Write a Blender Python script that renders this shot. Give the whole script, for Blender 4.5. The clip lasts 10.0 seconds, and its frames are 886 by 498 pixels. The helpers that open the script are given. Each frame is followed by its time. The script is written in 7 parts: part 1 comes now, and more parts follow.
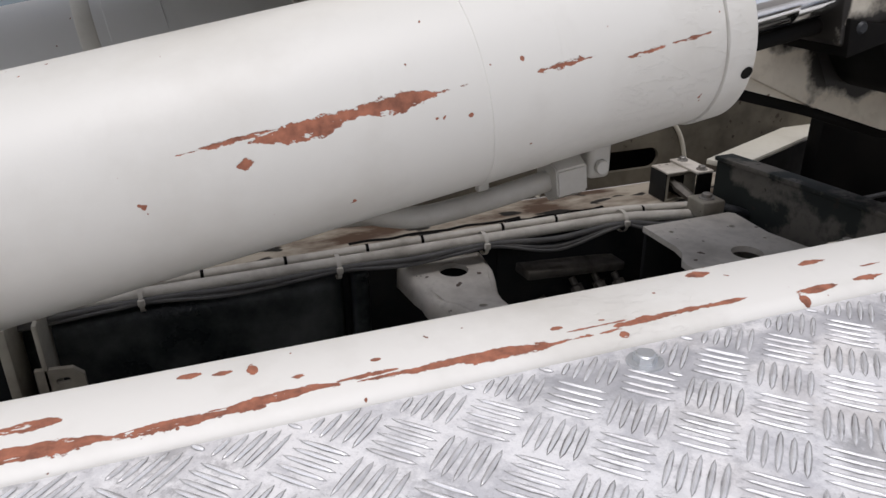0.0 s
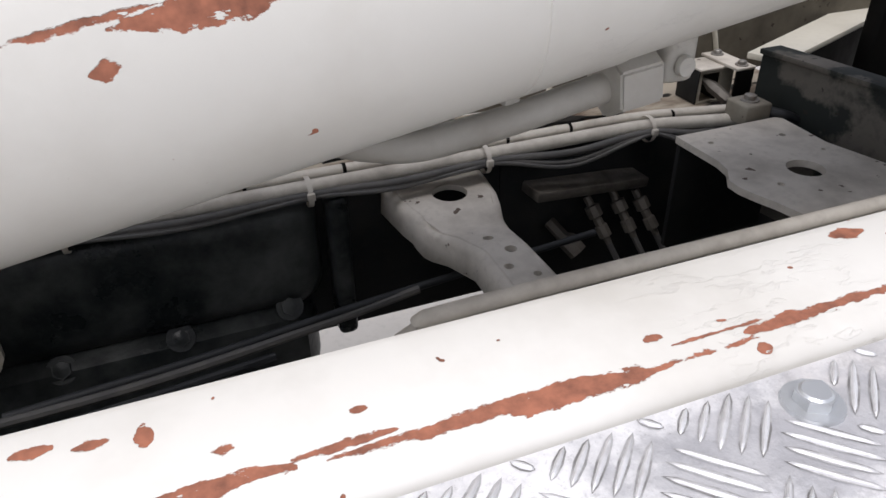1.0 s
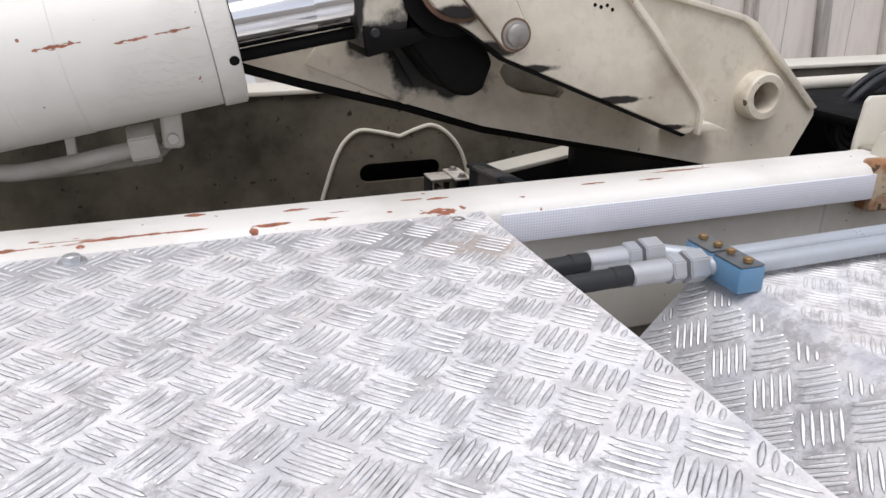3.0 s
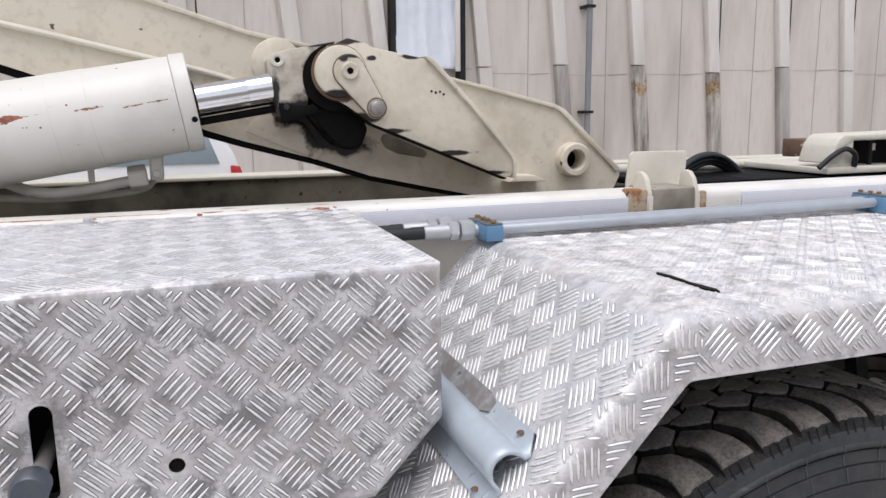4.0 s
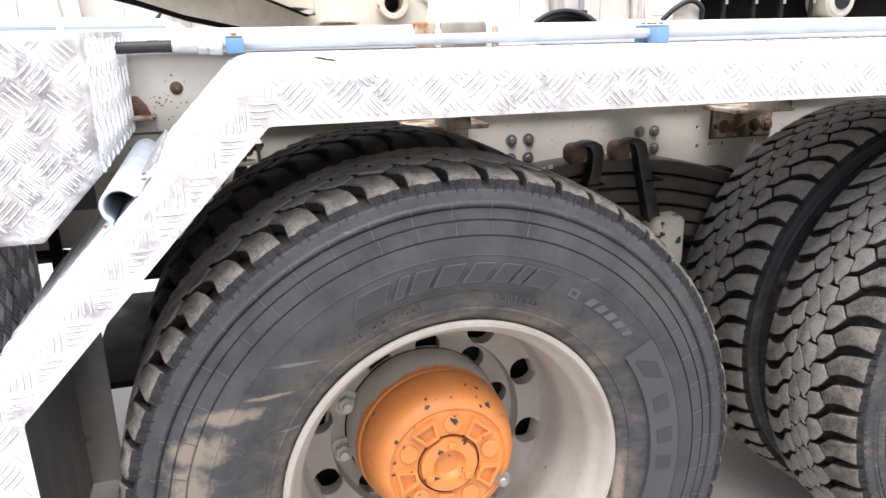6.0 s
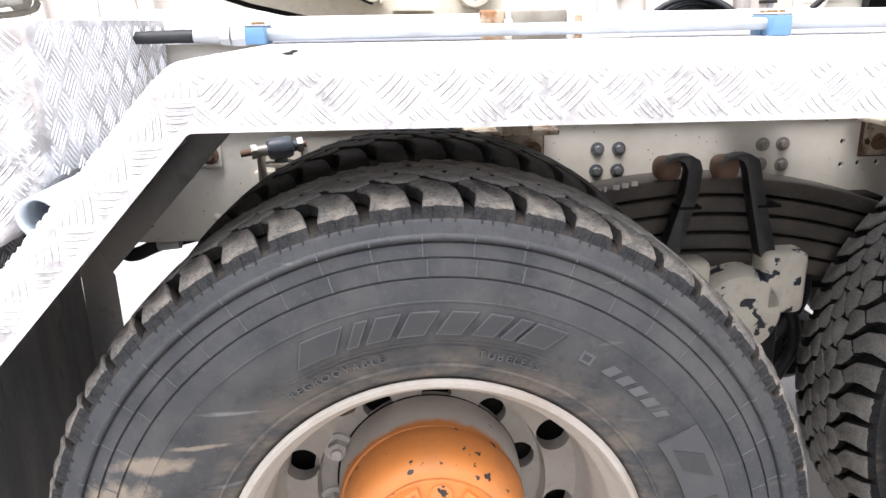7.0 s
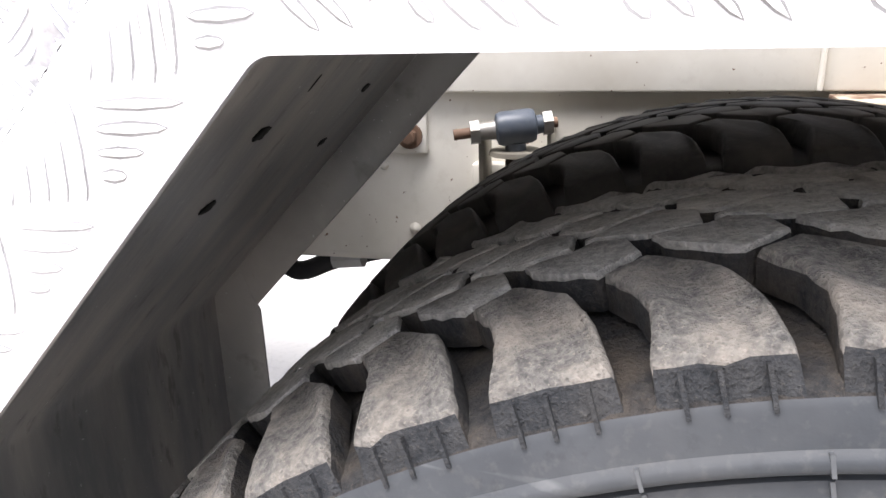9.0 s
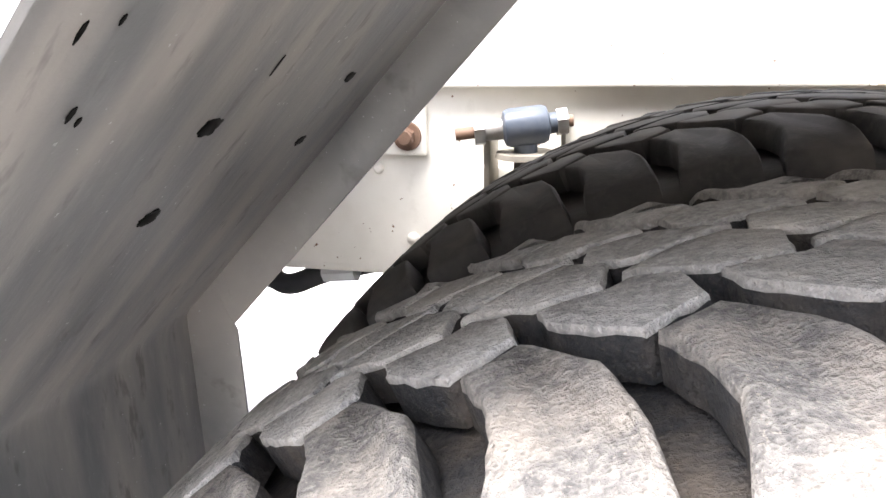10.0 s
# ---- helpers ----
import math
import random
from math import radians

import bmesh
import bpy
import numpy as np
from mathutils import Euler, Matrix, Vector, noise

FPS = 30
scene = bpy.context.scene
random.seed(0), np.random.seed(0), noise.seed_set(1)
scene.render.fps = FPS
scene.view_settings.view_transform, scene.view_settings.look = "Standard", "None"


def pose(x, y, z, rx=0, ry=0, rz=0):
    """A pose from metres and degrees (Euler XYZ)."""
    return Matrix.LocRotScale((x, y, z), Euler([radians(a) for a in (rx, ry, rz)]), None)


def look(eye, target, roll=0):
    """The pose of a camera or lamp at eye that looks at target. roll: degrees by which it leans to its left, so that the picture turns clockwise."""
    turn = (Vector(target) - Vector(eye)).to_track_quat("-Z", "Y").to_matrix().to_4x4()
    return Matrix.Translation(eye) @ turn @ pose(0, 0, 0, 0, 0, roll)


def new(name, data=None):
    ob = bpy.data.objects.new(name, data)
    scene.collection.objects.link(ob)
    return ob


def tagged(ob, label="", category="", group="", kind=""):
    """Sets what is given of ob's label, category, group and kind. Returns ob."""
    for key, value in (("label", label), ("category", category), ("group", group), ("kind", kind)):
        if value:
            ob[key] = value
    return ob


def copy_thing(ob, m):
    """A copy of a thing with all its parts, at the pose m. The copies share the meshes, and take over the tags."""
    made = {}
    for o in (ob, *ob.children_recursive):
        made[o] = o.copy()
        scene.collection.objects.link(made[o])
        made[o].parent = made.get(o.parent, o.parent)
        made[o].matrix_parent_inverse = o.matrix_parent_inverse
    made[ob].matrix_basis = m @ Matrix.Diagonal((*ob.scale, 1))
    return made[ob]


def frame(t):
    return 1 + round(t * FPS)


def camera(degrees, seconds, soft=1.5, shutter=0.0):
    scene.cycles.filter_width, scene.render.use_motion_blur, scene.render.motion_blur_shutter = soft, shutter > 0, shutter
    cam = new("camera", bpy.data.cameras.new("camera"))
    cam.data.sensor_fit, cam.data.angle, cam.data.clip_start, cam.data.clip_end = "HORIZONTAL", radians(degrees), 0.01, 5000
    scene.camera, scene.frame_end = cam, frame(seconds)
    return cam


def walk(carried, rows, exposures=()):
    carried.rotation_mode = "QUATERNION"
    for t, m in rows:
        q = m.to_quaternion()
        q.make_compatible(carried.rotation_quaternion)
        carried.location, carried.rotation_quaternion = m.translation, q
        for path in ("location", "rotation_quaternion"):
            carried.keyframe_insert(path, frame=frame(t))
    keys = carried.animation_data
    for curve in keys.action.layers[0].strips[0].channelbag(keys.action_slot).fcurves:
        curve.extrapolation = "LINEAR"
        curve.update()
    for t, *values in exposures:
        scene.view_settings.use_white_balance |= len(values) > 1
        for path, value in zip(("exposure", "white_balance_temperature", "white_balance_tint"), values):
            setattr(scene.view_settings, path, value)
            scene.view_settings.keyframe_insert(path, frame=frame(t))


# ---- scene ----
import collections

from mathutils.geometry import delaunay_2d_cdt

cam = camera(61.3, 10.0, soft=1.5, shutter=0.0)
PATH = [
    (0, (-1.284, 0.343, 1.603), (-0.672, 2.055, 0.769), -0.7),
    (0.5, (-1.203, 0.505, 1.54), (-0.581, 2.121, 0.54), -0.8),
    (1, (-1.222, 0.577, 1.527), (-0.611, 2.152, 0.457), -0.8),
    (1.5, (-1.104, 0.562, 1.542), (-0.507, 2.109, 0.422), -0.5),
    (2, (-0.912, 0.416, 1.582), (-0.33, 1.953, 0.442), 0.7),
    (2.5, (-0.848, 0.261, 1.615), (-0.277, 1.84, 0.528), 0.7),
    (2.7, (-0.85, 0.131, 1.602), (-0.254, 1.792, 0.661), 0.7),
    (3.8, (-0.827, -0.532, 1.503), (-0.193, 1.313, 1.065), -0.4),
    (4, (-0.806, -0.69, 1.468), (-0.169, 1.172, 1.108), -0.6),
    (4.5, (-0.767, -0.952, 1.367), (-0.135, 0.927, 1.101), -0.7),
    (5, (-0.672, -1.042, 1.282), (-0.053, 0.835, 0.973), -0.7),
    (5.5, (-0.482, -1.066, 1.264), (0.101, 0.778, 0.756), -0.7),
    (5.7, (-0.428, -1.053, 1.282), (0.143, 0.782, 0.727), -0.8),
    (6.8, (-0.071, -0.894, 1.275), (0.189, 1.001, 0.69), -0.8),
    (7, (-0.034, -0.841, 1.272), (0.069, 1.069, 0.688), -0.9),
    (7.5, (-0.017, -0.685, 1.253), (-0.196, 1.221, 0.674), -1.3),
    (8, (-0.056, -0.535, 1.222), (-0.368, 1.352, 0.638), -1.4),
    (8.5, (-0.104, -0.398, 1.209), (-0.502, 1.468, 0.61), -1.0),
    (9, (-0.149, -0.232, 1.1695), (-0.608, 1.618, 0.5615), -1.6),
    (9.5, (-0.166, -0.147, 1.154), (-0.654, 1.696, 0.549), -1.4),
    (10, (-0.164, -0.121, 1.145), (-0.649, 1.726, 0.551), -1.5),
]
walk(cam, [(t, look(eye, target, roll)) for t, eye, target, roll in PATH],
     exposures=[(0.0, 0.1), (1.0, 0.44), (1.5, 0.58), (2.0, 0.38), (2.5, 0.34), (4.0, 0.35), (4.5, 0.52), (5.0, 0.78), (5.5, 1.34), (7.0, 1.86), (7.5, 1.72), (8.0, 1.64), (8.5, 1.86), (9.0, 2.35), (9.5, 3.6), (10.0, 3.8)])

# ---- light: bright overcast sky ----
world = bpy.data.worlds.new("overcast")
scene.world = world
world.use_nodes = True
wn, wl = world.node_tree.nodes, world.node_tree.links
sky = wn.new("ShaderNodeTexSky")
sky.sky_type = "NISHITA"
sky.sun_disc = False
sky.sun_elevation = radians(69)
sky.sun_rotation = radians(210)
cloud = wn.new("ShaderNodeHueSaturation")
cloud.inputs["Saturation"].default_value = 0.30
wl.new(sky.outputs[0], cloud.inputs["Color"])
tint = wn.new("ShaderNodeMix")
tint.data_type = "RGBA"
tint.blend_type = "MULTIPLY"
tint.inputs[0].default_value = 1.0
tint.inputs[7].default_value = (1.02, 0.985, 1.0, 1)
wl.new(cloud.outputs[0], tint.inputs[6])
wl.new(tint.outputs[2], wn["Background"].inputs["Color"])
wn["Background"].inputs["Strength"].default_value = 0.15
sun = new("sun", bpy.data.lights.new("sun", "SUN"))
sun.data.energy = 1.5
sun.data.angle = radians(40)
sun.data.color = (1.0, 0.965, 0.970)
sun.matrix_world = look((0, 0, 0), (0.22, 0.38, -1.2))


# ---- materials ----
def shader(name, rough=0.5, metal=0.0):
    m = bpy.data.materials.new(name)
    m.use_nodes = True
    nt = m.node_tree
    b = nt.nodes["Principled BSDF"]
    b.inputs["Roughness"].default_value = rough
    b.inputs["Metallic"].default_value = metal
    return m, nt, b


def node(nt, kind, **values):
    n = nt.nodes.new(kind)
    for key, value in values.items():
        n.inputs[key.replace("_", " ")].default_value = value
    return n


def coords(nt, scale=(1, 1, 1)):
    tc = nt.nodes.new("ShaderNodeNewGeometry")
    mp = nt.nodes.new("ShaderNodeMapping")
    mp.inputs["Scale"].default_value = scale
    nt.links.new(tc.outputs["Position"], mp.inputs["Vector"])
    return mp.outputs[0]


def local(nt, scale=(1, 1, 1)):
    tc = nt.nodes.new("ShaderNodeTexCoord")
    mp = nt.nodes.new("ShaderNodeMapping")
    mp.inputs["Scale"].default_value = scale
    nt.links.new(tc.outputs["Object"], mp.inputs["Vector"])
    return mp.outputs[0]


def noise_at(nt, vec, scale, detail=5.0, rough=0.6):
    n = node(nt, "ShaderNodeTexNoise", Scale=scale, Detail=detail, Roughness=rough)
    nt.links.new(vec, n.inputs["Vector"])
    return n.outputs["Fac"]


def ramp(nt, fac, lo, hi, a=0.0, b=1.0):
    n = node(nt, "ShaderNodeMapRange", From_Min=lo, From_Max=hi, To_Min=a, To_Max=b)
    nt.links.new(fac, n.inputs["Value"])
    return n.outputs[0]


def calc(nt, op, a, b=None, c=None):
    n = nt.nodes.new("ShaderNodeMath")
    n.operation = op
    for k, v in enumerate((a, b, c)):
        if v is None:
            continue
        if isinstance(v, (int, float)):
            n.inputs[k].default_value = v
        else:
            nt.links.new(v, n.inputs[k])
    return n.outputs[0]


def blend(nt, fac, a, b):
    n = nt.nodes.new("ShaderNodeMix")
    n.data_type = "RGBA"
    if isinstance(fac, (int, float)):
        n.inputs[0].default_value = fac
    else:
        nt.links.new(fac, n.inputs[0])
    for k, v in ((6, a), (7, b)):
        if isinstance(v, tuple):
            n.inputs[k].default_value = (*v, 1)
        else:
            nt.links.new(v, n.inputs[k])
    return n.outputs[2]


def relief(nt, b, height, strength=0.3, distance=0.002):
    n = node(nt, "ShaderNodeBump", Strength=strength, Distance=distance)
    nt.links.new(height, n.inputs["Height"])
    nt.links.new(n.outputs[0], b.inputs["Normal"])


def worn(name, base, dirt, rough=0.5, metal=0.0, big=3.0, fine=60.0, amount=0.5, lo=0.45, hi=0.75, chips=None, chip_lo=0.66,
         chip_scale=45.0, bump=0.25, rough_span=0.15, stretch=(1, 1, 1), depth=0.001):
    """A surface with broad stains, fine grain and, where given, small chips through to another colour."""
    m, nt, b = shader(name, rough, metal)
    p = local(nt, stretch)
    broad, grain = noise_at(nt, p, big, 6), noise_at(nt, p, fine, 4)
    mask = calc(nt, "MULTIPLY", ramp(nt, broad, lo, hi), amount)
    speck = calc(nt, "MULTIPLY", ramp(nt, grain, 0.5, 0.8), amount * 0.5)
    col = blend(nt, calc(nt, "MAXIMUM", mask, speck), base, dirt)
    h = calc(nt, "ADD", calc(nt, "MULTIPLY", broad, 0.6), calc(nt, "MULTIPLY", grain, 0.4))
    if chips:
        c = ramp(nt, noise_at(nt, p, chip_scale, 3, 0.5), chip_lo, chip_lo + 0.02)
        col = blend(nt, c, col, chips)
        h = calc(nt, "SUBTRACT", h, calc(nt, "MULTIPLY", c, 0.5))
    nt.links.new(col, b.inputs["Base Color"])
    nt.links.new(ramp(nt, broad, 0.3, 0.7, rough - rough_span, rough + rough_span), b.inputs["Roughness"])
    relief(nt, b, h, bump, depth)
    return m


RUST = (0.26, 0.075, 0.035)


def streaky_paint(name, base, streaks, across, rough=0.42, dirt=(0.45, 0.42, 0.36), chips=RUST, wander=0.030):
    """White paint with long scrapes through to red primer. Each streak: x start, x end, place across, half width."""
    m, nt, b = shader(name, rough)
    p = local(nt)
    sep = nt.nodes.new("ShaderNodeSeparateXYZ")
    nt.links.new(p, sep.inputs[0])
    x, v = sep.outputs[0], across(nt, sep)
    rag = calc(nt, "ADD", calc(nt, "MULTIPLY", noise_at(nt, local(nt, (0.6, 1.6, 1.6)), 30, 3, 0.5), 0.55), calc(nt, "MULTIPLY", noise_at(nt, local(nt, (0.7, 1.2, 1.2)), 130, 5, 0.65), 0.45))
    slow = noise_at(nt, local(nt, (1, 0.1, 0.1)), 14, 2)
    total = None
    for x0, x1, c, w in streaks:
        along = calc(nt, "MINIMUM", calc(nt, "SUBTRACT", x, x0), calc(nt, "SUBTRACT", x1, x))
        beyond = calc(nt, "MULTIPLY", calc(nt, "MINIMUM", along, 0.0), 3.0)
        along = calc(nt, "MINIMUM", calc(nt, "MULTIPLY", calc(nt, "MAXIMUM", along, 0.0), 1.0 / min(0.05, 0.40 * (x1 - x0))), 1.0)
        along = calc(nt, "SUBTRACT", calc(nt, "POWER", along, 0.45), 0.25)
        width = calc(nt, "MULTIPLY", along, calc(nt, "MULTIPLY", calc(nt, "ADD", slow, 0.25), w * 1.35))
        off = calc(nt, "ABSOLUTE", calc(nt, "SUBTRACT", v, c))
        off = calc(nt, "ADD", off, calc(nt, "MULTIPLY", calc(nt, "SUBTRACT", rag, 0.5), min(wander, 0.008 + 2.6 * w)))
        one = ramp(nt, calc(nt, "ADD", calc(nt, "SUBTRACT", width, off), beyond), 0.0, 0.0006)
        total = one if total is None else calc(nt, "MAXIMUM", total, one)
    islands = ramp(nt, noise_at(nt, local(nt, (0.5, 1.6, 1.6)), 85, 4, 0.6), 0.63, 0.645)
    total = calc(nt, "MULTIPLY", total, calc(nt, "SUBTRACT", 1.0, islands))
    specks = ramp(nt, noise_at(nt, p, 75, 2, 0.4), 0.745, 0.755)
    total = calc(nt, "MAXIMUM", total, specks)
    broad = noise_at(nt, p, 5, 6)
    fine = noise_at(nt, p, 90, 4)
    paint = blend(nt, calc(nt, "MULTIPLY", ramp(nt, broad, 0.46, 0.72), 0.42), base, dirt)
    rusty = blend(nt, ramp(nt, fine, 0.35, 0.7), (0.41, 0.155, 0.092), (0.20, 0.080, 0.050))
    nt.links.new(blend(nt, total, paint, rusty), b.inputs["Base Color"])
    nt.links.new(ramp(nt, total, 0, 1, rough, 0.85), b.inputs["Roughness"])
    crack = ramp(nt, noise_at(nt, local(nt, (1, 3, 3)), 14, 8, 0.7), 0.5, 0.52)
    h = calc(nt, "ADD", calc(nt, "MULTIPLY", total, -1.0), calc(nt, "ADD", calc(nt, "MULTIPLY", calc(nt, "MULTIPLY", crack, ramp(nt, noise_at(nt, p, 2.6, 2, 0.5), 0.53, 0.60)), 0.30), calc(nt, "MULTIPLY", fine, 0.15)))
    relief(nt, b, h, 0.6, 0.0012)
    return m


def treadplate(name, metal=0.52, rough=0.0, base=(0.83, 0.83, 0.843), stain=(0.36, 0.325, 0.295), soil=0.7):
    """Aluminium sheet: scoured grain, grey oxide clouds, grime in ragged patches and brown stains."""
    m, nt, b = shader(name, 0.42, 0.5)
    p = local(nt)
    broad, mid, fine = noise_at(nt, p, 3.2, 6), noise_at(nt, p, 17, 5), noise_at(nt, p, 140, 3)
    dirt = calc(nt, "MULTIPLY", ramp(nt, broad, 0.38, 0.58), ramp(nt, mid, 0.40, 0.60))
    grey = ramp(nt, noise_at(nt, p, 21, 7, 0.68), 0.46, 0.60)
    grime = calc(nt, "MULTIPLY", ramp(nt, noise_at(nt, p, 26, 8, 0.72), 0.49, 0.585), ramp(nt, noise_at(nt, p, 5.5, 3), 0.36, 0.54))
    col = blend(nt, calc(nt, "MULTIPLY", grey, soil), base, (0.42, 0.42, 0.45))
    col = blend(nt, calc(nt, "MULTIPLY", dirt, soil), col, stain)
    col = blend(nt, calc(nt, "MULTIPLY", grime, soil), col, (0.20, 0.195, 0.195))
    col = blend(nt, calc(nt, "MULTIPLY", ramp(nt, noise_at(nt, p, 210, 6, 0.75), 0.55, 0.66), 0.6 * soil), col, (0.26, 0.25, 0.25))
    where = nt.nodes.new("ShaderNodeSeparateXYZ")
    nt.links.new(coords(nt), where.inputs[0])
    rag = calc(nt, "MULTIPLY", calc(nt, "SUBTRACT", noise_at(nt, p, 34, 5, 0.65), 0.5), 2.6)
    for x, y, rx, ry, tone in ((-0.64, 0.715, 0.075, 0.040, (0.25, 0.24, 0.25)), (-0.56, 0.66, 0.05, 0.035, (0.42, 0.34, 0.28)), (-0.98, 0.735, 0.10, 0.025, (0.33, 0.33, 0.35)), (-0.80, 0.745, 0.14, 0.016, (0.36, 0.36, 0.38)), (0.02, 0.60, 0.16, 0.03, (0.40, 0.34, 0.27))):
        u = calc(nt, "MULTIPLY", calc(nt, "SUBTRACT", where.outputs[0], x), 1.0 / rx)
        v = calc(nt, "MULTIPLY", calc(nt, "SUBTRACT", where.outputs[1], y), 1.0 / ry)
        d = calc(nt, "SQRT", calc(nt, "ADD", calc(nt, "MULTIPLY", u, u), calc(nt, "MULTIPLY", v, v)))
        col = blend(nt, calc(nt, "MULTIPLY", ramp(nt, calc(nt, "ADD", d, rag), 1.25, 0.7), 0.6), col, tone)
    nt.links.new(col, b.inputs["Base Color"])
    nt.links.new(calc(nt, "ADD", ramp(nt, mid, 0.3, 0.7, 0.30 + rough, 0.48 + rough), calc(nt, "MULTIPLY", calc(nt, "MAXIMUM", dirt, grime), 0.25)), b.inputs["Roughness"])
    nt.links.new(calc(nt, "SUBTRACT", metal, calc(nt, "MULTIPLY", dirt, 0.45)), b.inputs["Metallic"])
    relief(nt, b, calc(nt, "ADD", calc(nt, "ADD", fine, noise_at(nt, p, 420, 3, 0.6)), calc(nt, "MULTIPLY", mid, 1.5)), 0.30, 0.0010)
    return m


def radial_y(nt, sep):
    """Height over the cylinder's slanting axis."""
    return calc(nt, "SUBTRACT", sep.outputs[2], calc(nt, "MULTIPLY", sep.outputs[0], 0.1656))


PLATE = treadplate("aluminium treadplate", 0.42, 0.02, (0.83, 0.828, 0.85), (0.32, 0.285, 0.255), 0.78)
PLATE_CLEAN = treadplate("clean pale aluminium treadplate", 0.40, 0.05, (0.79, 0.785, 0.795), (0.47, 0.43, 0.395), 0.5)
# scuffed top sheet, its sky light partly put into a paler colour
PLATE_TOP = treadplate("scuffed aluminium treadplate paled for sky light", 0.26, 0.08, (0.90, 0.893, 0.895), (0.48, 0.445, 0.41), 0.55)
PLATE_SLOPE = treadplate("polished aluminium treadplate", 0.60, 0.0, (0.87, 0.87, 0.88), (0.42, 0.38, 0.34), 0.45)
PLATE_BARS = worn("rubbed bright aluminium bars", (0.96, 0.96, 0.962), (0.82, 0.81, 0.80), 0.30, 0.30, big=16, fine=120, amount=0.5, lo=0.45, hi=0.65, bump=0.3, rough_span=0.06)
BARS_TOP = worn("scoured pale aluminium bars", (0.84, 0.84, 0.85), (0.60, 0.59, 0.59), 0.40, 0.42, big=40, fine=260, amount=0.75, lo=0.44, hi=0.60, bump=0.7, rough_span=0.08, depth=0.0016)
# colours of the bar feet: trapped grime and painted shade at the bars' edges
TOP_DIRT_SHADE = worn("grime and edge shade round the top bars", (0.50, 0.495, 0.50), (0.22, 0.215, 0.21), 0.5, 0.30, big=48, fine=200, amount=1.0, lo=0.44, hi=0.60)
TOP_DIRT_SHADE_PALE = worn("pale dust and edge shade round worn bars", (0.64, 0.63, 0.625), (0.40, 0.39, 0.375), 0.5, 0.20, big=30, fine=200, amount=0.9, lo=0.44, hi=0.60)
BAR_DIRT_SHADE_PALE = worn("thin grime and edge shade round clean bars", (0.40, 0.395, 0.40), (0.19, 0.185, 0.18), 0.5, 0.30, big=14, fine=110, amount=0.9, lo=0.42, hi=0.60)
BAR_DIRT_SHADE = worn("grime and edge shade round the raised bars", (0.38, 0.38, 0.39), (0.12, 0.115, 0.11), 0.5, 0.45, big=12, fine=110, amount=1.0, lo=0.40, hi=0.56)


def streaked_back():
    """Dull grey sheet with long smears along the slope, fine scratches and dark rubs."""
    m, nt, b = shader("grey plate underside", 0.5, 0.3)
    turn = nt.nodes.new("ShaderNodeMapping")
    turn.inputs["Rotation"].default_value = (0, radians(46.5), 0)
    nt.links.new(local(nt), turn.inputs["Vector"])

    def stretched(sx, sy, sz):
        mp = nt.nodes.new("ShaderNodeMapping")
        mp.inputs["Scale"].default_value = (sx, sy, sz)
        nt.links.new(turn.outputs[0], mp.inputs["Vector"])
        return mp.outputs[0]
    smear = noise_at(nt, stretched(1.2, 7.0, 1.2), 2.6, 4, 0.5)
    fine = noise_at(nt, stretched(1.0, 5.0, 1.0), 26, 5, 0.6)
    rub = noise_at(nt, stretched(2.0, 6.0, 2.0), 7, 4, 0.6)
    grain = noise_at(nt, turn.outputs[0], 160, 3)
    col = blend(nt, ramp(nt, smear, 0.36, 0.66), (0.205, 0.208, 0.21), (0.39, 0.365, 0.335))
    col = blend(nt, calc(nt, "MULTIPLY", ramp(nt, fine, 0.52, 0.75), 0.2), col, (0.46, 0.44, 0.41))
    col = blend(nt, calc(nt, "MULTIPLY", ramp(nt, rub, 0.60, 0.70), 0.65), col, (0.13, 0.125, 0.12))
    col = blend(nt, calc(nt, "MULTIPLY", ramp(nt, grain, 0.70, 0.74), 0.7), col, (0.62, 0.62, 0.62))
    nt.links.new(col, b.inputs["Base Color"])
    nt.links.new(ramp(nt, smear, 0.3, 0.7, 0.38, 0.62), b.inputs["Roughness"])
    relief(nt, b, calc(nt, "ADD", fine, grain), 0.25, 0.001)
    return m


PLATE_BACK = streaked_back()
CREAM = worn("cream paint", (0.68, 0.65, 0.56), (0.36, 0.31, 0.24), 0.45, big=4, amount=0.45, chips=(0.16, 0.09, 0.05), chip_lo=0.74)
GRIME = worn("grimy cream paint", (0.40, 0.375, 0.31), (0.10, 0.08, 0.06), 0.6, big=5, amount=0.75, lo=0.40, hi=0.66, chips=(0.10, 0.06, 0.04), chip_lo=0.70)
FRAME = worn("chassis paint", (0.75, 0.72, 0.645), (0.44, 0.385, 0.30), 0.5, big=3.5, fine=50, amount=0.55, chips=(0.17, 0.09, 0.045), chip_lo=0.715, chip_scale=95)
DARK = worn("dark oily and shaded steel", (0.016, 0.017, 0.018), (0.05, 0.047, 0.042), 0.55, big=6, amount=0.6)
# black for grease, and for gaps and voids whose shade is put into colour
GREASE_AND_GAP = worn("black of grease and shaded gaps", (0.0032, 0.0030, 0.0028), (0.012, 0.010, 0.008), 0.6, big=9, amount=0.6)

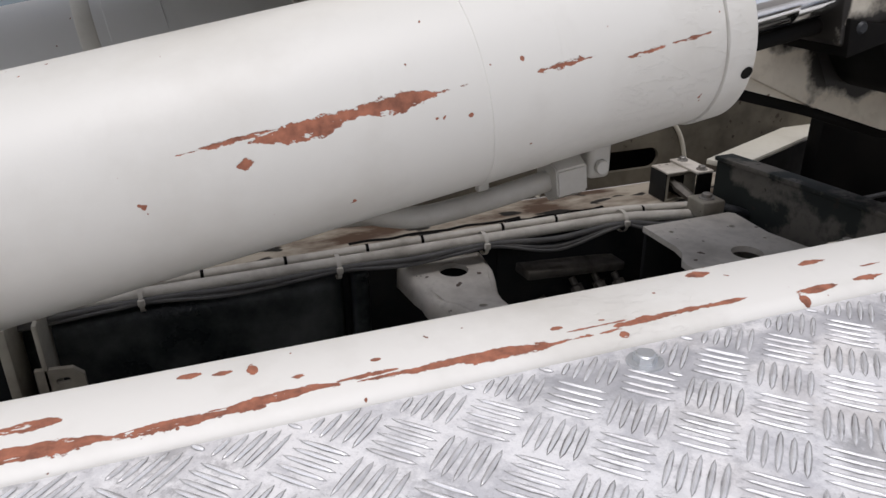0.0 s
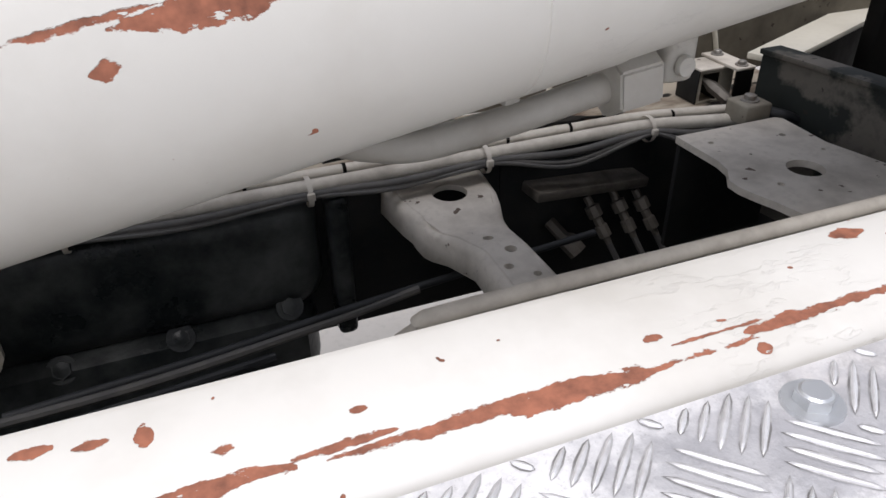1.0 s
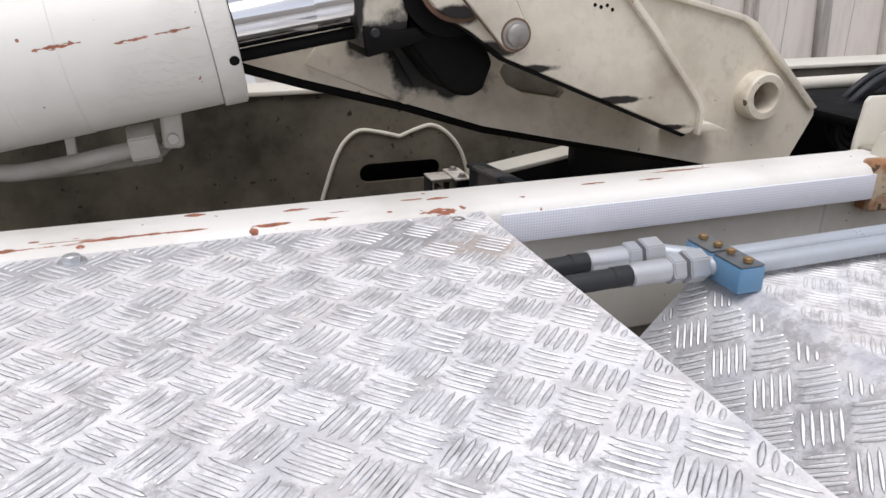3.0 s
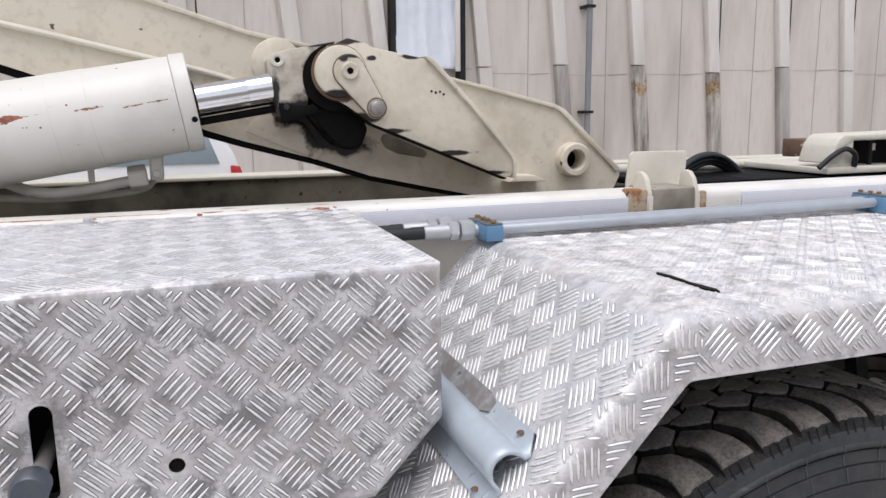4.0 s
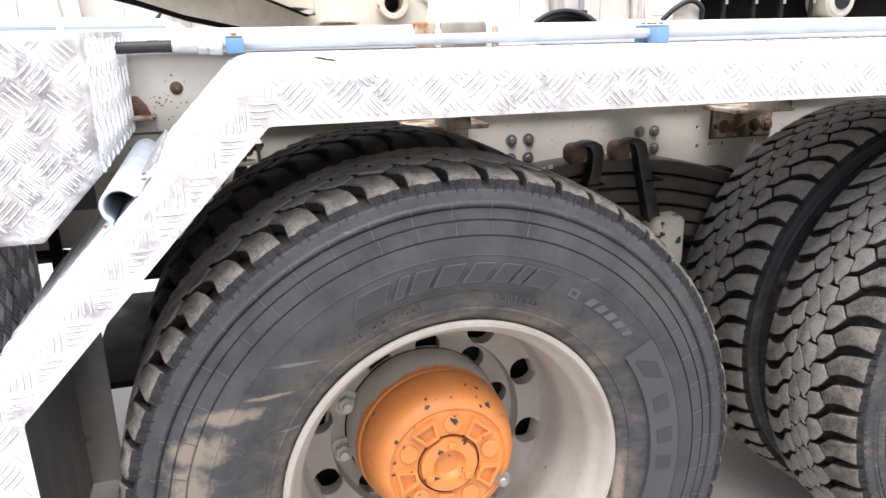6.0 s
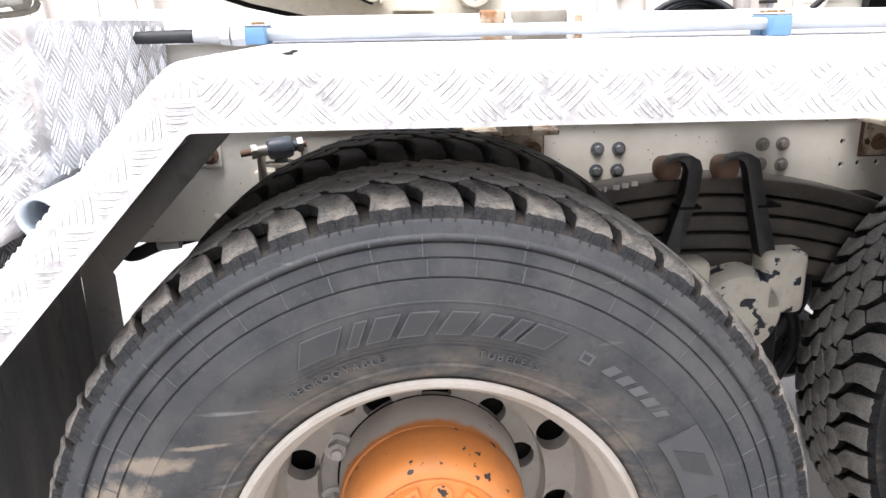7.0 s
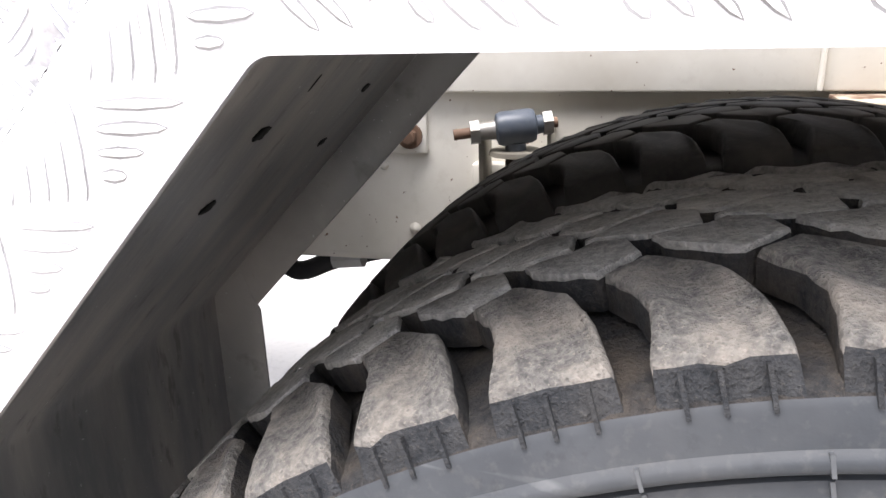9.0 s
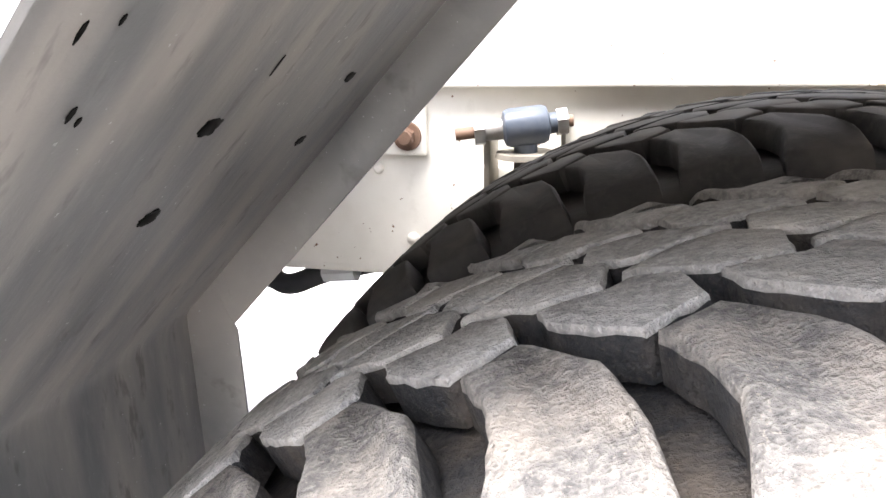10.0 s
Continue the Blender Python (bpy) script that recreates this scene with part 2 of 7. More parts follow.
def sidewall_rubber():
    """Black sidewall with tan dust smears and fine pale scratches."""
    m, nt, b = shader("tyre rubber", 0.62)
    p = local(nt)
    broad, mid, fine = noise_at(nt, p, 2.6, 6, 0.65), noise_at(nt, p, 14, 5), noise_at(nt, p, 150, 3)
    sep = nt.nodes.new("ShaderNodeSeparateXYZ")
    nt.links.new(p, sep.inputs[0])
    x, z = sep.outputs[0], calc(nt, "SUBTRACT", sep.outputs[2], 0.54)
    radius = calc(nt, "SQRT", calc(nt, "ADD", calc(nt, "MULTIPLY", x, x), calc(nt, "MULTIPLY", z, z)))
    wash = noise_at(nt, local(nt, (1.6, 1, 3.2)), 9, 6, 0.7)
    bead = calc(nt, "MULTIPLY", ramp(nt, radius, 0.37, 0.30), ramp(nt, wash, 0.40, 0.60))
    side = calc(nt, "MULTIPLY", ramp(nt, x, -0.10, -0.38), ramp(nt, wash, 0.50, 0.62))
    smear = calc(nt, "MAXIMUM", bead, calc(nt, "MULTIPLY", side, ramp(nt, z, 0.16, -0.05)))
    slant = nt.nodes.new("ShaderNodeMapping")
    slant.inputs["Rotation"].default_value = (0, radians(38), 0)
    slant.inputs["Scale"].default_value = (0.8, 1, 9)
    nt.links.new(p, slant.inputs["Vector"])
    scratch = calc(nt, "MULTIPLY", ramp(nt, noise_at(nt, slant.outputs[0], 8, 3, 0.45), 0.66, 0.69), ramp(nt, x, 0.02, -0.25))
    rag = calc(nt, "MULTIPLY", calc(nt, "SUBTRACT", noise_at(nt, p, 40, 5, 0.65), 0.5), 2.0)
    blots = None
    for bx, bz, rx, rz in ((-0.405, 0.150, 0.050, 0.026), (-0.425, 0.085, 0.030, 0.055), (-0.296, 0.222, 0.040, 0.0035), (-0.36, 0.20, 0.05, 0.012), (0.30, -0.06, 0.012, 0.05)):
        u = calc(nt, "MULTIPLY", calc(nt, "SUBTRACT", x, bx), 1.0 / rx)
        v = calc(nt, "MULTIPLY", calc(nt, "SUBTRACT", z, bz), 1.0 / rz)
        d = calc(nt, "SQRT", calc(nt, "ADD", calc(nt, "MULTIPLY", u, u), calc(nt, "MULTIPLY", v, v)))
        one = ramp(nt, calc(nt, "ADD", d, rag), 1.2, 0.6)
        blots = one if blots is None else calc(nt, "MAXIMUM", blots, one)
    scrape = ramp(nt, noise_at(nt, local(nt, (0.8, 1, 7)), 7, 4, 0.5), 0.67, 0.70)
    dust = calc(nt, "MULTIPLY", ramp(nt, broad, 0.45, 0.68), ramp(nt, mid, 0.34, 0.64))
    col = blend(nt, ramp(nt, mid, 0.35, 0.7), (0.031, 0.034, 0.038), (0.053, 0.056, 0.060))
    col = blend(nt, calc(nt, "MULTIPLY", dust, 0.5), col, (0.100, 0.090, 0.079))
    col = blend(nt, calc(nt, "MULTIPLY", smear, 0.7), col, (0.17, 0.14, 0.11))
    col = blend(nt, calc(nt, "MULTIPLY", blots, 0.75), col, (0.24, 0.20, 0.155))
    col = blend(nt, calc(nt, "MULTIPLY", scrape, calc(nt, "MULTIPLY", ramp(nt, mid, 0.4, 0.6), 0.35)), col, (0.16, 0.14, 0.12))
    col = blend(nt, calc(nt, "MULTIPLY", scratch, calc(nt, "MULTIPLY", ramp(nt, mid, 0.42, 0.58), 0.6)), col, (0.19, 0.19, 0.185))
    col = blend(nt, calc(nt, "MULTIPLY", ramp(nt, fine, 0.56, 0.72), 0.35), col, (0.085, 0.082, 0.078))
    col = blend(nt, calc(nt, "MULTIPLY", ramp(nt, noise_at(nt, p, 48, 5, 0.7), 0.55, 0.68), 0.30), col, (0.012, 0.013, 0.014))
    nt.links.new(col, b.inputs["Base Color"])
    nt.links.new(calc(nt, "ADD", ramp(nt, mid, 0.3, 0.7, 0.50, 0.66), calc(nt, "MULTIPLY", dust, 0.2)), b.inputs["Roughness"])
    relief(nt, b, calc(nt, "ADD", fine, calc(nt, "MULTIPLY", mid, 0.6)), 0.3, 0.0008)
    return m


RUBBER = sidewall_rubber()
# darker copy of the tyre rubber: the shade between the twins is in its colour
INNER_RUBBER = worn("tyre rubber with shade in its colour", (0.040, 0.039, 0.038), (0.125, 0.114, 0.10), 0.75, big=14, fine=160, amount=0.65, lo=0.42, hi=0.68, bump=0.7, depth=0.0015)


def pitted_rubber(name, dark, pale, dust, pits=0.5, amount=0.6):
    """Worn block rubber: pebbly relief, small pits, pale rubbed patches."""
    m, nt, b = shader(name, 0.88)
    p = local(nt)
    broad, mid, fine = noise_at(nt, p, 30, 5), noise_at(nt, p, 230, 4, 0.65), noise_at(nt, p, 620, 3, 0.6)
    vor = nt.nodes.new("ShaderNodeTexVoronoi")
    vor.inputs["Scale"].default_value = 330
    nt.links.new(p, vor.inputs["Vector"])
    pit = ramp(nt, vor.outputs["Distance"], 0.12, 0.34, 1.0, 0.0)
    pit = calc(nt, "MULTIPLY", pit, ramp(nt, mid, 0.46, 0.56))
    col = blend(nt, ramp(nt, mid, 0.36, 0.64), dark, pale)
    col = blend(nt, calc(nt, "MULTIPLY", ramp(nt, broad, 0.46, 0.66), amount), col, dust)
    col = blend(nt, calc(nt, "MULTIPLY", ramp(nt, fine, 0.58, 0.72), 0.5), col, dust)
    col = blend(nt, calc(nt, "MULTIPLY", pit, pits), col, dark)
    nt.links.new(col, b.inputs["Base Color"])
    h = calc(nt, "ADD", calc(nt, "MULTIPLY", mid, 1.0), calc(nt, "MULTIPLY", fine, 0.35))
    relief(nt, b, calc(nt, "SUBTRACT", h, calc(nt, "MULTIPLY", pit, 0.5 * pits)), 1.0, 0.0028)
    return m


TREAD = pitted_rubber("dusty tread rubber", (0.165, 0.160, 0.152), (0.290, 0.278, 0.258), (0.40, 0.368, 0.322), 0.3, 0.45)
SCUFFED = pitted_rubber("scuffed shoulder rubber", (0.066, 0.063, 0.060), (0.165, 0.155, 0.140), (0.31, 0.272, 0.228), 0.45, 0.6)
HOSE = worn("black hose", (0.022, 0.024, 0.027), (0.07, 0.07, 0.07), 0.5, big=12, amount=0.4)
RIM = worn("rim paint", (0.37, 0.345, 0.31), (0.21, 0.165, 0.125), 0.65, big=7, fine=80, amount=0.7, chips=(0.14, 0.09, 0.06), chip_lo=0.73)
HUB = worn("dull hub paint", (0.52, 0.50, 0.465), (0.30, 0.25, 0.20), 0.6, big=8, amount=0.6, chips=(0.12, 0.08, 0.06), chip_lo=0.73)


def oversprayed(mat, start, reach, tone):
    """Paint of another tone that thins out in a ragged line along y."""
    nt = mat.node_tree
    b = nt.nodes["Principled BSDF"]
    old = b.inputs["Base Color"].links[0].from_socket
    sep = nt.nodes.new("ShaderNodeSeparateXYZ")
    nt.links.new(coords(nt), sep.inputs[0])
    rag = calc(nt, "MULTIPLY", calc(nt, "SUBTRACT", noise_at(nt, coords(nt), 11, 4, 0.6), 0.5), 0.06)
    nt.links.new(blend(nt, ramp(nt, calc(nt, "ADD", sep.outputs[1], rag), start + reach, start), old, tone), b.inputs["Base Color"])
    return mat


SPRAYED = oversprayed(worn("sprayed hub paint", (0.54, 0.515, 0.475), (0.34, 0.285, 0.235), 0.6, big=8, amount=0.6, chips=(0.12, 0.08, 0.06), chip_lo=0.73), 0.172, 0.012, (0.58, 0.21, 0.055))
ORANGE = worn("orange paint", (0.63, 0.225, 0.055), (0.42, 0.17, 0.07), 0.5, big=16, amount=0.6, chips=(0.035, 0.025, 0.02), chip_lo=0.655, chip_scale=46, bump=0.35, depth=0.0015)
ZINC = worn("zinc steel", (0.62, 0.64, 0.66), (0.42, 0.40, 0.36), 0.42, 0.7, big=12, amount=0.5)
GALV = worn("pale painted pipe", (0.44, 0.475, 0.515), (0.30, 0.305, 0.315), 0.42, 0.3, big=14, amount=0.4)
SADDLE = worn("blue-grey painted steel", (0.50, 0.57, 0.63), (0.34, 0.34, 0.33), 0.42, 0.2, big=12, amount=0.5, chips=(0.14, 0.10, 0.08), chip_lo=0.71)
BLUE = worn("blue plastic", (0.12, 0.26, 0.42), (0.19, 0.29, 0.39), 0.45, big=14, amount=0.5)
BRASS = worn("yellow zinc plate", (0.30, 0.19, 0.085), (0.30, 0.25, 0.18), 0.45, 0.5, big=30, amount=0.6)
CHROME = worn("polished rod", (0.80, 0.81, 0.83), (0.6, 0.6, 0.6), 0.10, 1.0, big=10, amount=0.1, bump=0.02, rough_span=0.04)
RUSTY = worn("rusty steel", (0.17, 0.10, 0.065), (0.08, 0.05, 0.036), 0.8, big=20, amount=0.8, chips=(0.42, 0.38, 0.30), chip_lo=0.66, chip_scale=40)
DARKBOLT = worn("dark plated bolt steel", (0.15, 0.17, 0.19), (0.30, 0.27, 0.22), 0.4, 0.5, big=40, amount=0.6)
BOLT = worn("dull bolt steel", (0.34, 0.33, 0.31), (0.20, 0.13, 0.08), 0.5, 0.6, big=40, amount=0.6)
SPRING = worn("spring steel", (0.050, 0.046, 0.042), (0.13, 0.105, 0.082), 0.55, big=8, amount=0.7)


def dotted_film():
    """Pale film printed with a fine grid of grey-blue dots."""
    m, nt, b = shader("dotted film", 0.4)
    sep = nt.nodes.new("ShaderNodeSeparateXYZ")
    nt.links.new(local(nt), sep.inputs[0])
    wave = [calc(nt, "SINE", calc(nt, "MULTIPLY", calc(nt, "ADD", sep.outputs[0], calc(nt, "MULTIPLY", sep.outputs[2], s)), 800.0)) for s in (1.0, -1.0)]
    dot = ramp(nt, calc(nt, "MULTIPLY", wave[0], wave[1]), 0.0, 0.25)
    wear = ramp(nt, noise_at(nt, local(nt), 16, 5), 0.28, 0.48)
    col = blend(nt, calc(nt, "MULTIPLY", calc(nt, "MULTIPLY", dot, wear), 0.3), (0.78, 0.80, 0.86), (0.34, 0.37, 0.46))
    nt.links.new(col, b.inputs["Base Color"])
    relief(nt, b, wear, 0.3, 0.002)
    return m


DOTFILM = dotted_film()
GROUND = worn("yard concrete", (0.48, 0.46, 0.43), (0.27, 0.26, 0.24), 0.9, big=0.7, fine=40, amount=0.7)
WALL = worn("weathered concrete", (0.61, 0.566, 0.52), (0.365, 0.33, 0.29), 0.9, big=1.3, fine=14, amount=0.75, stretch=(1, 1, 0.22), bump=0.3, depth=0.01)
RIB = worn("concrete rib", (0.74, 0.705, 0.66), (0.42, 0.385, 0.34), 0.9, big=1.6, fine=12, amount=0.6, stretch=(1, 1, 0.2), bump=0.3, depth=0.01)
JOINT = worn("weathered joint filler", (0.30, 0.285, 0.265), (0.50, 0.47, 0.44), 0.9, big=3, fine=20, amount=0.8)
RIB_LOW = worn("damp grey concrete rib", (0.40, 0.375, 0.35), (0.17, 0.155, 0.14), 0.9, big=1.5, fine=14, amount=0.9, lo=0.42, hi=0.66, stretch=(2.5, 1, 0.3), bump=0.3, depth=0.01)
RIB_MID = worn("weathered concrete rib", (0.58, 0.55, 0.51), (0.32, 0.29, 0.255), 0.9, big=1.6, fine=12, amount=0.75, stretch=(1.5, 1, 0.25), bump=0.3, depth=0.01)
DRAIN = worn("dark grey plastic pipe", (0.20, 0.205, 0.22), (0.34, 0.33, 0.32), 0.5, big=3, amount=0.5)


def stained_rib():
    """Grey concrete with dark runs and patches of rust bleeding from the break at two metres."""
    m, nt, b = shader("concrete rib with dark and rusty runs", 0.9)
    sep = nt.nodes.new("ShaderNodeSeparateXYZ")
    nt.links.new(local(nt), sep.inputs[0])
    runs = noise_at(nt, local(nt, (3.0, 1, 0.4)), 3.5, 6, 0.65)
    patch = noise_at(nt, local(nt, (1.6, 1, 0.8)), 5.5, 6, 0.7)
    fine = noise_at(nt, local(nt), 26, 4)
    col = blend(nt, ramp(nt, runs, 0.38, 0.64), (0.46, 0.43, 0.39), (0.15, 0.135, 0.12))
    near = ramp(nt, calc(nt, "ABSOLUTE", calc(nt, "SUBTRACT", sep.outputs[2], 1.80)), 0.06, 0.30, 0.14, -0.20)
    rust = ramp(nt, calc(nt, "ADD", patch, near), 0.56, 0.66)
    col = blend(nt, calc(nt, "MULTIPLY", rust, 0.85), col, blend(nt, ramp(nt, fine, 0.4, 0.6), (0.12, 0.075, 0.04), (0.36, 0.23, 0.09)))
    nt.links.new(col, b.inputs["Base Color"])
    relief(nt, b, fine, 0.3, 0.01)
    return m


RIB_STAINED = stained_rib()
TARP = worn("white tarpaulin", (0.72, 0.76, 0.82), (0.55, 0.60, 0.68), 0.4, big=3, amount=0.6, bump=0.3, depth=0.02)
WHITE_CAR = worn("white car paint", (0.80, 0.80, 0.80), (0.65, 0.65, 0.64), 0.25, big=2, amount=0.3, bump=0.0)
GLASS_CAR = worn("car glass", (0.26, 0.32, 0.35), (0.36, 0.40, 0.42), 0.08, big=2, amount=0.5, bump=0.0)
RED = worn("red lamp lens", (0.45, 0.03, 0.03), (0.3, 0.02, 0.02), 0.25, big=20, amount=0.4, bump=0.0)
def dull(mat, level, rough=None):
    """Matt, oil-soaked or dusty surface: little gloss."""
    b = mat.node_tree.nodes["Principled BSDF"]
    b.inputs["Specular IOR Level"].default_value = level
    return mat


for m, level in ((GREASE_AND_GAP, 0.12), (DARK, 0.2), (RUBBER, 0.3), (INNER_RUBBER, 0.2), (TREAD, 0.3), (SCUFFED, 0.3), (HOSE, 0.35), (SPRING, 0.3), (RIM, 0.25)):
    dull(m, level)
FLANK = dull(pitted_rubber("rough shoulder flank rubber", (0.017, 0.0185, 0.021), (0.036, 0.037, 0.039), (0.085, 0.077, 0.068), 0.5, 0.22), 0.25)
GROOVE = dull(pitted_rubber("rough groove walls", (0.015, 0.0155, 0.017), (0.034, 0.033, 0.032), (0.085, 0.068, 0.052), 0.3, 0.5), 0.2)
RAILPAINT = streaky_paint("scraped white rail paint", (0.80, 0.785, 0.74),
    [(-2.650, -1.880, -0.020, 0.0100), (-1.930, -1.860, -0.023, 0.0090), (-1.875, -1.755, -0.0255, 0.0075), (-1.800, -1.702, -0.0200, 0.0070), (-1.704, -1.655, -0.0165, 0.0035), (-1.690, -1.520, -0.0220, 0.0052),
     (-1.612, -1.466, -0.0260, 0.0075), (-1.474, -1.464, -0.0330, 0.0050), (-1.472, -1.400, -0.0205, 0.0060), (-1.425, -1.329, -0.0195, 0.0045), (-1.512, -1.455, -0.0150, 0.0014), (-1.523, -1.512, -0.0065, 0.0040),
     (-1.674, -1.665, 0.0010, 0.0035), (-1.736, -1.722, 0.0000, 0.0055), (-1.765, -1.756, 0.0210, 0.0090), (-1.790, -1.774, 0.0240, 0.0040), (-1.815, -1.797, 0.0290, 0.0040), (-1.935, -1.890, 0.0060, 0.0070),
     (-1.292, -1.281, -0.0380, 0.0070), (-1.288, -1.240, -0.0280, 0.0055), (-1.221, -1.184, -0.0265, 0.0045), (-1.195, -1.166, -0.0070, 0.0035), (-1.246, -1.209, 0.0160, 0.0055), (-1.126, -1.118, -0.0260, 0.0040),
     (-1.087, -1.036, -0.0370, 0.0065), (-1.098, -1.068, 0.0115, 0.0025), (-1.064, -1.031, 0.0060, 0.0045), (-0.840, -0.800, 0.0040, 0.0030), (-0.755, -0.702, -0.0020, 0.0025), (-0.715, -0.608, 0.0250, 0.0040), (-1.362, -1.335, 0.0330, 0.0055)],
    lambda nt, sep: sep.outputs[1])
CYLPAINT = streaky_paint("scraped white cylinder paint", (0.71, 0.70, 0.655),
    [(-0.518, -0.436, 0.028, 0.0030), (-0.462, -0.274, 0.0235, 0.0075), (-0.437, -0.375, 0.0210, 0.0105), (-0.470, -0.455, 0.0085, 0.0065), (-0.221, -0.164, 0.0185, 0.0044), (-0.138, -0.094, 0.0105, 0.0046), (-0.092, -0.050, 0.0120, 0.0022)], radial_y)


UNION = worn("dirty plated unions", (0.17, 0.155, 0.135), (0.07, 0.06, 0.05), 0.5, 0.4, big=30, amount=0.8)


# ---- building helpers ----
ORIGIN = {}


def thing(name, at, label, category, group="", kind=""):
    ob = new(name)
    ob.location = at
    ob.empty_display_size = 0.05
    ORIGIN[ob] = Vector(at)
    return tagged(ob, label, category, group, kind)


def part(name, bm, mat, parent=None, label="", smooth=True, kind=""):
    """Links a bmesh in world coordinates as one mesh under a thing or a part."""
    me = bpy.data.meshes.new(name)
    at = ORIGIN.get(parent, Vector((0, 0, 0)))
    bmesh.ops.translate(bm, verts=bm.verts, vec=-at)
    bmesh.ops.recalc_face_normals(bm, faces=bm.faces)
    bm.to_mesh(me)
    bm.free()
    me.materials.append(mat)
    ob = new(name, me)
    if smooth:
        me.shade_smooth()
        me.set_sharp_from_angle(angle=radians(38))
    if parent is not None:
        ob.parent = parent
        ORIGIN[ob] = at
    return tagged(ob, label, kind=kind)


def solo(name, bm, mat, at, label, category, group="", kind=""):
    """A thing made of one mesh."""
    root = part(name, bm, mat)
    me = root.data
    me.transform(Matrix.Translation(-Vector(at)))
    root.location = at
    ORIGIN[root] = Vector(at)
    return tagged(root, label, category, group, kind)


def box(x0, x1, y0, y1, z0, z1, bevel=0.0, seg=2, bm=None, m=None):
    own = bm is None
    bm = bm or bmesh.new()
    vs = bmesh.ops.create_cube(bm, size=1)["verts"]
    t = Matrix.Translation(((x0 + x1) / 2, (y0 + y1) / 2, (z0 + z1) / 2)) @ Matrix.Diagonal((x1 - x0, y1 - y0, z1 - z0, 1))
    bmesh.ops.transform(bm, verts=vs, matrix=(m @ t) if m else t)
    if bevel:
        es = list({e for v in vs for e in v.link_edges})
        bmesh.ops.bevel(bm, geom=es, offset=bevel, segments=seg, affect="EDGES", profile=0.5)
    return bm


def slab(outline, y0, y1, bevel=0.0, seg=2, bm=None, axis="y"):
    """A solid from an outline in x, z (axis y), in x, y (axis z) or in y, z (axis x), from y0 to y1 along the axis."""
    bm = bm or bmesh.new()

    def at(a, b, d):
        return {"y": (a, d, b), "z": (a, b, d), "x": (d, a, b)}[axis]
    lo = [bm.verts.new(at(a, b, y0)) for a, b in outline]
    hi = [bm.verts.new(at(a, b, y1)) for a, b in outline]
    fs = [bm.faces.new(lo), bm.faces.new(hi[::-1])]
    n = len(lo)
    for k in range(n):
        fs.append(bm.faces.new((lo[k], hi[k], hi[(k + 1) % n], lo[(k + 1) % n])))
    bmesh.ops.recalc_face_normals(bm, faces=fs)
    if bevel:
        es = list({e for f in fs for e in f.edges})
        bmesh.ops.bevel(bm, geom=es, offset=bevel, segments=seg, affect="EDGES", profile=0.5)
    return bm


def circle(cx, cy, r, n=24, a0=0.0):
    return [(cx + r * math.cos(a0 + 2 * math.pi * k / n), cy + r * math.sin(a0 + 2 * math.pi * k / n)) for k in range(n)]


def stadium(cx, cy, w, h, n=8):
    """A slot with round ends: w by h, the longer way decides."""
    if w >= h:
        r, d = h / 2, (w - h) / 2
        return [(cx + d + r * math.cos(a), cy + r * math.sin(a)) for a in [(-0.5 + k / n) * math.pi for k in range(n + 1)]] + \
               [(cx - d + r * math.cos(a), cy + r * math.sin(a)) for a in [(0.5 + k / n) * math.pi for k in range(n + 1)]]
    return [(cx + (y - cy), cy + (x - cx)) for x, y in stadium(cx, cy, h, w, n)]


def inside(p, poly):
    hit = False
    for (ax, ay), (bx, by) in zip(poly, poly[1:] + poly[:1]):
        if (ay > p[1]) != (by > p[1]) and p[0] < (bx - ax) * (p[1] - ay) / (by - ay) + ax:
            hit = not hit
    return hit


def holed(outline, holes, place, thick, bm=None):
    """A plate with openings. place(a, b, d) puts the plan's point, d deep (0 to thick), into the world."""
    bm = bm or bmesh.new()
    pts, edges = [], []
    for loop in (outline, *holes):
        k0, n = len(pts), len(loop)
        pts += [Vector(p) for p in loop]
        edges += [(k0 + k, k0 + (k + 1) % n) for k in range(n)]
    v2, _, f2, *_ = delaunay_2d_cdt(pts, edges, [], 1, 1e-6)
    top = [bm.verts.new(place(p[0], p[1], 0.0)) for p in v2]
    low = [bm.verts.new(place(p[0], p[1], thick)) for p in v2]
    sides = collections.Counter()
    way = {}
    for f in f2:
        c = sum((v2[k] for k in f), Vector((0, 0))) / len(f)
        if not inside(c, outline) or any(inside(c, h) for h in holes):
            continue
        bm.faces.new([top[k] for k in f])
        bm.faces.new([low[k] for k in reversed(f)])
        for a, b in zip(f, f[1:] + f[:1]):
            sides[frozenset((a, b))] += 1
            way[frozenset((a, b))] = (a, b)
    for key, count in sides.items():
        if count == 1:
            a, b = way[key]
            bm.faces.new((top[b], top[a], low[a], low[b]))
    for v in [v for v in bm.verts if not v.link_faces]:
        bm.verts.remove(v)
    return bm


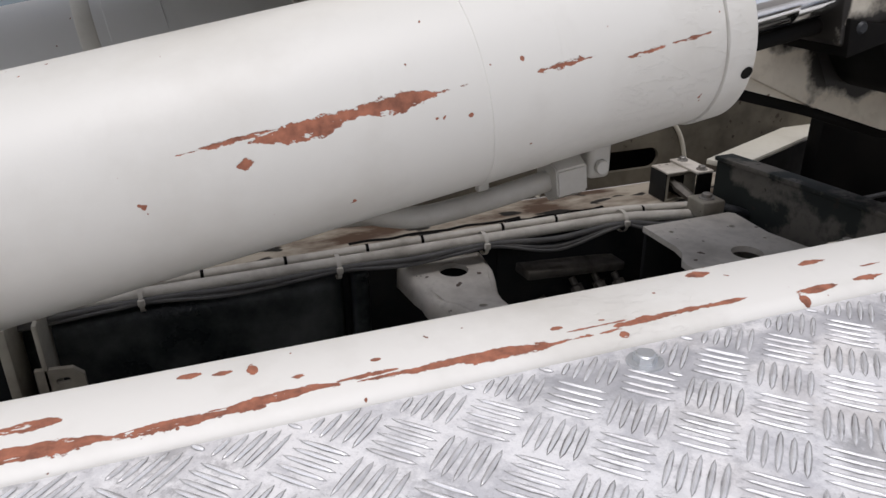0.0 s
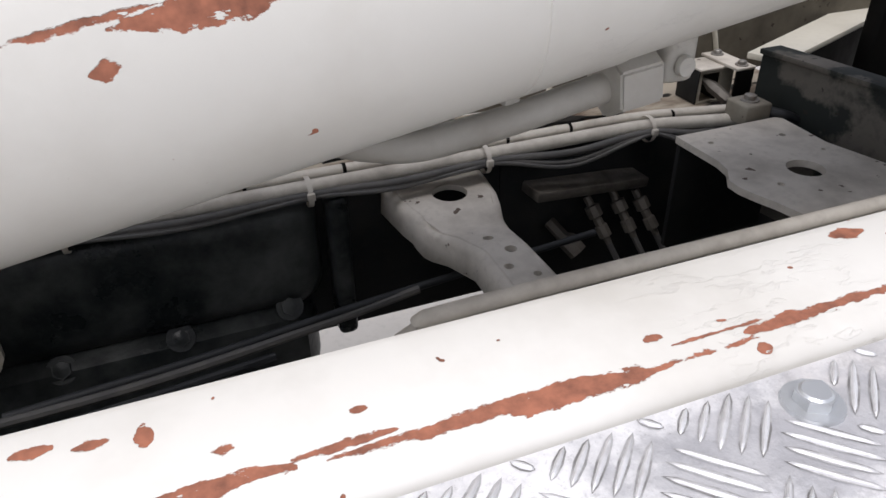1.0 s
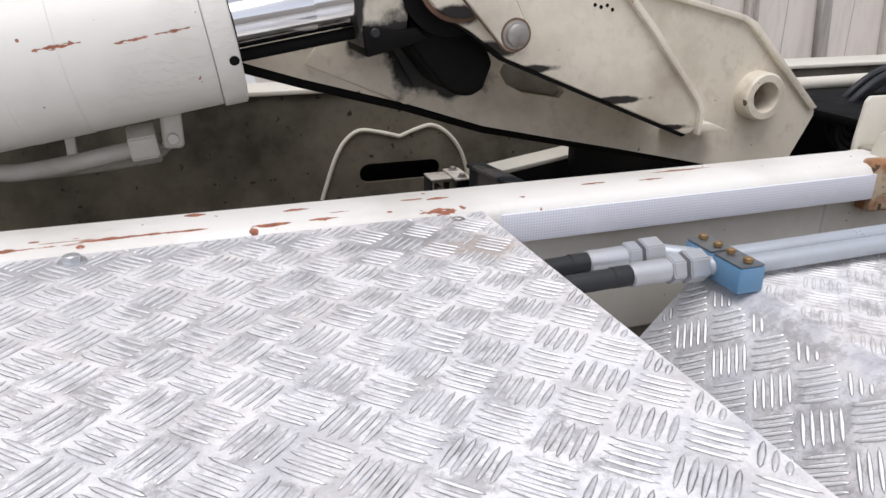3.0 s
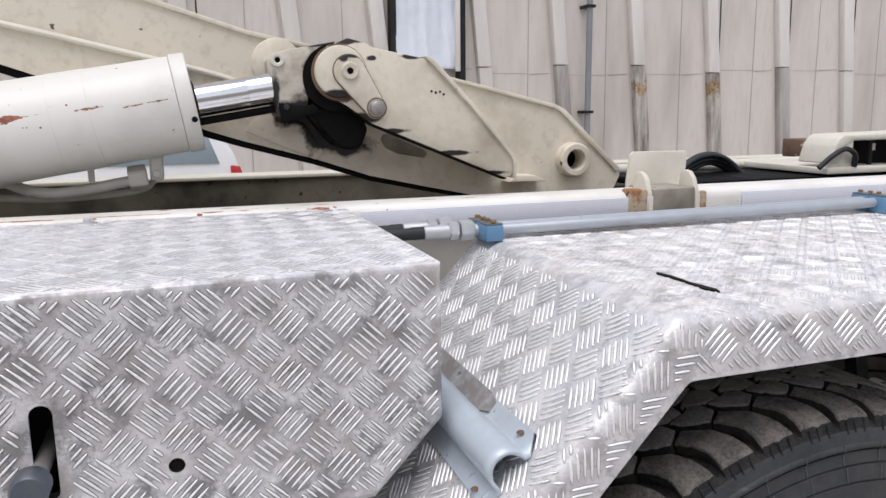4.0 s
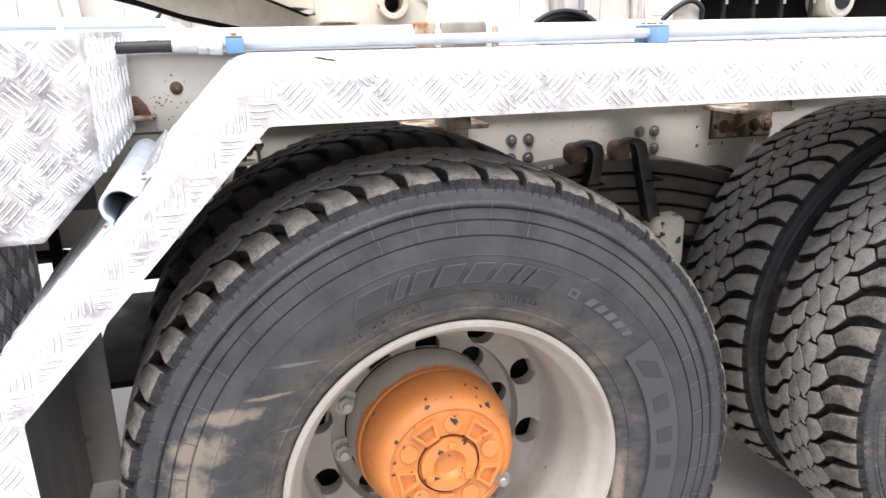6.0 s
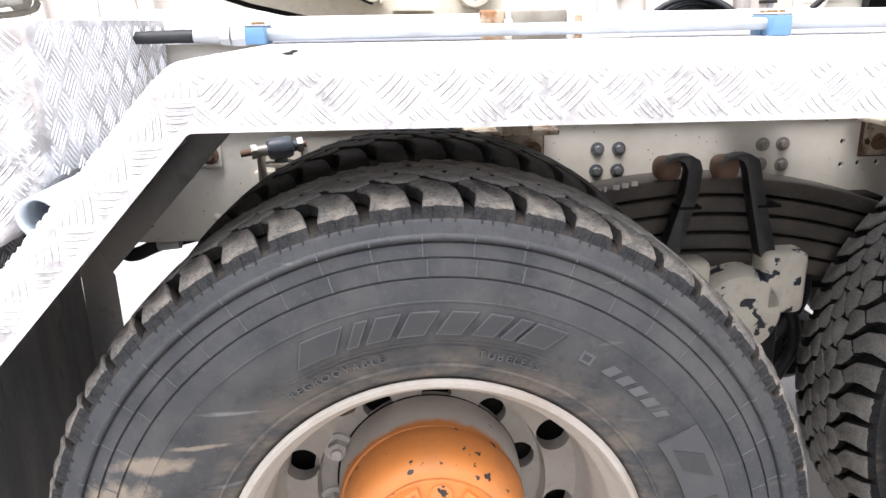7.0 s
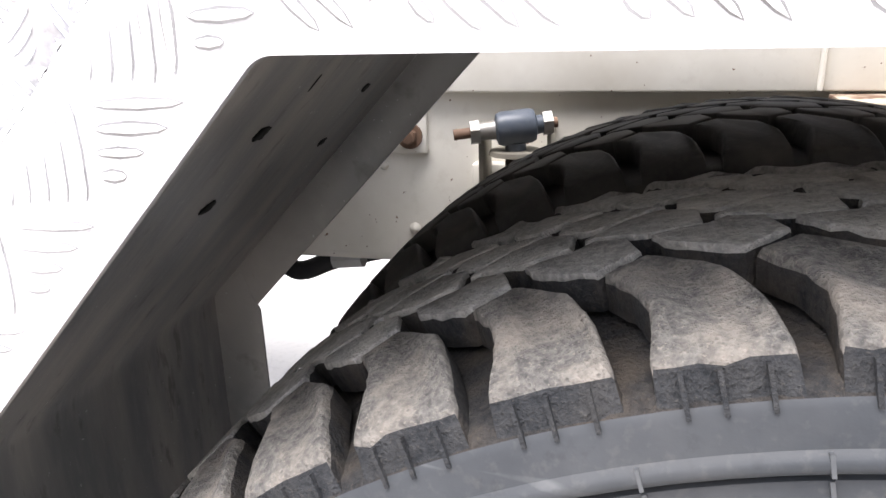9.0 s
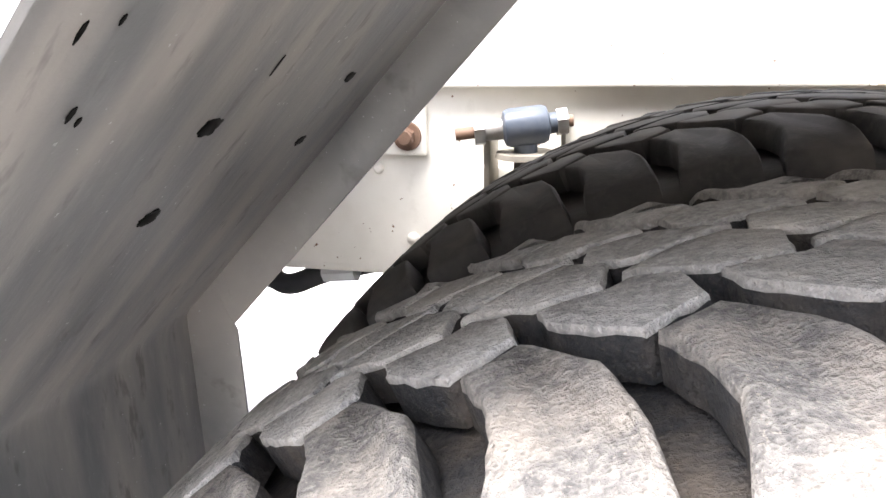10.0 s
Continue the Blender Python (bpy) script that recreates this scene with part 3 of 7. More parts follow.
def tube(points, r, n=12, bm=None, cap=True, inner=0.0):
    """A round bar or hose along points; r one radius or one for each point."""
    bm = bm or bmesh.new()
    pts = [Vector(p) for p in points]
    rs = r if isinstance(r, (list, tuple)) else [r] * len(pts)
    rings, up = [], None
    for k, p in enumerate(pts):
        d = (pts[min(k + 1, len(pts) - 1)] - pts[max(k - 1, 0)]).normalized()
        if up is None:
            up = d.orthogonal().normalized()
        up = (up - d * up.dot(d)).normalized()
        side = d.cross(up)
        rings.append([bm.verts.new(p + rs[k] * (math.cos(a) * up + math.sin(a) * side)) for a in [2 * math.pi * j / n for j in range(n)]])
    for a, b in zip(rings, rings[1:]):
        for j in range(n):
            bm.faces.new((a[j], a[(j + 1) % n], b[(j + 1) % n], b[j]))
    if cap:
        bm.faces.new(rings[0][::-1])
        bm.faces.new(rings[-1])
    return bm


def smooth_path(points, per=6):
    """Points on a soft curve through the given ones."""
    pts = [Vector(p) for p in points]
    pts = [2 * pts[0] - pts[1]] + pts + [2 * pts[-1] - pts[-2]]
    out = []
    for a, b, c, d in zip(pts, pts[1:], pts[2:], pts[3:]):
        for k in range(per):
            t = k / per
            out.append(0.5 * (2 * b + (c - a) * t + (2 * a - 5 * b + 4 * c - d) * t * t + (3 * b - a - 3 * c + d) * t ** 3))
    out.append(pts[-2])
    return out


def lathe(profile, centre, n=48, axis="y", bm=None, closed=False, ends=False):
    """Turns a profile of (radius, along) about an axis through centre."""
    bm = bm or bmesh.new()
    c = Vector(centre)
    rings = []
    for k in range(n):
        a = 2 * math.pi * k / n
        u, v = math.cos(a), math.sin(a)
        ring = []
        for r, s in profile:
            off = {"y": (r * u, s, r * v), "z": (r * u, r * v, s), "x": (s, r * u, r * v)}[axis]
            ring.append(bm.verts.new(c + Vector(off)))
        rings.append(ring)
    m = len(profile)
    for k in range(n):
        a, b = rings[k], rings[(k + 1) % n]
        for j in range(m if closed else m - 1):
            bm.faces.new((a[j], a[(j + 1) % m], b[(j + 1) % m], b[j]))
    if ends:
        bm.faces.new([r[0] for r in rings])
        bm.faces.new([r[-1] for r in rings][::-1])
    return bm


def bolt(at, r, h, way=(0, -1, 0), bm=None, washer=True, dome=False):
    """A hexagon head with a washer, standing on at and pointing along way."""
    bm = bm or bmesh.new()
    m = Matrix.Translation(at) @ Vector(way).to_track_quat("Z", "Y").to_matrix().to_4x4()
    vs = []
    if washer:
        vs += bmesh.ops.create_cone(bm, cap_ends=True, segments=20, radius1=r * 1.55, radius2=r * 1.5, depth=h * 0.24, matrix=m @ Matrix.Translation((0, 0, h * 0.12)))["verts"]
    bmesh.ops.create_cone(bm, cap_ends=True, segments=6, radius1=r, radius2=r, depth=h * 0.7, matrix=m @ Matrix.Translation((0, 0, h * 0.55)))
    bmesh.ops.create_cone(bm, cap_ends=True, segments=12, radius1=r * 0.86, radius2=r * (0.3 if dome else 0.7), depth=h * 0.14, matrix=m @ Matrix.Translation((0, 0, h * 0.95)))
    return bm


BAR = [(-1.0, 0.0), (-0.72, 0.66), (0.0, 1.0), (0.72, 0.66), (1.0, 0.0), (0.72, -0.66), (0.0, -1.0), (-0.72, -0.66)]


def tread_bars(area, place, keep=None, cell=0.045, length=0.0205, width=0.0018, height=0.0024, mid=None):
    """Groups of five raised slim bars, woven crosswise at 45 degrees, over the area (a0, a1, b0, b1)."""
    verts, faces, feet = [], [], []
    a0, a1, b0, b1 = area
    s = math.sqrt(0.5)
    ca, cb = mid or ((a0 + a1) / 2, (b0 + b1) / 2)
    reach = int(2 * (max(a1 - ca, ca - a0) + max(b1 - cb, cb - b0)) / cell) + 3
    rng = random.Random(7)
    o, ea, eb, eh = (Vector(place(ca + p, cb + q, h)) for p, q, h in ((0, 0, 0), (0.01, 0, 0), (0, 0.01, 0), (0, 0, 0.01)))
    turned = (ea - o).cross(eb - o).dot(eh - o) < 0

    def fits(p, q):
        return a0 < p < a1 and b0 < q < b1 and (not keep or keep(p, q))
    for i in range(-reach, reach):
        for j in range(-reach, reach):
            gu, gv = (i + 0.5) * cell, (j + 0.5) * cell
            if not (a0 - cell < ca + (gu - gv) * s < a1 + cell and b0 - cell < cb + (gu + gv) * s < b1 + cell):
                continue
            for k in range(5):
                off = (k - 2) * cell * 0.190
                u, v = (gu + off, gv) if (i + j) % 2 else (gu, gv + off)
                du, dv = (0, 1) if (i + j) % 2 else (1, 0)
                slip = rng.uniform(-0.0008, 0.0008)
                u, v = u + du * slip, v + dv * slip
                a, b = ca + (u - v) * s, cb + (u + v) * s
                da, db = (du - dv) * s, (du + dv) * s
                # where the sheet is cut or bent through a bar, the part that fits stays
                good = [q for q in [-1 + n / 5 for n in range(11)] if fits(a + q * length * da, b + q * length * db)]
                if len(good) < 4:
                    continue
                lo, hi = good[0], good[-1]
                a, b = a + (lo + hi) / 2 * length * da, b + (lo + hi) / 2 * length * db
                ln = (hi - lo) / 2 * length * rng.uniform(0.93, 1.03) * (1.0 - 0.035 * abs(k - 2))
                w = width * rng.uniform(0.88, 1.12)
                h = height * rng.uniform(0.8, 1.08)
                k0 = len(verts)
                # foot ring, shoulder ring, ridge
                for grow, up in ((1.0, 0.0), (0.62, 0.72)):
                    for px, py in BAR:
                        stretch = 1.0 if grow == 1.0 else 0.9
                        verts.append(place(a + da * px * ln * stretch - db * py * w * grow, b + db * px * ln * stretch + da * py * w * grow, h * up))
                for px in (-0.62, 0.62):
                    verts.append(place(a + da * px * ln, b + db * px * ln, h))
                l, r, m = k0 + 16, k0 + 17, k0 + 8
                # darker foot ring draws edge shade as well as grime round the bar
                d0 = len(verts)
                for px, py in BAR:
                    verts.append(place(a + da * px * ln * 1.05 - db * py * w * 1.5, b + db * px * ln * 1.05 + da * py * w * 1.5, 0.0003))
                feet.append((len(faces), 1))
                # the outline runs clockwise about the raised side
                ring = [(k0 + q, k0 + (q + 1) % 8, m + (q + 1) % 8, m + q) for q in range(8)]
                tip = [(m, m + 1, l), (m + 1, m + 2, r, l), (m + 2, m + 3, r), (m + 3, m + 4, r), (m + 4, m + 5, r), (m + 5, m + 6, r), (m + 6, m + 7, l, r), (m + 7, m, l)]
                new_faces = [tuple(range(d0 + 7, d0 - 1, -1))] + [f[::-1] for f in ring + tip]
                faces += [f[::-1] for f in new_faces] if turned else new_faces
    return verts, faces, feet


def bars_part(sets, mat, parent, name="raised_tread_bars", low_mats=None):
    verts, faces, feet = [], [], []
    for v, f, low in sets:
        k = len(verts)
        feet += [(q + len(faces), slot) for q, slot in low]
        verts += v
        faces += [tuple(q + k for q in face) for face in f]
    me = bpy.data.meshes.new(name)
    at = ORIGIN[parent]
    me.from_pydata([Vector(v) - at for v in verts], [], faces)
    me.materials.append(mat)
    for low_mat in low_mats or (BAR_DIRT_SHADE,):
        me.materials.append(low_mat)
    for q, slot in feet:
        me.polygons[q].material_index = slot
    me.update()
    ob = new(name, me)
    me.shade_smooth()
    ob.parent = parent
    ORIGIN[ob] = at
    return tagged(ob, kind="stuff")


# ---- yard ----
solo("ground", box(-60, 60, -60, 60, -0.2, 0.0), GROUND, (0, 0, 0), "worn grey concrete yard under the truck", "ground", kind="structure")


def make_wall():
    wall = thing("wall_north", (4, 9.4, 0), "weathered concrete panel wall with upright ribs and dark joints", "wall", kind="structure")
    part("panel_face", box(-14, 26, 9.42, 9.8, 0, 4.7), WALL, wall)
    rng = random.Random(3)
    ribs = [-12.9 + 1.345 * k for k in range(9)] + [-0.92, 0.42, 1.58, 3.05, 4.26, 5.57, 6.93, 8.30] + [9.65 + 1.345 * k for k in range(9)]
    for x in ribs:
        w = rng.uniform(0.17, 0.21)
        cut = rng.uniform(2.02, 2.14)
        low = RIB_STAINED if x in (5.57, 6.93) else RIB_LOW if x in (4.26, 8.30) or rng.random() < 0.2 else RIB_MID

        def rib_edge(z):
            return x + 0.325 - 0.46 * z / 4.7
        part("rib", slab([(rib_edge(cut) + 0.0, cut), (rib_edge(cut) + w, cut), (rib_edge(4.7) + w, 4.7), (rib_edge(4.7), 4.7)], 9.30, 9.43, 0.012), RIB, wall)
        part("rib", slab([(rib_edge(0), 0), (rib_edge(0) + w, 0), (rib_edge(cut) + w + 0.006, cut - 0.012), (rib_edge(cut) + 0.006, cut - 0.012)], 9.305, 9.43, 0.012), low, wall)
        if x in (6.93, 8.30) or (x not in (5.57, 4.26, 3.05, 1.58) and rng.random() < 0.3):
            j = x + w + 0.20
            part("panel_joint", slab([(j, 0), (j + 0.018, 0), (j - 0.052, 4.7), (j - 0.07, 4.7)], 9.412, 9.425), DARK, wall)
    for a, b in zip(ribs, ribs[1:]):
        # each bay is folded in two: a flat half, and a half that stands forward towards the next rib
        m = a + 0.24 + (b - a) * rng.uniform(0.52, 0.62)
        lean = rng.uniform(-0.06, 0.02)
        z = rng.uniform(1.96, 2.10)
        bm = bmesh.new()
        far = b + 0.28
        ring = [bm.verts.new(c) for c in ((m, 9.419, 0), (far, 9.404, 0), (far - 0.46, 9.404, 4.7), (m + lean, 9.419, 4.7), (m, 9.43, 0), (far, 9.43, 0), (far - 0.46, 9.43, 4.7), (m + lean, 9.43, 4.7))]
        for f in ((0, 1, 2, 3), (0, 4, 5, 1), (3, 2, 6, 7), (1, 5, 6, 2), (0, 3, 7, 4)):
            bm.faces.new([ring[k] for k in f])
        part("folded_panel", bm, WALL, wall)
        part("panel_joint", slab([(m - 0.012, 0), (m - 0.004, 0), (m + lean - 0.004, 4.7), (m + lean - 0.012, 4.7)], 9.415, 9.425), JOINT, wall)
        part("joint_line", box(a + 0.36, m, 9.417, 9.425, z, z + 0.004), JOINT, wall)
        t = z + rng.uniform(-0.02, 0.04)
        part("joint_line", slab([(m + 0.02, t), (far - 0.22, t + 0.012), (far - 0.22, t + 0.020), (m + 0.02, t + 0.004)], 9.403, 9.43), JOINT, wall)
    # drain pipe with clips
    pipe = thing("drain_pipe", (4.87, 9.24, 0), "dark grey plastic drain pipe on the concrete wall", "pipe")
    part("pipe", tube([(4.87, 9.24, 0.0), (4.87, 9.24, 4.7)], 0.045), DRAIN, pipe)
    for z in (1.45, 2.95):
        part("clip", box(4.80, 4.94, 9.18, 9.42, z - 0.02, z + 0.02, 0.005), DARK, pipe)
    # tall opening with a loose white sheet
    part("window_frame", box(1.90, 1.97, 9.24, 9.45, 1.5, 4.7), DARK, wall)
    part("window_frame", box(2.86, 2.95, 9.24, 9.45, 1.5, 4.7), DARK, wall)
    sheet = thing("tarpaulin", (2.4, 9.26, 2.05), "white wrinkled plastic sheet hung over a tall opening", "sheet")
    bm = bmesh.new()
    cols, rows = 40, 70

    def fold(i, j):
        return 0.010 * math.sin(i * 0.9 + 0.9 * math.sin(j * 0.11)) + 0.06 * noise.noise((i * 0.13 + j * 0.03, j * 0.03, 2.0)) + 0.016 * noise.noise((i * 0.45 + j * 0.1, j * 0.06, 5.0))
    grid = [[bm.verts.new((1.96 + 0.92 * i / cols, 9.26 + fold(i, j), 2.05 + 2.6 * j / rows)) for i in range(cols + 1)] for j in range(rows + 1)]
    for j in range(rows):
        for i in range(cols):
            bm.faces.new((grid[j][i], grid[j][i + 1], grid[j + 1][i + 1], grid[j + 1][i]))
    cloth = part("plastic_sheet", bm, TARP, sheet)
    sol = cloth.modifiers.new("thick", "SOLIDIFY")
    sol.thickness = 0.006
    part("batten", box(1.95, 2.90, 9.22, 9.30, 4.62, 4.68, 0.004), RIB, sheet)
    part("batten", box(2.795, 2.86, 9.20, 9.235, 2.02, 4.66, 0.004), RIB, sheet, "pale wooden batten")


make_wall()


def make_car():
    car = thing("parked_car", (-1.6, 6.1, 0), "white hatchback parked behind the truck by the wall", "car")
    shape = [(-4.4, 0.45), (-0.46, 0.40), (-0.33, 0.52), (-0.32, 0.72), (-0.36, 0.90), (-0.395, 1.03), (-0.44, 1.17), (-0.54, 1.335), (-0.66, 1.372), (-1.0, 1.385), (-2.2, 1.39), (-3.1, 0.98), (-4.3, 0.9), (-4.5, 0.6)]
    part("body", slab(shape, 5.3, 6.95, 0.05, 3), WHITE_CAR, car)
    part("side_window", slab([(-0.555, 1.10), (-0.635, 1.320), (-1.34, 1.325), (-1.42, 1.10)], 5.290, 5.31, 0.004), GLASS_CAR, car)
    part("side_window", slab([(-1.47, 1.10), (-1.39, 1.325), (-2.15, 1.33), (-2.7, 1.10)], 5.290, 5.31, 0.004), GLASS_CAR, car)
    part("tail_light", slab([(-0.472, 0.945), (-0.478, 1.085), (-0.405, 1.075), (-0.372, 0.95)], 5.280, 5.36, 0.012), RED, car)
    part("tail_light", slab([(-0.472, 0.945), (-0.478, 1.085), (-0.405, 1.075), (-0.372, 0.95)], 6.89, 6.97, 0.012), RED, car)
    part("aerial", tube([(-0.75, 6.1, 1.36), (-0.66, 6.1, 1.47)], [0.02, 0.006]), HOSE, car)
    for x in (-1.1, -3.7):
        for y0, y1 in ((5.28, 5.48), (6.77, 6.97)):
            part("wheel", lathe([(0.0, 0), (0.30, 0), (0.33, 0.03), (0.33, 0.17), (0.30, 0.2), (0, 0.2)], (x, y0, 0.33), 28), RUBBER, car)


make_car()

# ---- wheels ----
PITCHES = 52
TR, TC = 0.540, 0.155


def crown(y):
    t = abs(y - TC) / 0.135
    return TR - 0.005 * t * t - 0.011 * max(0.0, (t - 0.72) / 0.28) ** 2


def inset(poly, d):
    """The outline of a shape, given counter-clockwise, moved inwards by d."""
    out, n = [], len(poly)
    for k in range(n):
        p, q, r = Vector(poly[k - 1]), Vector(poly[k]), Vector(poly[(k + 1) % n])
        e, f = (q - p).normalized(), (r - q).normalized()
        ne, nf = Vector((-e.y, e.x)), Vector((-f.y, f.x))
        m = ne + nf
        out.append(tuple(q + m * (d / max(0.55, 1 + ne.dot(nf)))))
    return out


# one pitch of the pattern in millimetres: along the tread, across it
PITCH = 65.2
SHOULDER = [(38, 19.4), (30, 20.4), (21, 19.2), (12, 20.4), (3, 19.5), (-4.5, 20.4), (-4.6, 25), (-1.4, 39), (0.6, 48), (6.0, 62.7), (12.2, 79.5), (26, 92.3), (41.5, 106.0), (43.9, 106.2), (63.9, 92.2), (60.0, 86), (52.0, 73), (45.2, 51), (45.4, 38), (47.6, 25), (47.2, 20.4)]
SECOND = [(0.6, 93.6), (2.5, 92.4), (19, 102.5), (36.4, 117.2), (42.6, 131.4), (34, 133.2), (14.5, 135.6), (11.4, 138.0), (4.0, 144.2), (-13.0, 136.6), (-20.6, 112.4), (-19.4, 110.6)]
THIRD = [(14.6, 136.9), (34, 134.6), (43.0, 132.8), (52.2, 138.4), (69.0, 146.4), (75.5, 141.5), (76.0, 150.0), (71.5, 154.5), (51.5, 171), (33.8, 178.0), (14.2, 164.5)]
MIDLINE = 168.0


def tread_blocks(kinds):
    """Outlines of one pitch: near shoulder (1), far shoulder (2), centre rows (0); the far half is the near one turned round."""
    near = [SHOULDER] if kinds == 1 else [SECOND, THIRD] if kinds == 0 else []
    far = [SHOULDER] if kinds == 2 else [SECOND, THIRD] if kinds == 0 else []
    out = [list(poly) for poly in near]
    for poly in far:
        out.append([(106.6 - u, MIDLINE + (MIDLINE - v) * 0.82) for u, v in poly])
    return out


def ragged(poly):
    """The outline with its long sides broken into short ones, as worn rubber edges run."""
    out, n = [], len(poly)
    rng = random.Random(9)
    for k in range(n):
        p, q = Vector(poly[k]), Vector(poly[(k + 1) % n])
        count = max(1, int((q - p).length / 6.5))
        side = Vector((p.y - q.y, q.x - p.x)).normalized()
        for j in range(count):
            wander = rng.uniform(-0.5, 0.5) if j else 0.0
            out.append(tuple(p.lerp(q, j / count) + side * wander))
    return out


def tread_mesh(kinds):
    """Blocks round the whole tyre, with soft worn edges and sides down to the groove floor."""
    verts, faces, flank, outer = [], [], [], []
    rng = random.Random(5)
    for outline in tread_blocks(kinds):
        area = sum(a[0] * b[1] - b[0] * a[1] for a, b in zip(outline, outline[1:] + outline[:1]))
        poly = ragged(outline if area > 0 else outline[::-1])
        soft = ((3.6, 0.0), (2.2, 0.0004), (1.1, 0.0015), (0.4, 0.0042)) if kinds else ((2.3, 0.0), (1.8, 0.0003), (1.4, 0.0010), (1.2, 0.0026))
        rings = [(inset(poly, d), drop) for d, drop in soft] + [(inset(poly, -0.9 if kinds else 0.7), 0.019)]
        n = len(poly)
        for k in range(PITCHES):
            base, top = len(verts), rng.uniform(-0.0006, 0.0004)
            for lay, (ring, drop) in enumerate(rings):
                for u, v in ring:
                    ang = ((u + 30.0) / PITCH + k) * 2 * math.pi / PITCHES
                    rough = 0.0012 if v < 21 else 0.0004
                    y = v / 1000 + (rng.uniform(-rough, rough) if lay else 0)
                    r = crown(y) + top - drop + (rng.uniform(-0.0016, 0.0004) if lay in (2, 3) else rng.uniform(-0.0005, 0.0003) if lay == 1 else 0)
                    if lay == 4 and not 0.0215 < y < 0.288:
                        r, y = 0.5035, 0.0150 if y < 0.155 else 0.2950
                    verts.append((r * math.cos(ang), y, r * math.sin(ang)))
            faces.append(tuple(range(base, base + n)))
            for lay in range(4):
                for j in range(n):
                    a, b = base + lay * n + j, base + lay * n + (j + 1) % n
                    if lay >= 2 and all(not 20.6 < poly[q][1] < 288.5 for q in (j, (j + 1) % n)):
                        outer.append(len(faces))
                    elif lay == 3:
                        flank.append(len(faces))
                    faces.append((a, b, b + n, a + n))
    return verts, faces, flank, outer


SIDE = [(0.282, 0.060), (0.286, 0.042), (0.292, 0.031), (0.302, 0.022), (0.3155, 0.0170), (0.3165, 0.0140), (0.3195, 0.0140), (0.3205, 0.0158),
        (0.334, 0.0120), (0.352, 0.0070), (0.372, 0.0030), (0.400, 0.0003), (0.4075, 0.0004), (0.4080, -0.0004), (0.4100, -0.0004), (0.4105, 0.0006), (0.428, 0.0016), (0.4370, 0.0030), (0.4376, 0.0060), (0.4396, 0.0064), (0.4402, 0.0034),
        (0.4605, 0.0066), (0.4611, 0.0098), (0.4631, 0.0104), (0.4637, 0.0074), (0.4795, 0.0104), (0.4800, 0.0132), (0.4818, 0.0134), (0.4826, 0.0092), (0.4845, 0.0070), (0.4870, 0.0064), (0.4895, 0.0074), (0.4915, 0.0106),
        (0.4985, 0.0128), (0.5045, 0.0142), (0.5080, 0.0160), (0.5120, 0.0200), (0.5140, 0.0300), (0.5150, 0.0450)]


LETTER = worn("raised letter rubber", (0.060, 0.064, 0.069), (0.100, 0.098, 0.094), 0.5, big=30, fine=160, amount=0.6, bump=0.3, depth=0.0006)


CORE = worn("dark letter rubber", (0.024, 0.026, 0.029), (0.055, 0.053, 0.05), 0.55, big=30, fine=160, amount=0.5, bump=0.3, depth=0.0006)
PANEL = worn("smooth panel rubber", (0.040, 0.043, 0.048), (0.075, 0.073, 0.068), 0.5, big=14, fine=140, amount=0.6, bump=0.2, depth=0.0006)


def arc_text(words, c, r, y, size, mid, span, parent, mat, depth=0.0009):
    """Raised letters set round the wheel's axis, mid and span in degrees, from straight up to the right."""
    widths = []
    meshes = []
    for ch in words:
        cu = bpy.data.curves.new("letter", "FONT")
        cu.body, cu.size, cu.extrude = ch, size, depth
        tmp = bpy.data.objects.new("letter", cu)
        scene.collection.objects.link(tmp)
        dg = bpy.context.evaluated_depsgraph_get()
        me = bpy.data.meshes.new_from_object(tmp.evaluated_get(dg))
        bpy.data.objects.remove(tmp)
        widths.append((max((v.co.x for v in me.vertices), default=size * 0.3) + size * 0.12))
        meshes.append(me)
    gap = radians(span) * r / sum(widths)
    widths = [w * gap for w in widths]
    s = -sum(widths) / 2
    bm = bmesh.new()
    for me, w in zip(meshes, widths):
        a = math.pi / 2 - radians(mid) - s / r
        m = Matrix(((math.sin(a), math.cos(a), 0, r * math.cos(a)), (0, 0, -1, y), (-math.cos(a), math.sin(a), 0, r * math.sin(a)), (0, 0, 0, 1)))
        me.transform(m)
        bm.from_mesh(me)
        bpy.data.meshes.remove(me)
        s += w
    bmesh.ops.translate(bm, verts=bm.verts, vec=c)
    return part("raised_lettering", bm, mat, parent, smooth=False)


def arc_bars(specs, c, parent, mat, y, lift=0.0008):
    """Raised bars on the sidewall: middle in degrees from straight up, width in degrees, inner and outer radius, slant."""
    c = Vector(c)
    for mid, wid, r0, r1, slant in specs:
        bm = bmesh.new()
        rows = []
        steps = max(1, int(wid / 3))
        for k in range(steps + 1):
            row = []
            for r, s, yy in ((r0, -slant, y + 0.004), (r0 + 0.0004, -slant, y - lift), (r1 - 0.0004, slant, y - lift), (r1, slant, y + 0.004)):
                ang = math.pi / 2 - radians(mid + (k / steps - 0.5) * wid + s)
                row.append(bm.verts.new(c + Vector((r * math.cos(ang), yy, r * math.sin(ang)))))
            rows.append(row)
        for p, q in zip(rows, rows[1:]):
            for k in range(3):
                bm.faces.new((p[k], p[k + 1], q[k + 1], q[k]))
        bm.faces.new(rows[0])
        bm.faces.new(rows[-1][::-1])
        part("raised_bar", bm, mat, parent, smooth=False)


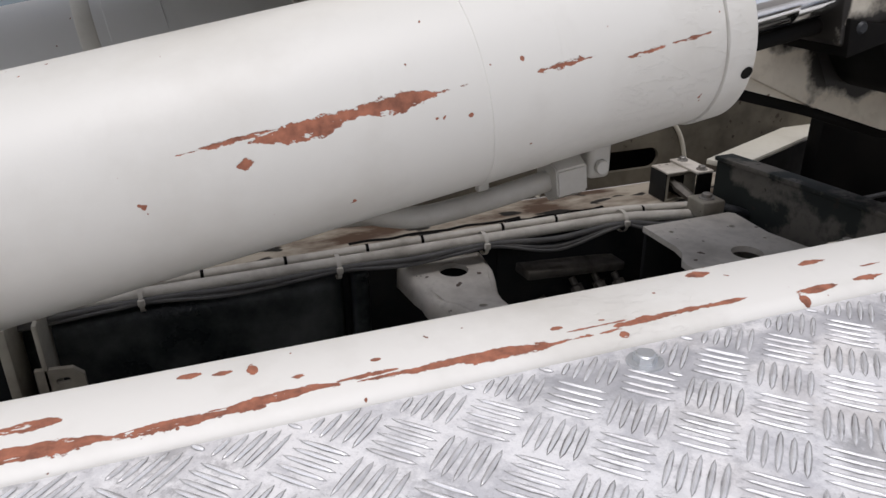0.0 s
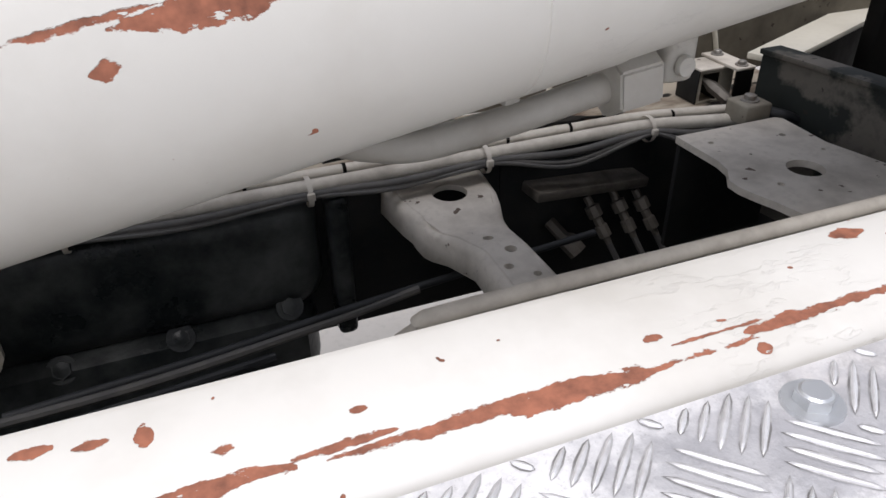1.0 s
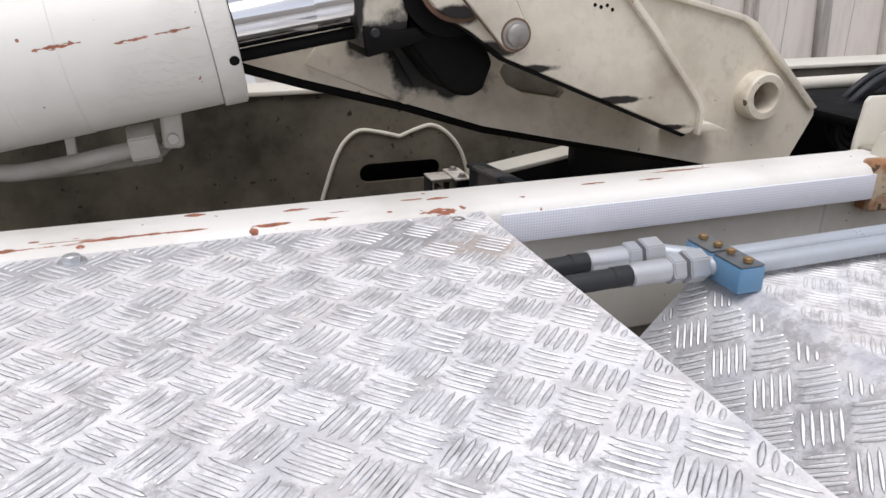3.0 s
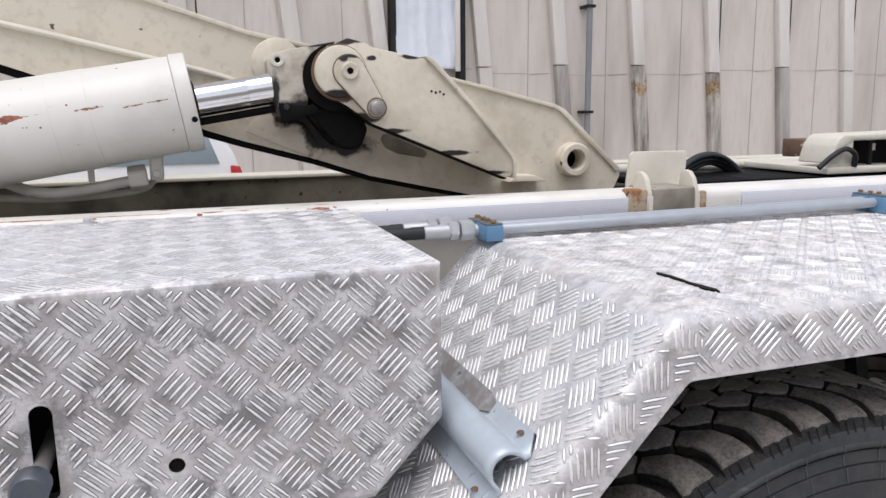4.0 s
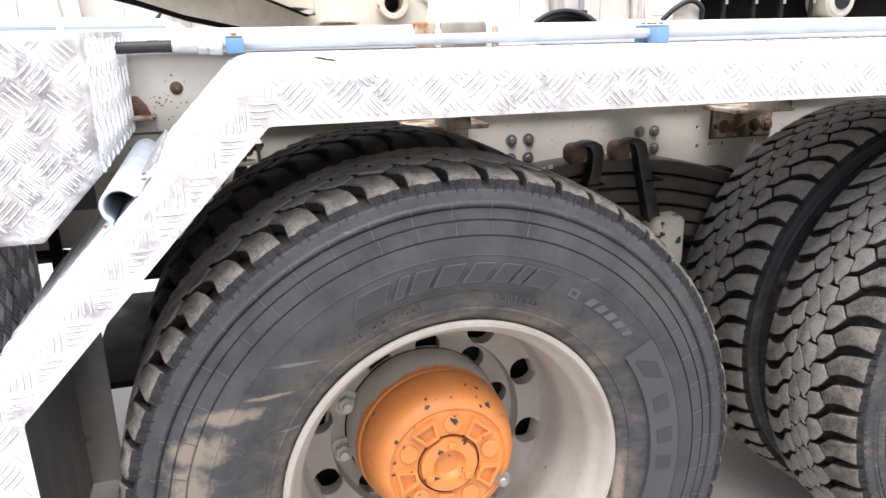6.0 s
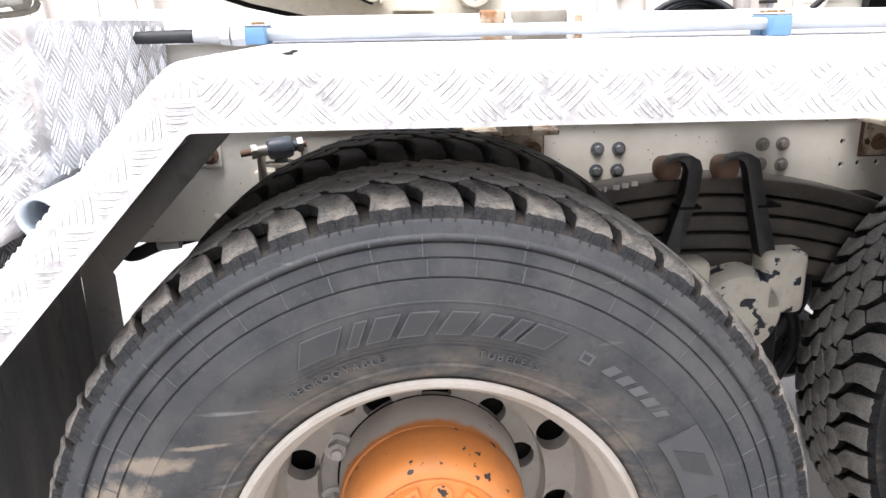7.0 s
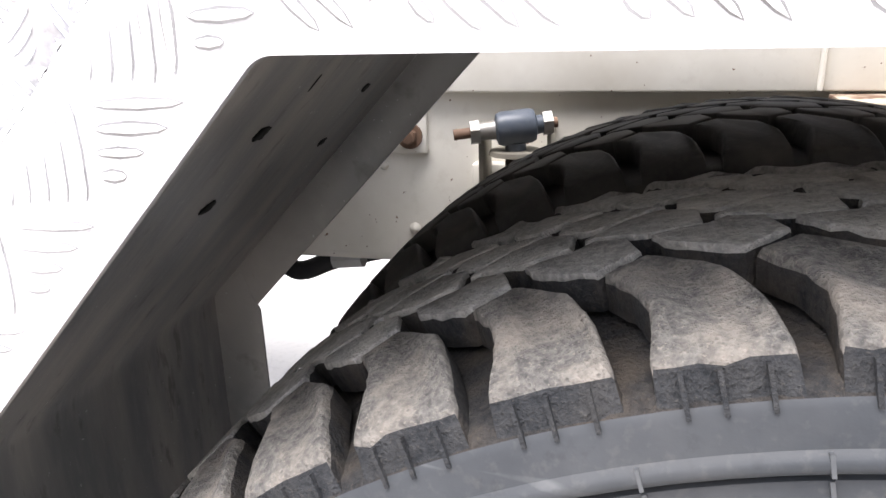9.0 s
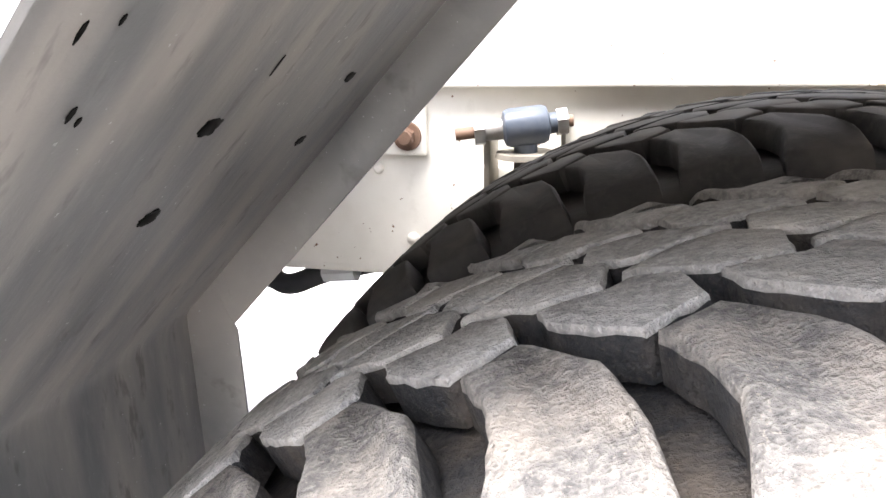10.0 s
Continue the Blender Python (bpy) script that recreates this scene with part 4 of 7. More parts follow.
def tyre_parts(wheel, c, front=True, dusty=True):
    # without dusty, the whole tyre takes the rubber that is darkened for shade
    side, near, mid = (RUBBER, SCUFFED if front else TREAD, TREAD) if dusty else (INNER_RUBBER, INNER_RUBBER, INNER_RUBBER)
    at = Vector(c)
    full = SIDE + [(r, 0.31 - s) for r, s in reversed(SIDE)]
    tyre = part("tyre", lathe(full, c, 168, closed=True), side, wheel, "black dusty truck tyre")
    tyre.data.materials.append(GROOVE if dusty else side)
    off = ORIGIN[wheel] - at
    for face in tyre.data.polygons:
        if all(math.hypot(tyre.data.vertices[q].co.x + off.x, tyre.data.vertices[q].co.z + off.z) > 0.5070 for q in face.vertices):
            face.material_index = 1
    for name, kinds, mat, label in (("shoulder_tread", 1, near, "chunky shoulder blocks scuffed pale with dust"), ("shoulder_tread", 2, mid, "chunky inner shoulder blocks"), ("centre_tread", 0, mid, "tight zigzag centre blocks")):
        verts, faces, flank, rim_side = tread_mesh(kinds)
        me = bpy.data.meshes.new(name)
        me.from_pydata([Vector(v) + at - ORIGIN[wheel] for v in verts], [], faces)
        me.materials.append(mat)
        me.materials.append(GROOVE if dusty else side)
        for q in flank:
            me.polygons[q].material_index = 1
        me.materials.append(FLANK if dusty else side)
        for q in rim_side:
            me.polygons[q].material_index = 2
        bm = bmesh.new()
        bm.from_mesh(me)
        bmesh.ops.recalc_face_normals(bm, faces=bm.faces)
        bm.to_mesh(me)
        bm.free()
        me.shade_smooth()
        me.set_sharp_from_angle(angle=radians(48))
        tread = new(name, me)
        tread.parent = tyre
        tagged(tread, label)
    if front:
        bm = bmesh.new()
        lean = math.atan(0.148)
        for k in range(48):
            a = math.radians(90 + 1.5 + 7.5 * k)
            for r0, r1, y0, turn in ((0.4402, 0.4606, 0.0027, -0.010), (0.4637, 0.4798, 0.0067, 0.0), (0.4830, 0.4915, 0.0058, 0.0)):
                m = Matrix.Translation(at) @ Matrix.Rotation(-a - turn, 4, "Y") @ Matrix.Translation((r0, y0, 0)) @ Matrix.Rotation(lean, 4, "Z")
                box(0.0, r1 - r0, 0.0, 0.006, -0.0008, 0.0008, bm=bm, m=m)
        part("sidewall_ribbing", bm, LETTER, tyre, kind="stuff")
        # short moulded ribs down the shoulder, under the blocks
        bm = bmesh.new()
        slope = math.atan(0.25)
        for k in range(PITCHES):
            for u in (6.0, 23.0, 37.0):
                a = ((u + 30.0) / PITCH + k) * 2 * math.pi / PITCHES
                m = Matrix.Translation(at) @ Matrix.Rotation(-a, 4, "Y") @ Matrix.Translation((0.5045, 0.0130, 0)) @ Matrix.Rotation(slope, 4, "Z")
                box(0.0, 0.017, 0.0, 0.004, -0.0009, 0.0009, bm=bm, m=m)
        part("shoulder_ribs", bm, FLANK, tyre, kind="stuff")
    return tyre


def holed_ring(c, y, r0, r1, count, hole_r, hole_at, thick, phase=0.0, seg=24):
    """A flat ring with a circle of round holes, made sector by sector."""
    bm = bmesh.new()
    half = math.pi / count
    for k in range(count):
        a = phase + 2 * math.pi * k / count
        outer = []
        per = seg // 4
        for j in range(per):
            outer.append((r0, -half + 2 * half * j / per))
        for j in range(per):
            outer.append((r0 + (r1 - r0) * j / per, half))
        for j in range(per):
            outer.append((r1, half - 2 * half * j / per))
        for j in range(per):
            outer.append((r1 - (r1 - r0) * j / per, -half))
        cx, cz = hole_at * math.cos(a), hole_at * math.sin(a)
        po = [(r * math.cos(a + t), r * math.sin(a + t)) for r, t in outer]
        ph = []
        for px, pz in po:
            d = math.atan2(pz - cz, px - cx)
            ph.append((cx + hole_r * math.cos(d), cz + hole_r * math.sin(d)))
        vo = [bm.verts.new((c[0] + px, c[1] + y, c[2] + pz)) for px, pz in po]
        vh = [bm.verts.new((c[0] + px, c[1] + y, c[2] + pz)) for px, pz in ph]
        vb = [bm.verts.new((c[0] + px, c[1] + y + thick, c[2] + pz)) for px, pz in ph]
        n = len(vo)
        for j in range(n):
            q = (j + 1) % n
            bm.faces.new((vo[j], vo[q], vh[q], vh[j]))
            bm.faces.new((vh[j], vh[q], vb[q], vb[j]))
    bmesh.ops.remove_doubles(bm, verts=bm.verts, dist=1e-5)
    return bm


def make_outer_wheel(c):
    wheel = thing("outer_wheel", (c[0], c[1] + 0.155, 0.0), "outer truck wheel with dusty tread, cream rim and orange hub cap", "wheel", "rear axle wheels")
    tyre = tyre_parts(wheel, c)
    # plain shapes stand for the maker's name
    letters = [(-21.9, 8.0), (-14.5, 2.4), (-9.6, 4.6), (-3.2, 5.2), (4.0, 4.8), (10.6, 4.2), (15.2, 2.4), (20.2, 5.8)]
    arc_bars([(m, w, 0.3660, 0.3975, 1.5) for m, w in letters], c, tyre, LETTER, 0.0030, 0.0046)
    arc_bars([(m, w - 0.5, 0.3674, 0.3961, 1.42) for m, w in letters], c, tyre, CORE, 0.0030, 0.0050)
    arc_bars([(-3.0, 55, 0.3530, 0.3545, 0), (-3.0, 49, 0.3475, 0.3485, 0)], c, tyre, LETTER, 0.0068, 0.0014)
    # small maker's marks further round, and the smooth panel with its three shapes
    arc_bars([(30.2, 2.8, 0.3690, 0.3850, 0)], c, tyre, LETTER, 0.0030, 0.0018)
    arc_bars([(30.2, 1.6, 0.3725, 0.3815, 0)], c, tyre, CORE, 0.0030, 0.0022)
    arc_bars([(36.0 + 3.5 * k, 2.2 if k < 4 else 1.4, 0.3700, 0.3860, 0.7) for k in range(5)], c, tyre, LETTER, 0.0034, 0.0020)
    arc_bars([(80.5, 49, 0.3500, 0.4070, 0)], c, tyre, PANEL, 0.0036, 0.0046)
    arc_bars([(63.2, 5.5, 0.3620, 0.3960, 2.0), (74.5, 4.5, 0.3640, 0.3940, 0), (84.6, 4.5, 0.3640, 0.3940, 0), (93.0, 4.0, 0.3640, 0.3940, 0)], c, tyre, CORE, 0.0036, 0.0054)
    arc_text("REGROOVABLE", c, 0.3330, 0.0098, 0.0150, -21.7, 22.5, tyre, LETTER, 0.0016)
    arc_text("TUBELESS", c, 0.3330, 0.0098, 0.0150, 16.2, 14.0, tyre, LETTER, 0.0016)
    lip = [(0.270, 0.060), (0.281, 0.046), (0.286, 0.034), (0.2925, 0.030), (0.2945, 0.024), (0.291, 0.0185), (0.285, 0.0185), (0.280, 0.024), (0.2765, 0.036), (0.269, 0.050), (0.262, 0.058),
           (0.2595, 0.075), (0.2585, 0.115), (0.251, 0.130), (0.2475, 0.160), (0.2490, 0.200), (0.2440, 0.218), (0.2380, 0.226), (0.236, 0.260), (0.27, 0.270)]
    rim = part("rim", lathe(lip, c, 96), RIM, wheel, "cream painted steel rim with dusty lip")
    part("rim_disc", holed_ring(c, 0.225, 0.188, 0.2425, 10, 0.0285, 0.2150, 0.03, radians(23)), RIM, rim)
    part("rim_step", lathe([(0.188, 0.225), (0.187, 0.240), (0.1835, 0.250)], c, 72), RIM, rim)
    part("stud_ring", holed_ring((c[0] - 0.006, c[1], c[2]), 0.250, 0.128, 0.1900, 10, 0.0245, 0.1580, 0.03, radians(12), 24), RIM, rim)
    # black sheet behind the hand holes carries their shade in its colour
    part("rim_back", lathe([(0.30, 0.275), (0.02, 0.275)], c, 40), GREASE_AND_GAP, rim)
    for turn in (156, 192, 264, 336):
        a = radians(turn)
        at = (c[0] - 0.006 + 0.1610 * math.cos(a), c[1] + 0.2492, c[2] + 0.1610 * math.sin(a))
        nut = part("wheel_nut", bolt(at, 0.0165, 0.022), HUB, rim)
        part("stud", lathe([(0.0, -0.030), (0.0085, -0.030), (0.0095, -0.028), (0.0095, 0.0)], at, 16), HUB, nut)
        part("nut_seat", lathe([(0.0, -0.0012), (0.0255, -0.0012), (0.0260, 0.001)], at, 24), HUB, nut)
    hub = part("hub", lathe([(0.1520, 0.262), (0.1495, 0.215), (0.1470, 0.188), (0.1440, 0.168), (0.138, 0.164)], (c[0] - 0.003, c[1], c[2]), 72), SPRAYED, wheel, "cream hub barrel with orange overspray")
    part("barrel_gap", lathe([(0.1535, 0.2499), (0.1530, 0.2492), (0.1480, 0.2492)], (c[0] - 0.004, c[1], c[2]), 60), GREASE_AND_GAP, hub)
    f = 0.112
    cap = part("hub_cap", lathe([(0.1395, 0.180), (0.1432, 0.166), (0.1415, 0.150), (0.1370, 0.133), (0.131, 0.112), (0.123, 0.096), (0.113, 0.088), (0.107, 0.086), (0.1050, 0.0895), (0.102, 0.0895), (0.1005, 0.087),
                                     (0.056, f - 0.025), (0.055, f - 0.020), (0.052, f - 0.020), (0.051, f - 0.032), (0.030, f - 0.033), (0.028, f - 0.026), (0.022, f - 0.0195), (0.0, f - 0.0185)], c, 72), ORANGE, hub, "orange painted planetary hub cap")
    for k in range(5):
        a = radians(84 + 72 * k)
        part("boss", lathe([(0.0165, f - 0.022), (0.0165, f - 0.0285), (0.0155, f - 0.0295), (0.0, f - 0.0295)], (c[0] + 0.0785 * math.cos(a), c[1], c[2] + 0.0785 * math.sin(a)), 24), ORANGE, cap)
        b = a + radians(36)
        pts = [(r * math.cos(b + t), r * math.sin(b + t)) for r, t in ((0.060, -0.22), (0.060, 0.22), (0.0975, 0.25), (0.0975, -0.25))]
        mid = (sum(p[0] for p in pts) / 4, sum(p[1] for p in pts) / 4)
        hole = [(mid[0] + (p[0] - mid[0]) * 0.70, mid[1] + (p[1] - mid[1]) * 0.70) for p in pts]
        part("pocket_rib", holed(pts, [hole], lambda u, v, d: (c[0] + u, c[1] + f - 0.0335 + d, c[2] + v), 0.009), ORANGE, cap)
    for k in range(3):
        a = radians(85 + 120 * k)
        part("cap_bolt", bolt((c[0] + 0.0405 * math.cos(a), c[1] + f - 0.032, c[2] + 0.0405 * math.sin(a)), 0.0075, 0.007, washer=True), ORANGE, cap)
    part("grease_line", lathe([(0.0572, f - 0.0252), (0.0562, f - 0.0262), (0.0552, f - 0.0252)], c, 60), GREASE_AND_GAP, cap)
    part("oil_plug", bolt((c[0] + 0.115 * math.cos(radians(-28)), c[1] + 0.092, c[2] + 0.115 * math.sin(radians(-28))), 0.0105, 0.016), BOLT, cap)
    return wheel


def make_inner_wheel(c, dusty):
    wheel = thing("inner_wheel", (c[0], c[1] + 0.155, 0.0), "inner twin truck wheel with dark dusty block tread", "wheel", "rear axle wheels")
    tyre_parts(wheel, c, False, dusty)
    part("rim", lathe([(0.285, 0.05), (0.24, 0.07), (0.235, 0.25), (0.285, 0.27)], c, 48), DARK, wheel)
    part("rim_disc", lathe([(0.25, 0.10), (0.10, 0.11)], c, 48), DARK, wheel)
    return wheel


WHEEL = (0.0, 0.0, 0.54)
outer = make_outer_wheel(WHEEL)
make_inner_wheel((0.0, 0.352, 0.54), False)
copy_thing(outer, Matrix.Translation((1.36, 0.155, 0.0)))
make_inner_wheel((1.36, 0.352, 0.54), True)

# ---- treadplate tool box beside the frame ----
def shell(bm, loops, close=False):
    rings = [[bm.verts.new(p) for p in loop] for loop in loops]
    n = len(rings[0])
    for a, b in zip(rings, rings[1:]):
        for k in range(n):
            bm.faces.new((a[k], a[(k + 1) % n], b[(k + 1) % n], b[k]))
    if close:
        bm.faces.new(rings[-1])
    return bm


LOCK = worn("dark blue steel", (0.10, 0.12, 0.15), (0.20, 0.20, 0.20), 0.4, 0.5, big=30, amount=0.5)
BX0, BX1, BY0, BY1, BZ0, BZ1 = -2.7, -0.508, 0.185, 0.772, 0.976, 1.281


def sky_paled(body):
    """Upward faces take the scuffed sheet, paled for the sky light on them."""
    body.data.materials.append(PLATE_TOP)
    for poly in body.data.polygons:
        if poly.normal.z > 0.8:
            poly.material_index = 1


def make_box():
    ob = thing("tool_box", (-1.5, 0.48, BZ0), "aluminium treadplate tool box with slotted front, stained and scuffed", "tool box")
    out = [(BX0, BZ0), (-0.602, BZ0), (BX1, 1.074), (BX1, BZ1), (BX0, BZ1)]
    bm = bmesh.new()
    shell(bm, [[(x, BY1, z) for x, z in out], [(x, BY0 + 0.010, z) for x, z in out], [(x, BY0 + 0.0045, z) for x, z in inset(out, 0.0012)],
               [(x, BY0 + 0.0012, z) for x, z in inset(out, 0.0045)], [(x, BY0, z) for x, z in inset(out, 0.0095)]])
    sky_paled(part("body", bm, PLATE, ob))
    holes = [stadium(-0.975, 1.100, 0.024, 0.114), circle(-0.839, 1.0635, 0.0095, 20), stadium(-1.9, 1.098, 0.022, 0.112)]
    part("front_panel", holed(inset(out, 0.0094), holes, lambda a, b, d: (a, BY0 + d, b), 0.003), PLATE, ob)
    # dark sheet behind the slot puts the shade of the inside into colour
    part("inner_panel", box(BX0 + 0.02, BX1 - 0.03, 0.30, 0.31, 1.0, 1.27), DARK, ob)
    part("lock_pin", tube([(-0.972, 0.30, 1.098), (-0.980, 0.19, 1.084), (-0.985, 0.160, 1.078)], 0.010, 14), BOLT, ob)
    part("lock_knob", lathe([(0.0, -0.014), (0.017, -0.014), (0.020, -0.010), (0.020, 0.012), (0.016, 0.016), (0.0, 0.016)], (-0.986, 0.155, 1.077), 24), LOCK, ob, "dark steel round lock knob")
    part("hole_plug", lathe([(0.0, 0.004), (0.007, 0.004), (0.0095, 0.002)], (-0.839, BY0, 1.0635), 20), GREASE_AND_GAP, ob)
    sets = [tread_bars((BX0, BX1, BY0 + 0.01, BY1), lambda a, b, h: (a, b, BZ1 + h), keep=lambda a, b: math.hypot(a + 0.974, b - 0.750) > 0.016, height=0.0017, mid=(-0.571, 0.5352)),
            tread_bars((BX0, BX1 - 0.006, BZ0 + 0.004, BZ1 - 0.006), lambda a, b, h: (a, BY0 - h, b),
                       keep=lambda a, b: b > BZ0 + 0.014 + max(0.0, (a + 0.602) * 1.04) and not (abs(a + 0.975) < 0.022 and abs(b - 1.100) < 0.064) and math.hypot(a + 0.839, b - 1.0635) > 0.016, mid=(-0.957, 1.2532)),
            tread_bars((BY0 + 0.008, BY1, 1.07, BZ1 - 0.006), lambda a, b, h: (BX1 + h, a, b), mid=(0.2264, 1.2232))]
    bars_part(sets[:1], BARS_TOP, ob, "raised_bar_pattern", (TOP_DIRT_SHADE,))
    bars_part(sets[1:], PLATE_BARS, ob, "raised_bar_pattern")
    part("screw_head", bolt((-0.974, 0.750, BZ1), 0.0095, 0.0085, (0, 0, 1)), ZINC, ob, "zinc hexagon bolt on a washer")
    part("screw_hole", lathe([(0.0085, 0.0006), (0.0075, 0.0012), (0.0045, 0.0012), (0.004, 0.0)], (-0.547, 0.753, BZ1), 18, "z"), BOLT, ob)
    return ob


make_box()


def make_lower_box():
    ob = thing("step_box", (-1.5, 0.4, 0.3), "lower aluminium treadplate box with a recessed latch under the tool box", "tool box")
    x1 = -0.732
    out = [(-2.7, 0.33), (x1, 0.33), (x1, 0.968), (-2.7, 0.968)]
    y0 = 0.052
    bm = bmesh.new()
    shell(bm, [[(x, 0.70, z) for x, z in out], [(x, y0 + 0.02, z) for x, z in out], [(x, y0 + 0.008, z) for x, z in inset(out, 0.002)],
               [(x, y0 + 0.002, z) for x, z in inset(out, 0.008)], [(x, y0, z) for x, z in inset(out, 0.018)]])
    sky_paled(part("body", bm, PLATE, ob))
    part("front_panel", holed(inset(out, 0.0178), [[(-0.856, 0.65), (-0.766, 0.65), (-0.766, 0.745), (-0.856, 0.745)]], lambda a, b, d: (a, y0 + d, b), 0.003), PLATE, ob)
    tray = part("latch_tray", box(-0.859, -0.763, y0 + 0.016, y0 + 0.020, 0.647, 0.748), ZINC, ob)
    part("latch_frame", holed([(-0.863, 0.643), (-0.759, 0.643), (-0.759, 0.752), (-0.863, 0.752)], [[(-0.851, 0.655), (-0.771, 0.655), (-0.771, 0.74), (-0.851, 0.74)]], lambda a, b, d: (a, y0 - 0.004 + d, b), 0.02), CREAM, ob, "dull beige latch frame")
    part("latch_handle", box(-0.841, -0.781, y0 + 0.002, y0 + 0.010, 0.675, 0.690, 0.003), ZINC, ob)
    sets = [tread_bars((-2.7, x1, 0.34, 0.953), lambda a, b, h: (a, y0 - h, b), keep=lambda a, b: not (-0.876 < a < -0.746 and 0.63 < b < 0.765)),
            tread_bars((-2.7, x1, y0 + 0.012, 0.70), lambda a, b, h: (a, b, 0.968 + h), height=0.0016),
            tread_bars((y0 + 0.014, 0.70, 0.34, 0.963), lambda a, b, h: (x1 + h, a, b))]
    bars_part(sets[1:2], BARS_TOP, ob, "raised_bar_pattern", (TOP_DIRT_SHADE,))
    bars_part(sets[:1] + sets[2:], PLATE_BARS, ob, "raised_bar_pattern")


make_lower_box()

# ---- treadplate mudguard over the rear axles ----
def make_mudguard():
    ob = thing("mudguard", (0.5, 0.3, 1.235), "bent aluminium treadplate mudguard over the rear wheels, dark grey underneath", "mudguard")
    YI, R, STEPS = 0.624, 0.020, 5

    def softened(poly, cut):
        """The folded line, with each inner corner drawn as a short curve."""
        res = [poly[0]]
        for k in (1, 2):
            p, q, r = (Vector(poly[n]) for n in (k - 1, k, k + 1))
            a, c = q + (p - q).normalized() * cut, q + (r - q).normalized() * cut
            res += [tuple(a.lerp(q, n / STEPS).lerp(q.lerp(c, n / STEPS), n / STEPS)) for n in range(STEPS + 1)]
        return res + [poly[3]]
    out = softened([(3.2, 1.235), (-0.283, 1.235), (-0.690, 0.806), (-0.684, 0.30)], 0.018)
    inn = softened([(3.2, 1.157), (-0.268, 1.157), (-0.622, 0.776), (-0.612, 0.30)], 0.006)
    last = len(out) - 1

    def lerp(t):
        return [(a[0] + (b[0] - a[0]) * t, a[1] + (b[1] - a[1]) * t) for a, b in zip(out, inn)]
    TR = R / 0.078
    turns = [radians(90) * n / 7 for n in range(8)]
    rows = [(0.0, YI)] + [(TR * (1 - math.cos(a)), R - R * math.sin(a)) for a in turns] + [(1.0, 0.0)]
    bm = bmesh.new()
    rings = [[bm.verts.new((x, y, z)) for x, z in lerp(t)] for t, y in rows]
    for a, b in zip(rings, rings[1:]):
        for k in range(last):
            bm.faces.new((a[k], a[k + 1], b[k + 1], b[k]))
    sheet = part("sheet", bm, PLATE_CLEAN, ob)
    sheet.data.materials.append(PLATE_SLOPE)
    sheet.data.polygons[STEPS + 1].material_index = 1
    # the flat top takes the sheet that is paled for sky light
    sheet.data.materials.append(PLATE_TOP)
    sheet.data.polygons[0].material_index = 2
    # the back of the sheet, plain grey

    def shift(poly, d):
        res = []
        for k in range(len(poly)):
            e = Vector(poly[min(k + 1, last)]) - Vector(poly[max(k - 1, 0)])
            nrm = Vector((-e.y, e.x)).normalized()
            res.append((poly[k][0] + nrm.x * d, poly[k][1] + nrm.y * d))
        return res
    under = shift(out, 0.0035)
    if under[0][1] > 1.235:
        under = shift(out, -0.0035)
    bm = bmesh.new()
    rings = [[bm.verts.new((x, y, z)) for x, z in line] for line, y in [(under, YI), (under, R)] + [([(p[0] + (q[0] - p[0]) * TR * (1 - math.cos(a)), p[1] + (q[1] - p[1]) * TR * (1 - math.cos(a))) for p, q in zip(under, inn)], R - (R - 0.0035) * math.sin(a)) for a in turns[1:]] + [(inn, 0.0035)]]
    edge = [[bm.verts.new((x, y, z)) for x, z in line] for line, y in ((inn, 0.0035), (inn, 0.0002))]
    for a, b in list(zip(rings, rings[1:])) + [(edge[0], edge[1])]:
        for k in range(last):
            bm.faces.new((a[k], a[k + 1], b[k + 1], b[k]))
    part("underside", bm, PLATE_BACK, ob, "plain dull grey underside with drill holes")
    # stiffening flange along the inner edge of the slope
    s0, s1 = Vector((-0.283, 1.235)), Vector((-0.690, 0.806))
    d = (s1 - s0).normalized()
    nn = Vector((-d.y, d.x))
    if nn.y > 0:
        nn = -nn
    fl = [tuple(s0 + nn * 0.004), tuple(s1 + nn * 0.004), tuple(s1 + nn * 0.056 - d * 0.01), tuple(s0 + nn * 0.056 + d * 0.02)]
    part("stiffener", slab(fl, YI - 0.004, YI, 0.001), PLATE_BACK, ob)
    part("stiffener", slab([(-0.684, 0.30), (-0.612, 0.30), (-0.617, 0.790), (-0.640, 0.842), (-0.684, 0.812)], YI - 0.0045, YI - 0.0005, 0.001), PLATE_BACK, ob)
    rng = random.Random(4)
    for k, (hx, hy) in enumerate(((-0.4253, 0.298), (-0.4861, 0.307), (-0.4663, 0.511), (-0.412, 0.507))):
        t = (hx - s0.x) / d.x
        p = s0 + d * t + nn * 0.0038
        m = Matrix.Translation((p.x, hy, p.y)) @ Vector((nn.x, 0, nn.y)).to_track_quat("Z", "Y").to_matrix().to_4x4()
        bm = bmesh.new()
        bmesh.ops.create_cone(bm, cap_ends=True, segments=18, radius1=0.0085 if hy < 0.4 else 0.0065, radius2=0.0078 if hy < 0.4 else 0.0058, depth=0.0012, matrix=m)
        for v in bm.verts:
            v.co += (v.co - m.translation) * rng.uniform(-0.22, 0.16)
            v.co.y += (v.co.y - hy) * 0.5
        part("drill_hole", bm, GREASE_AND_GAP, ob)
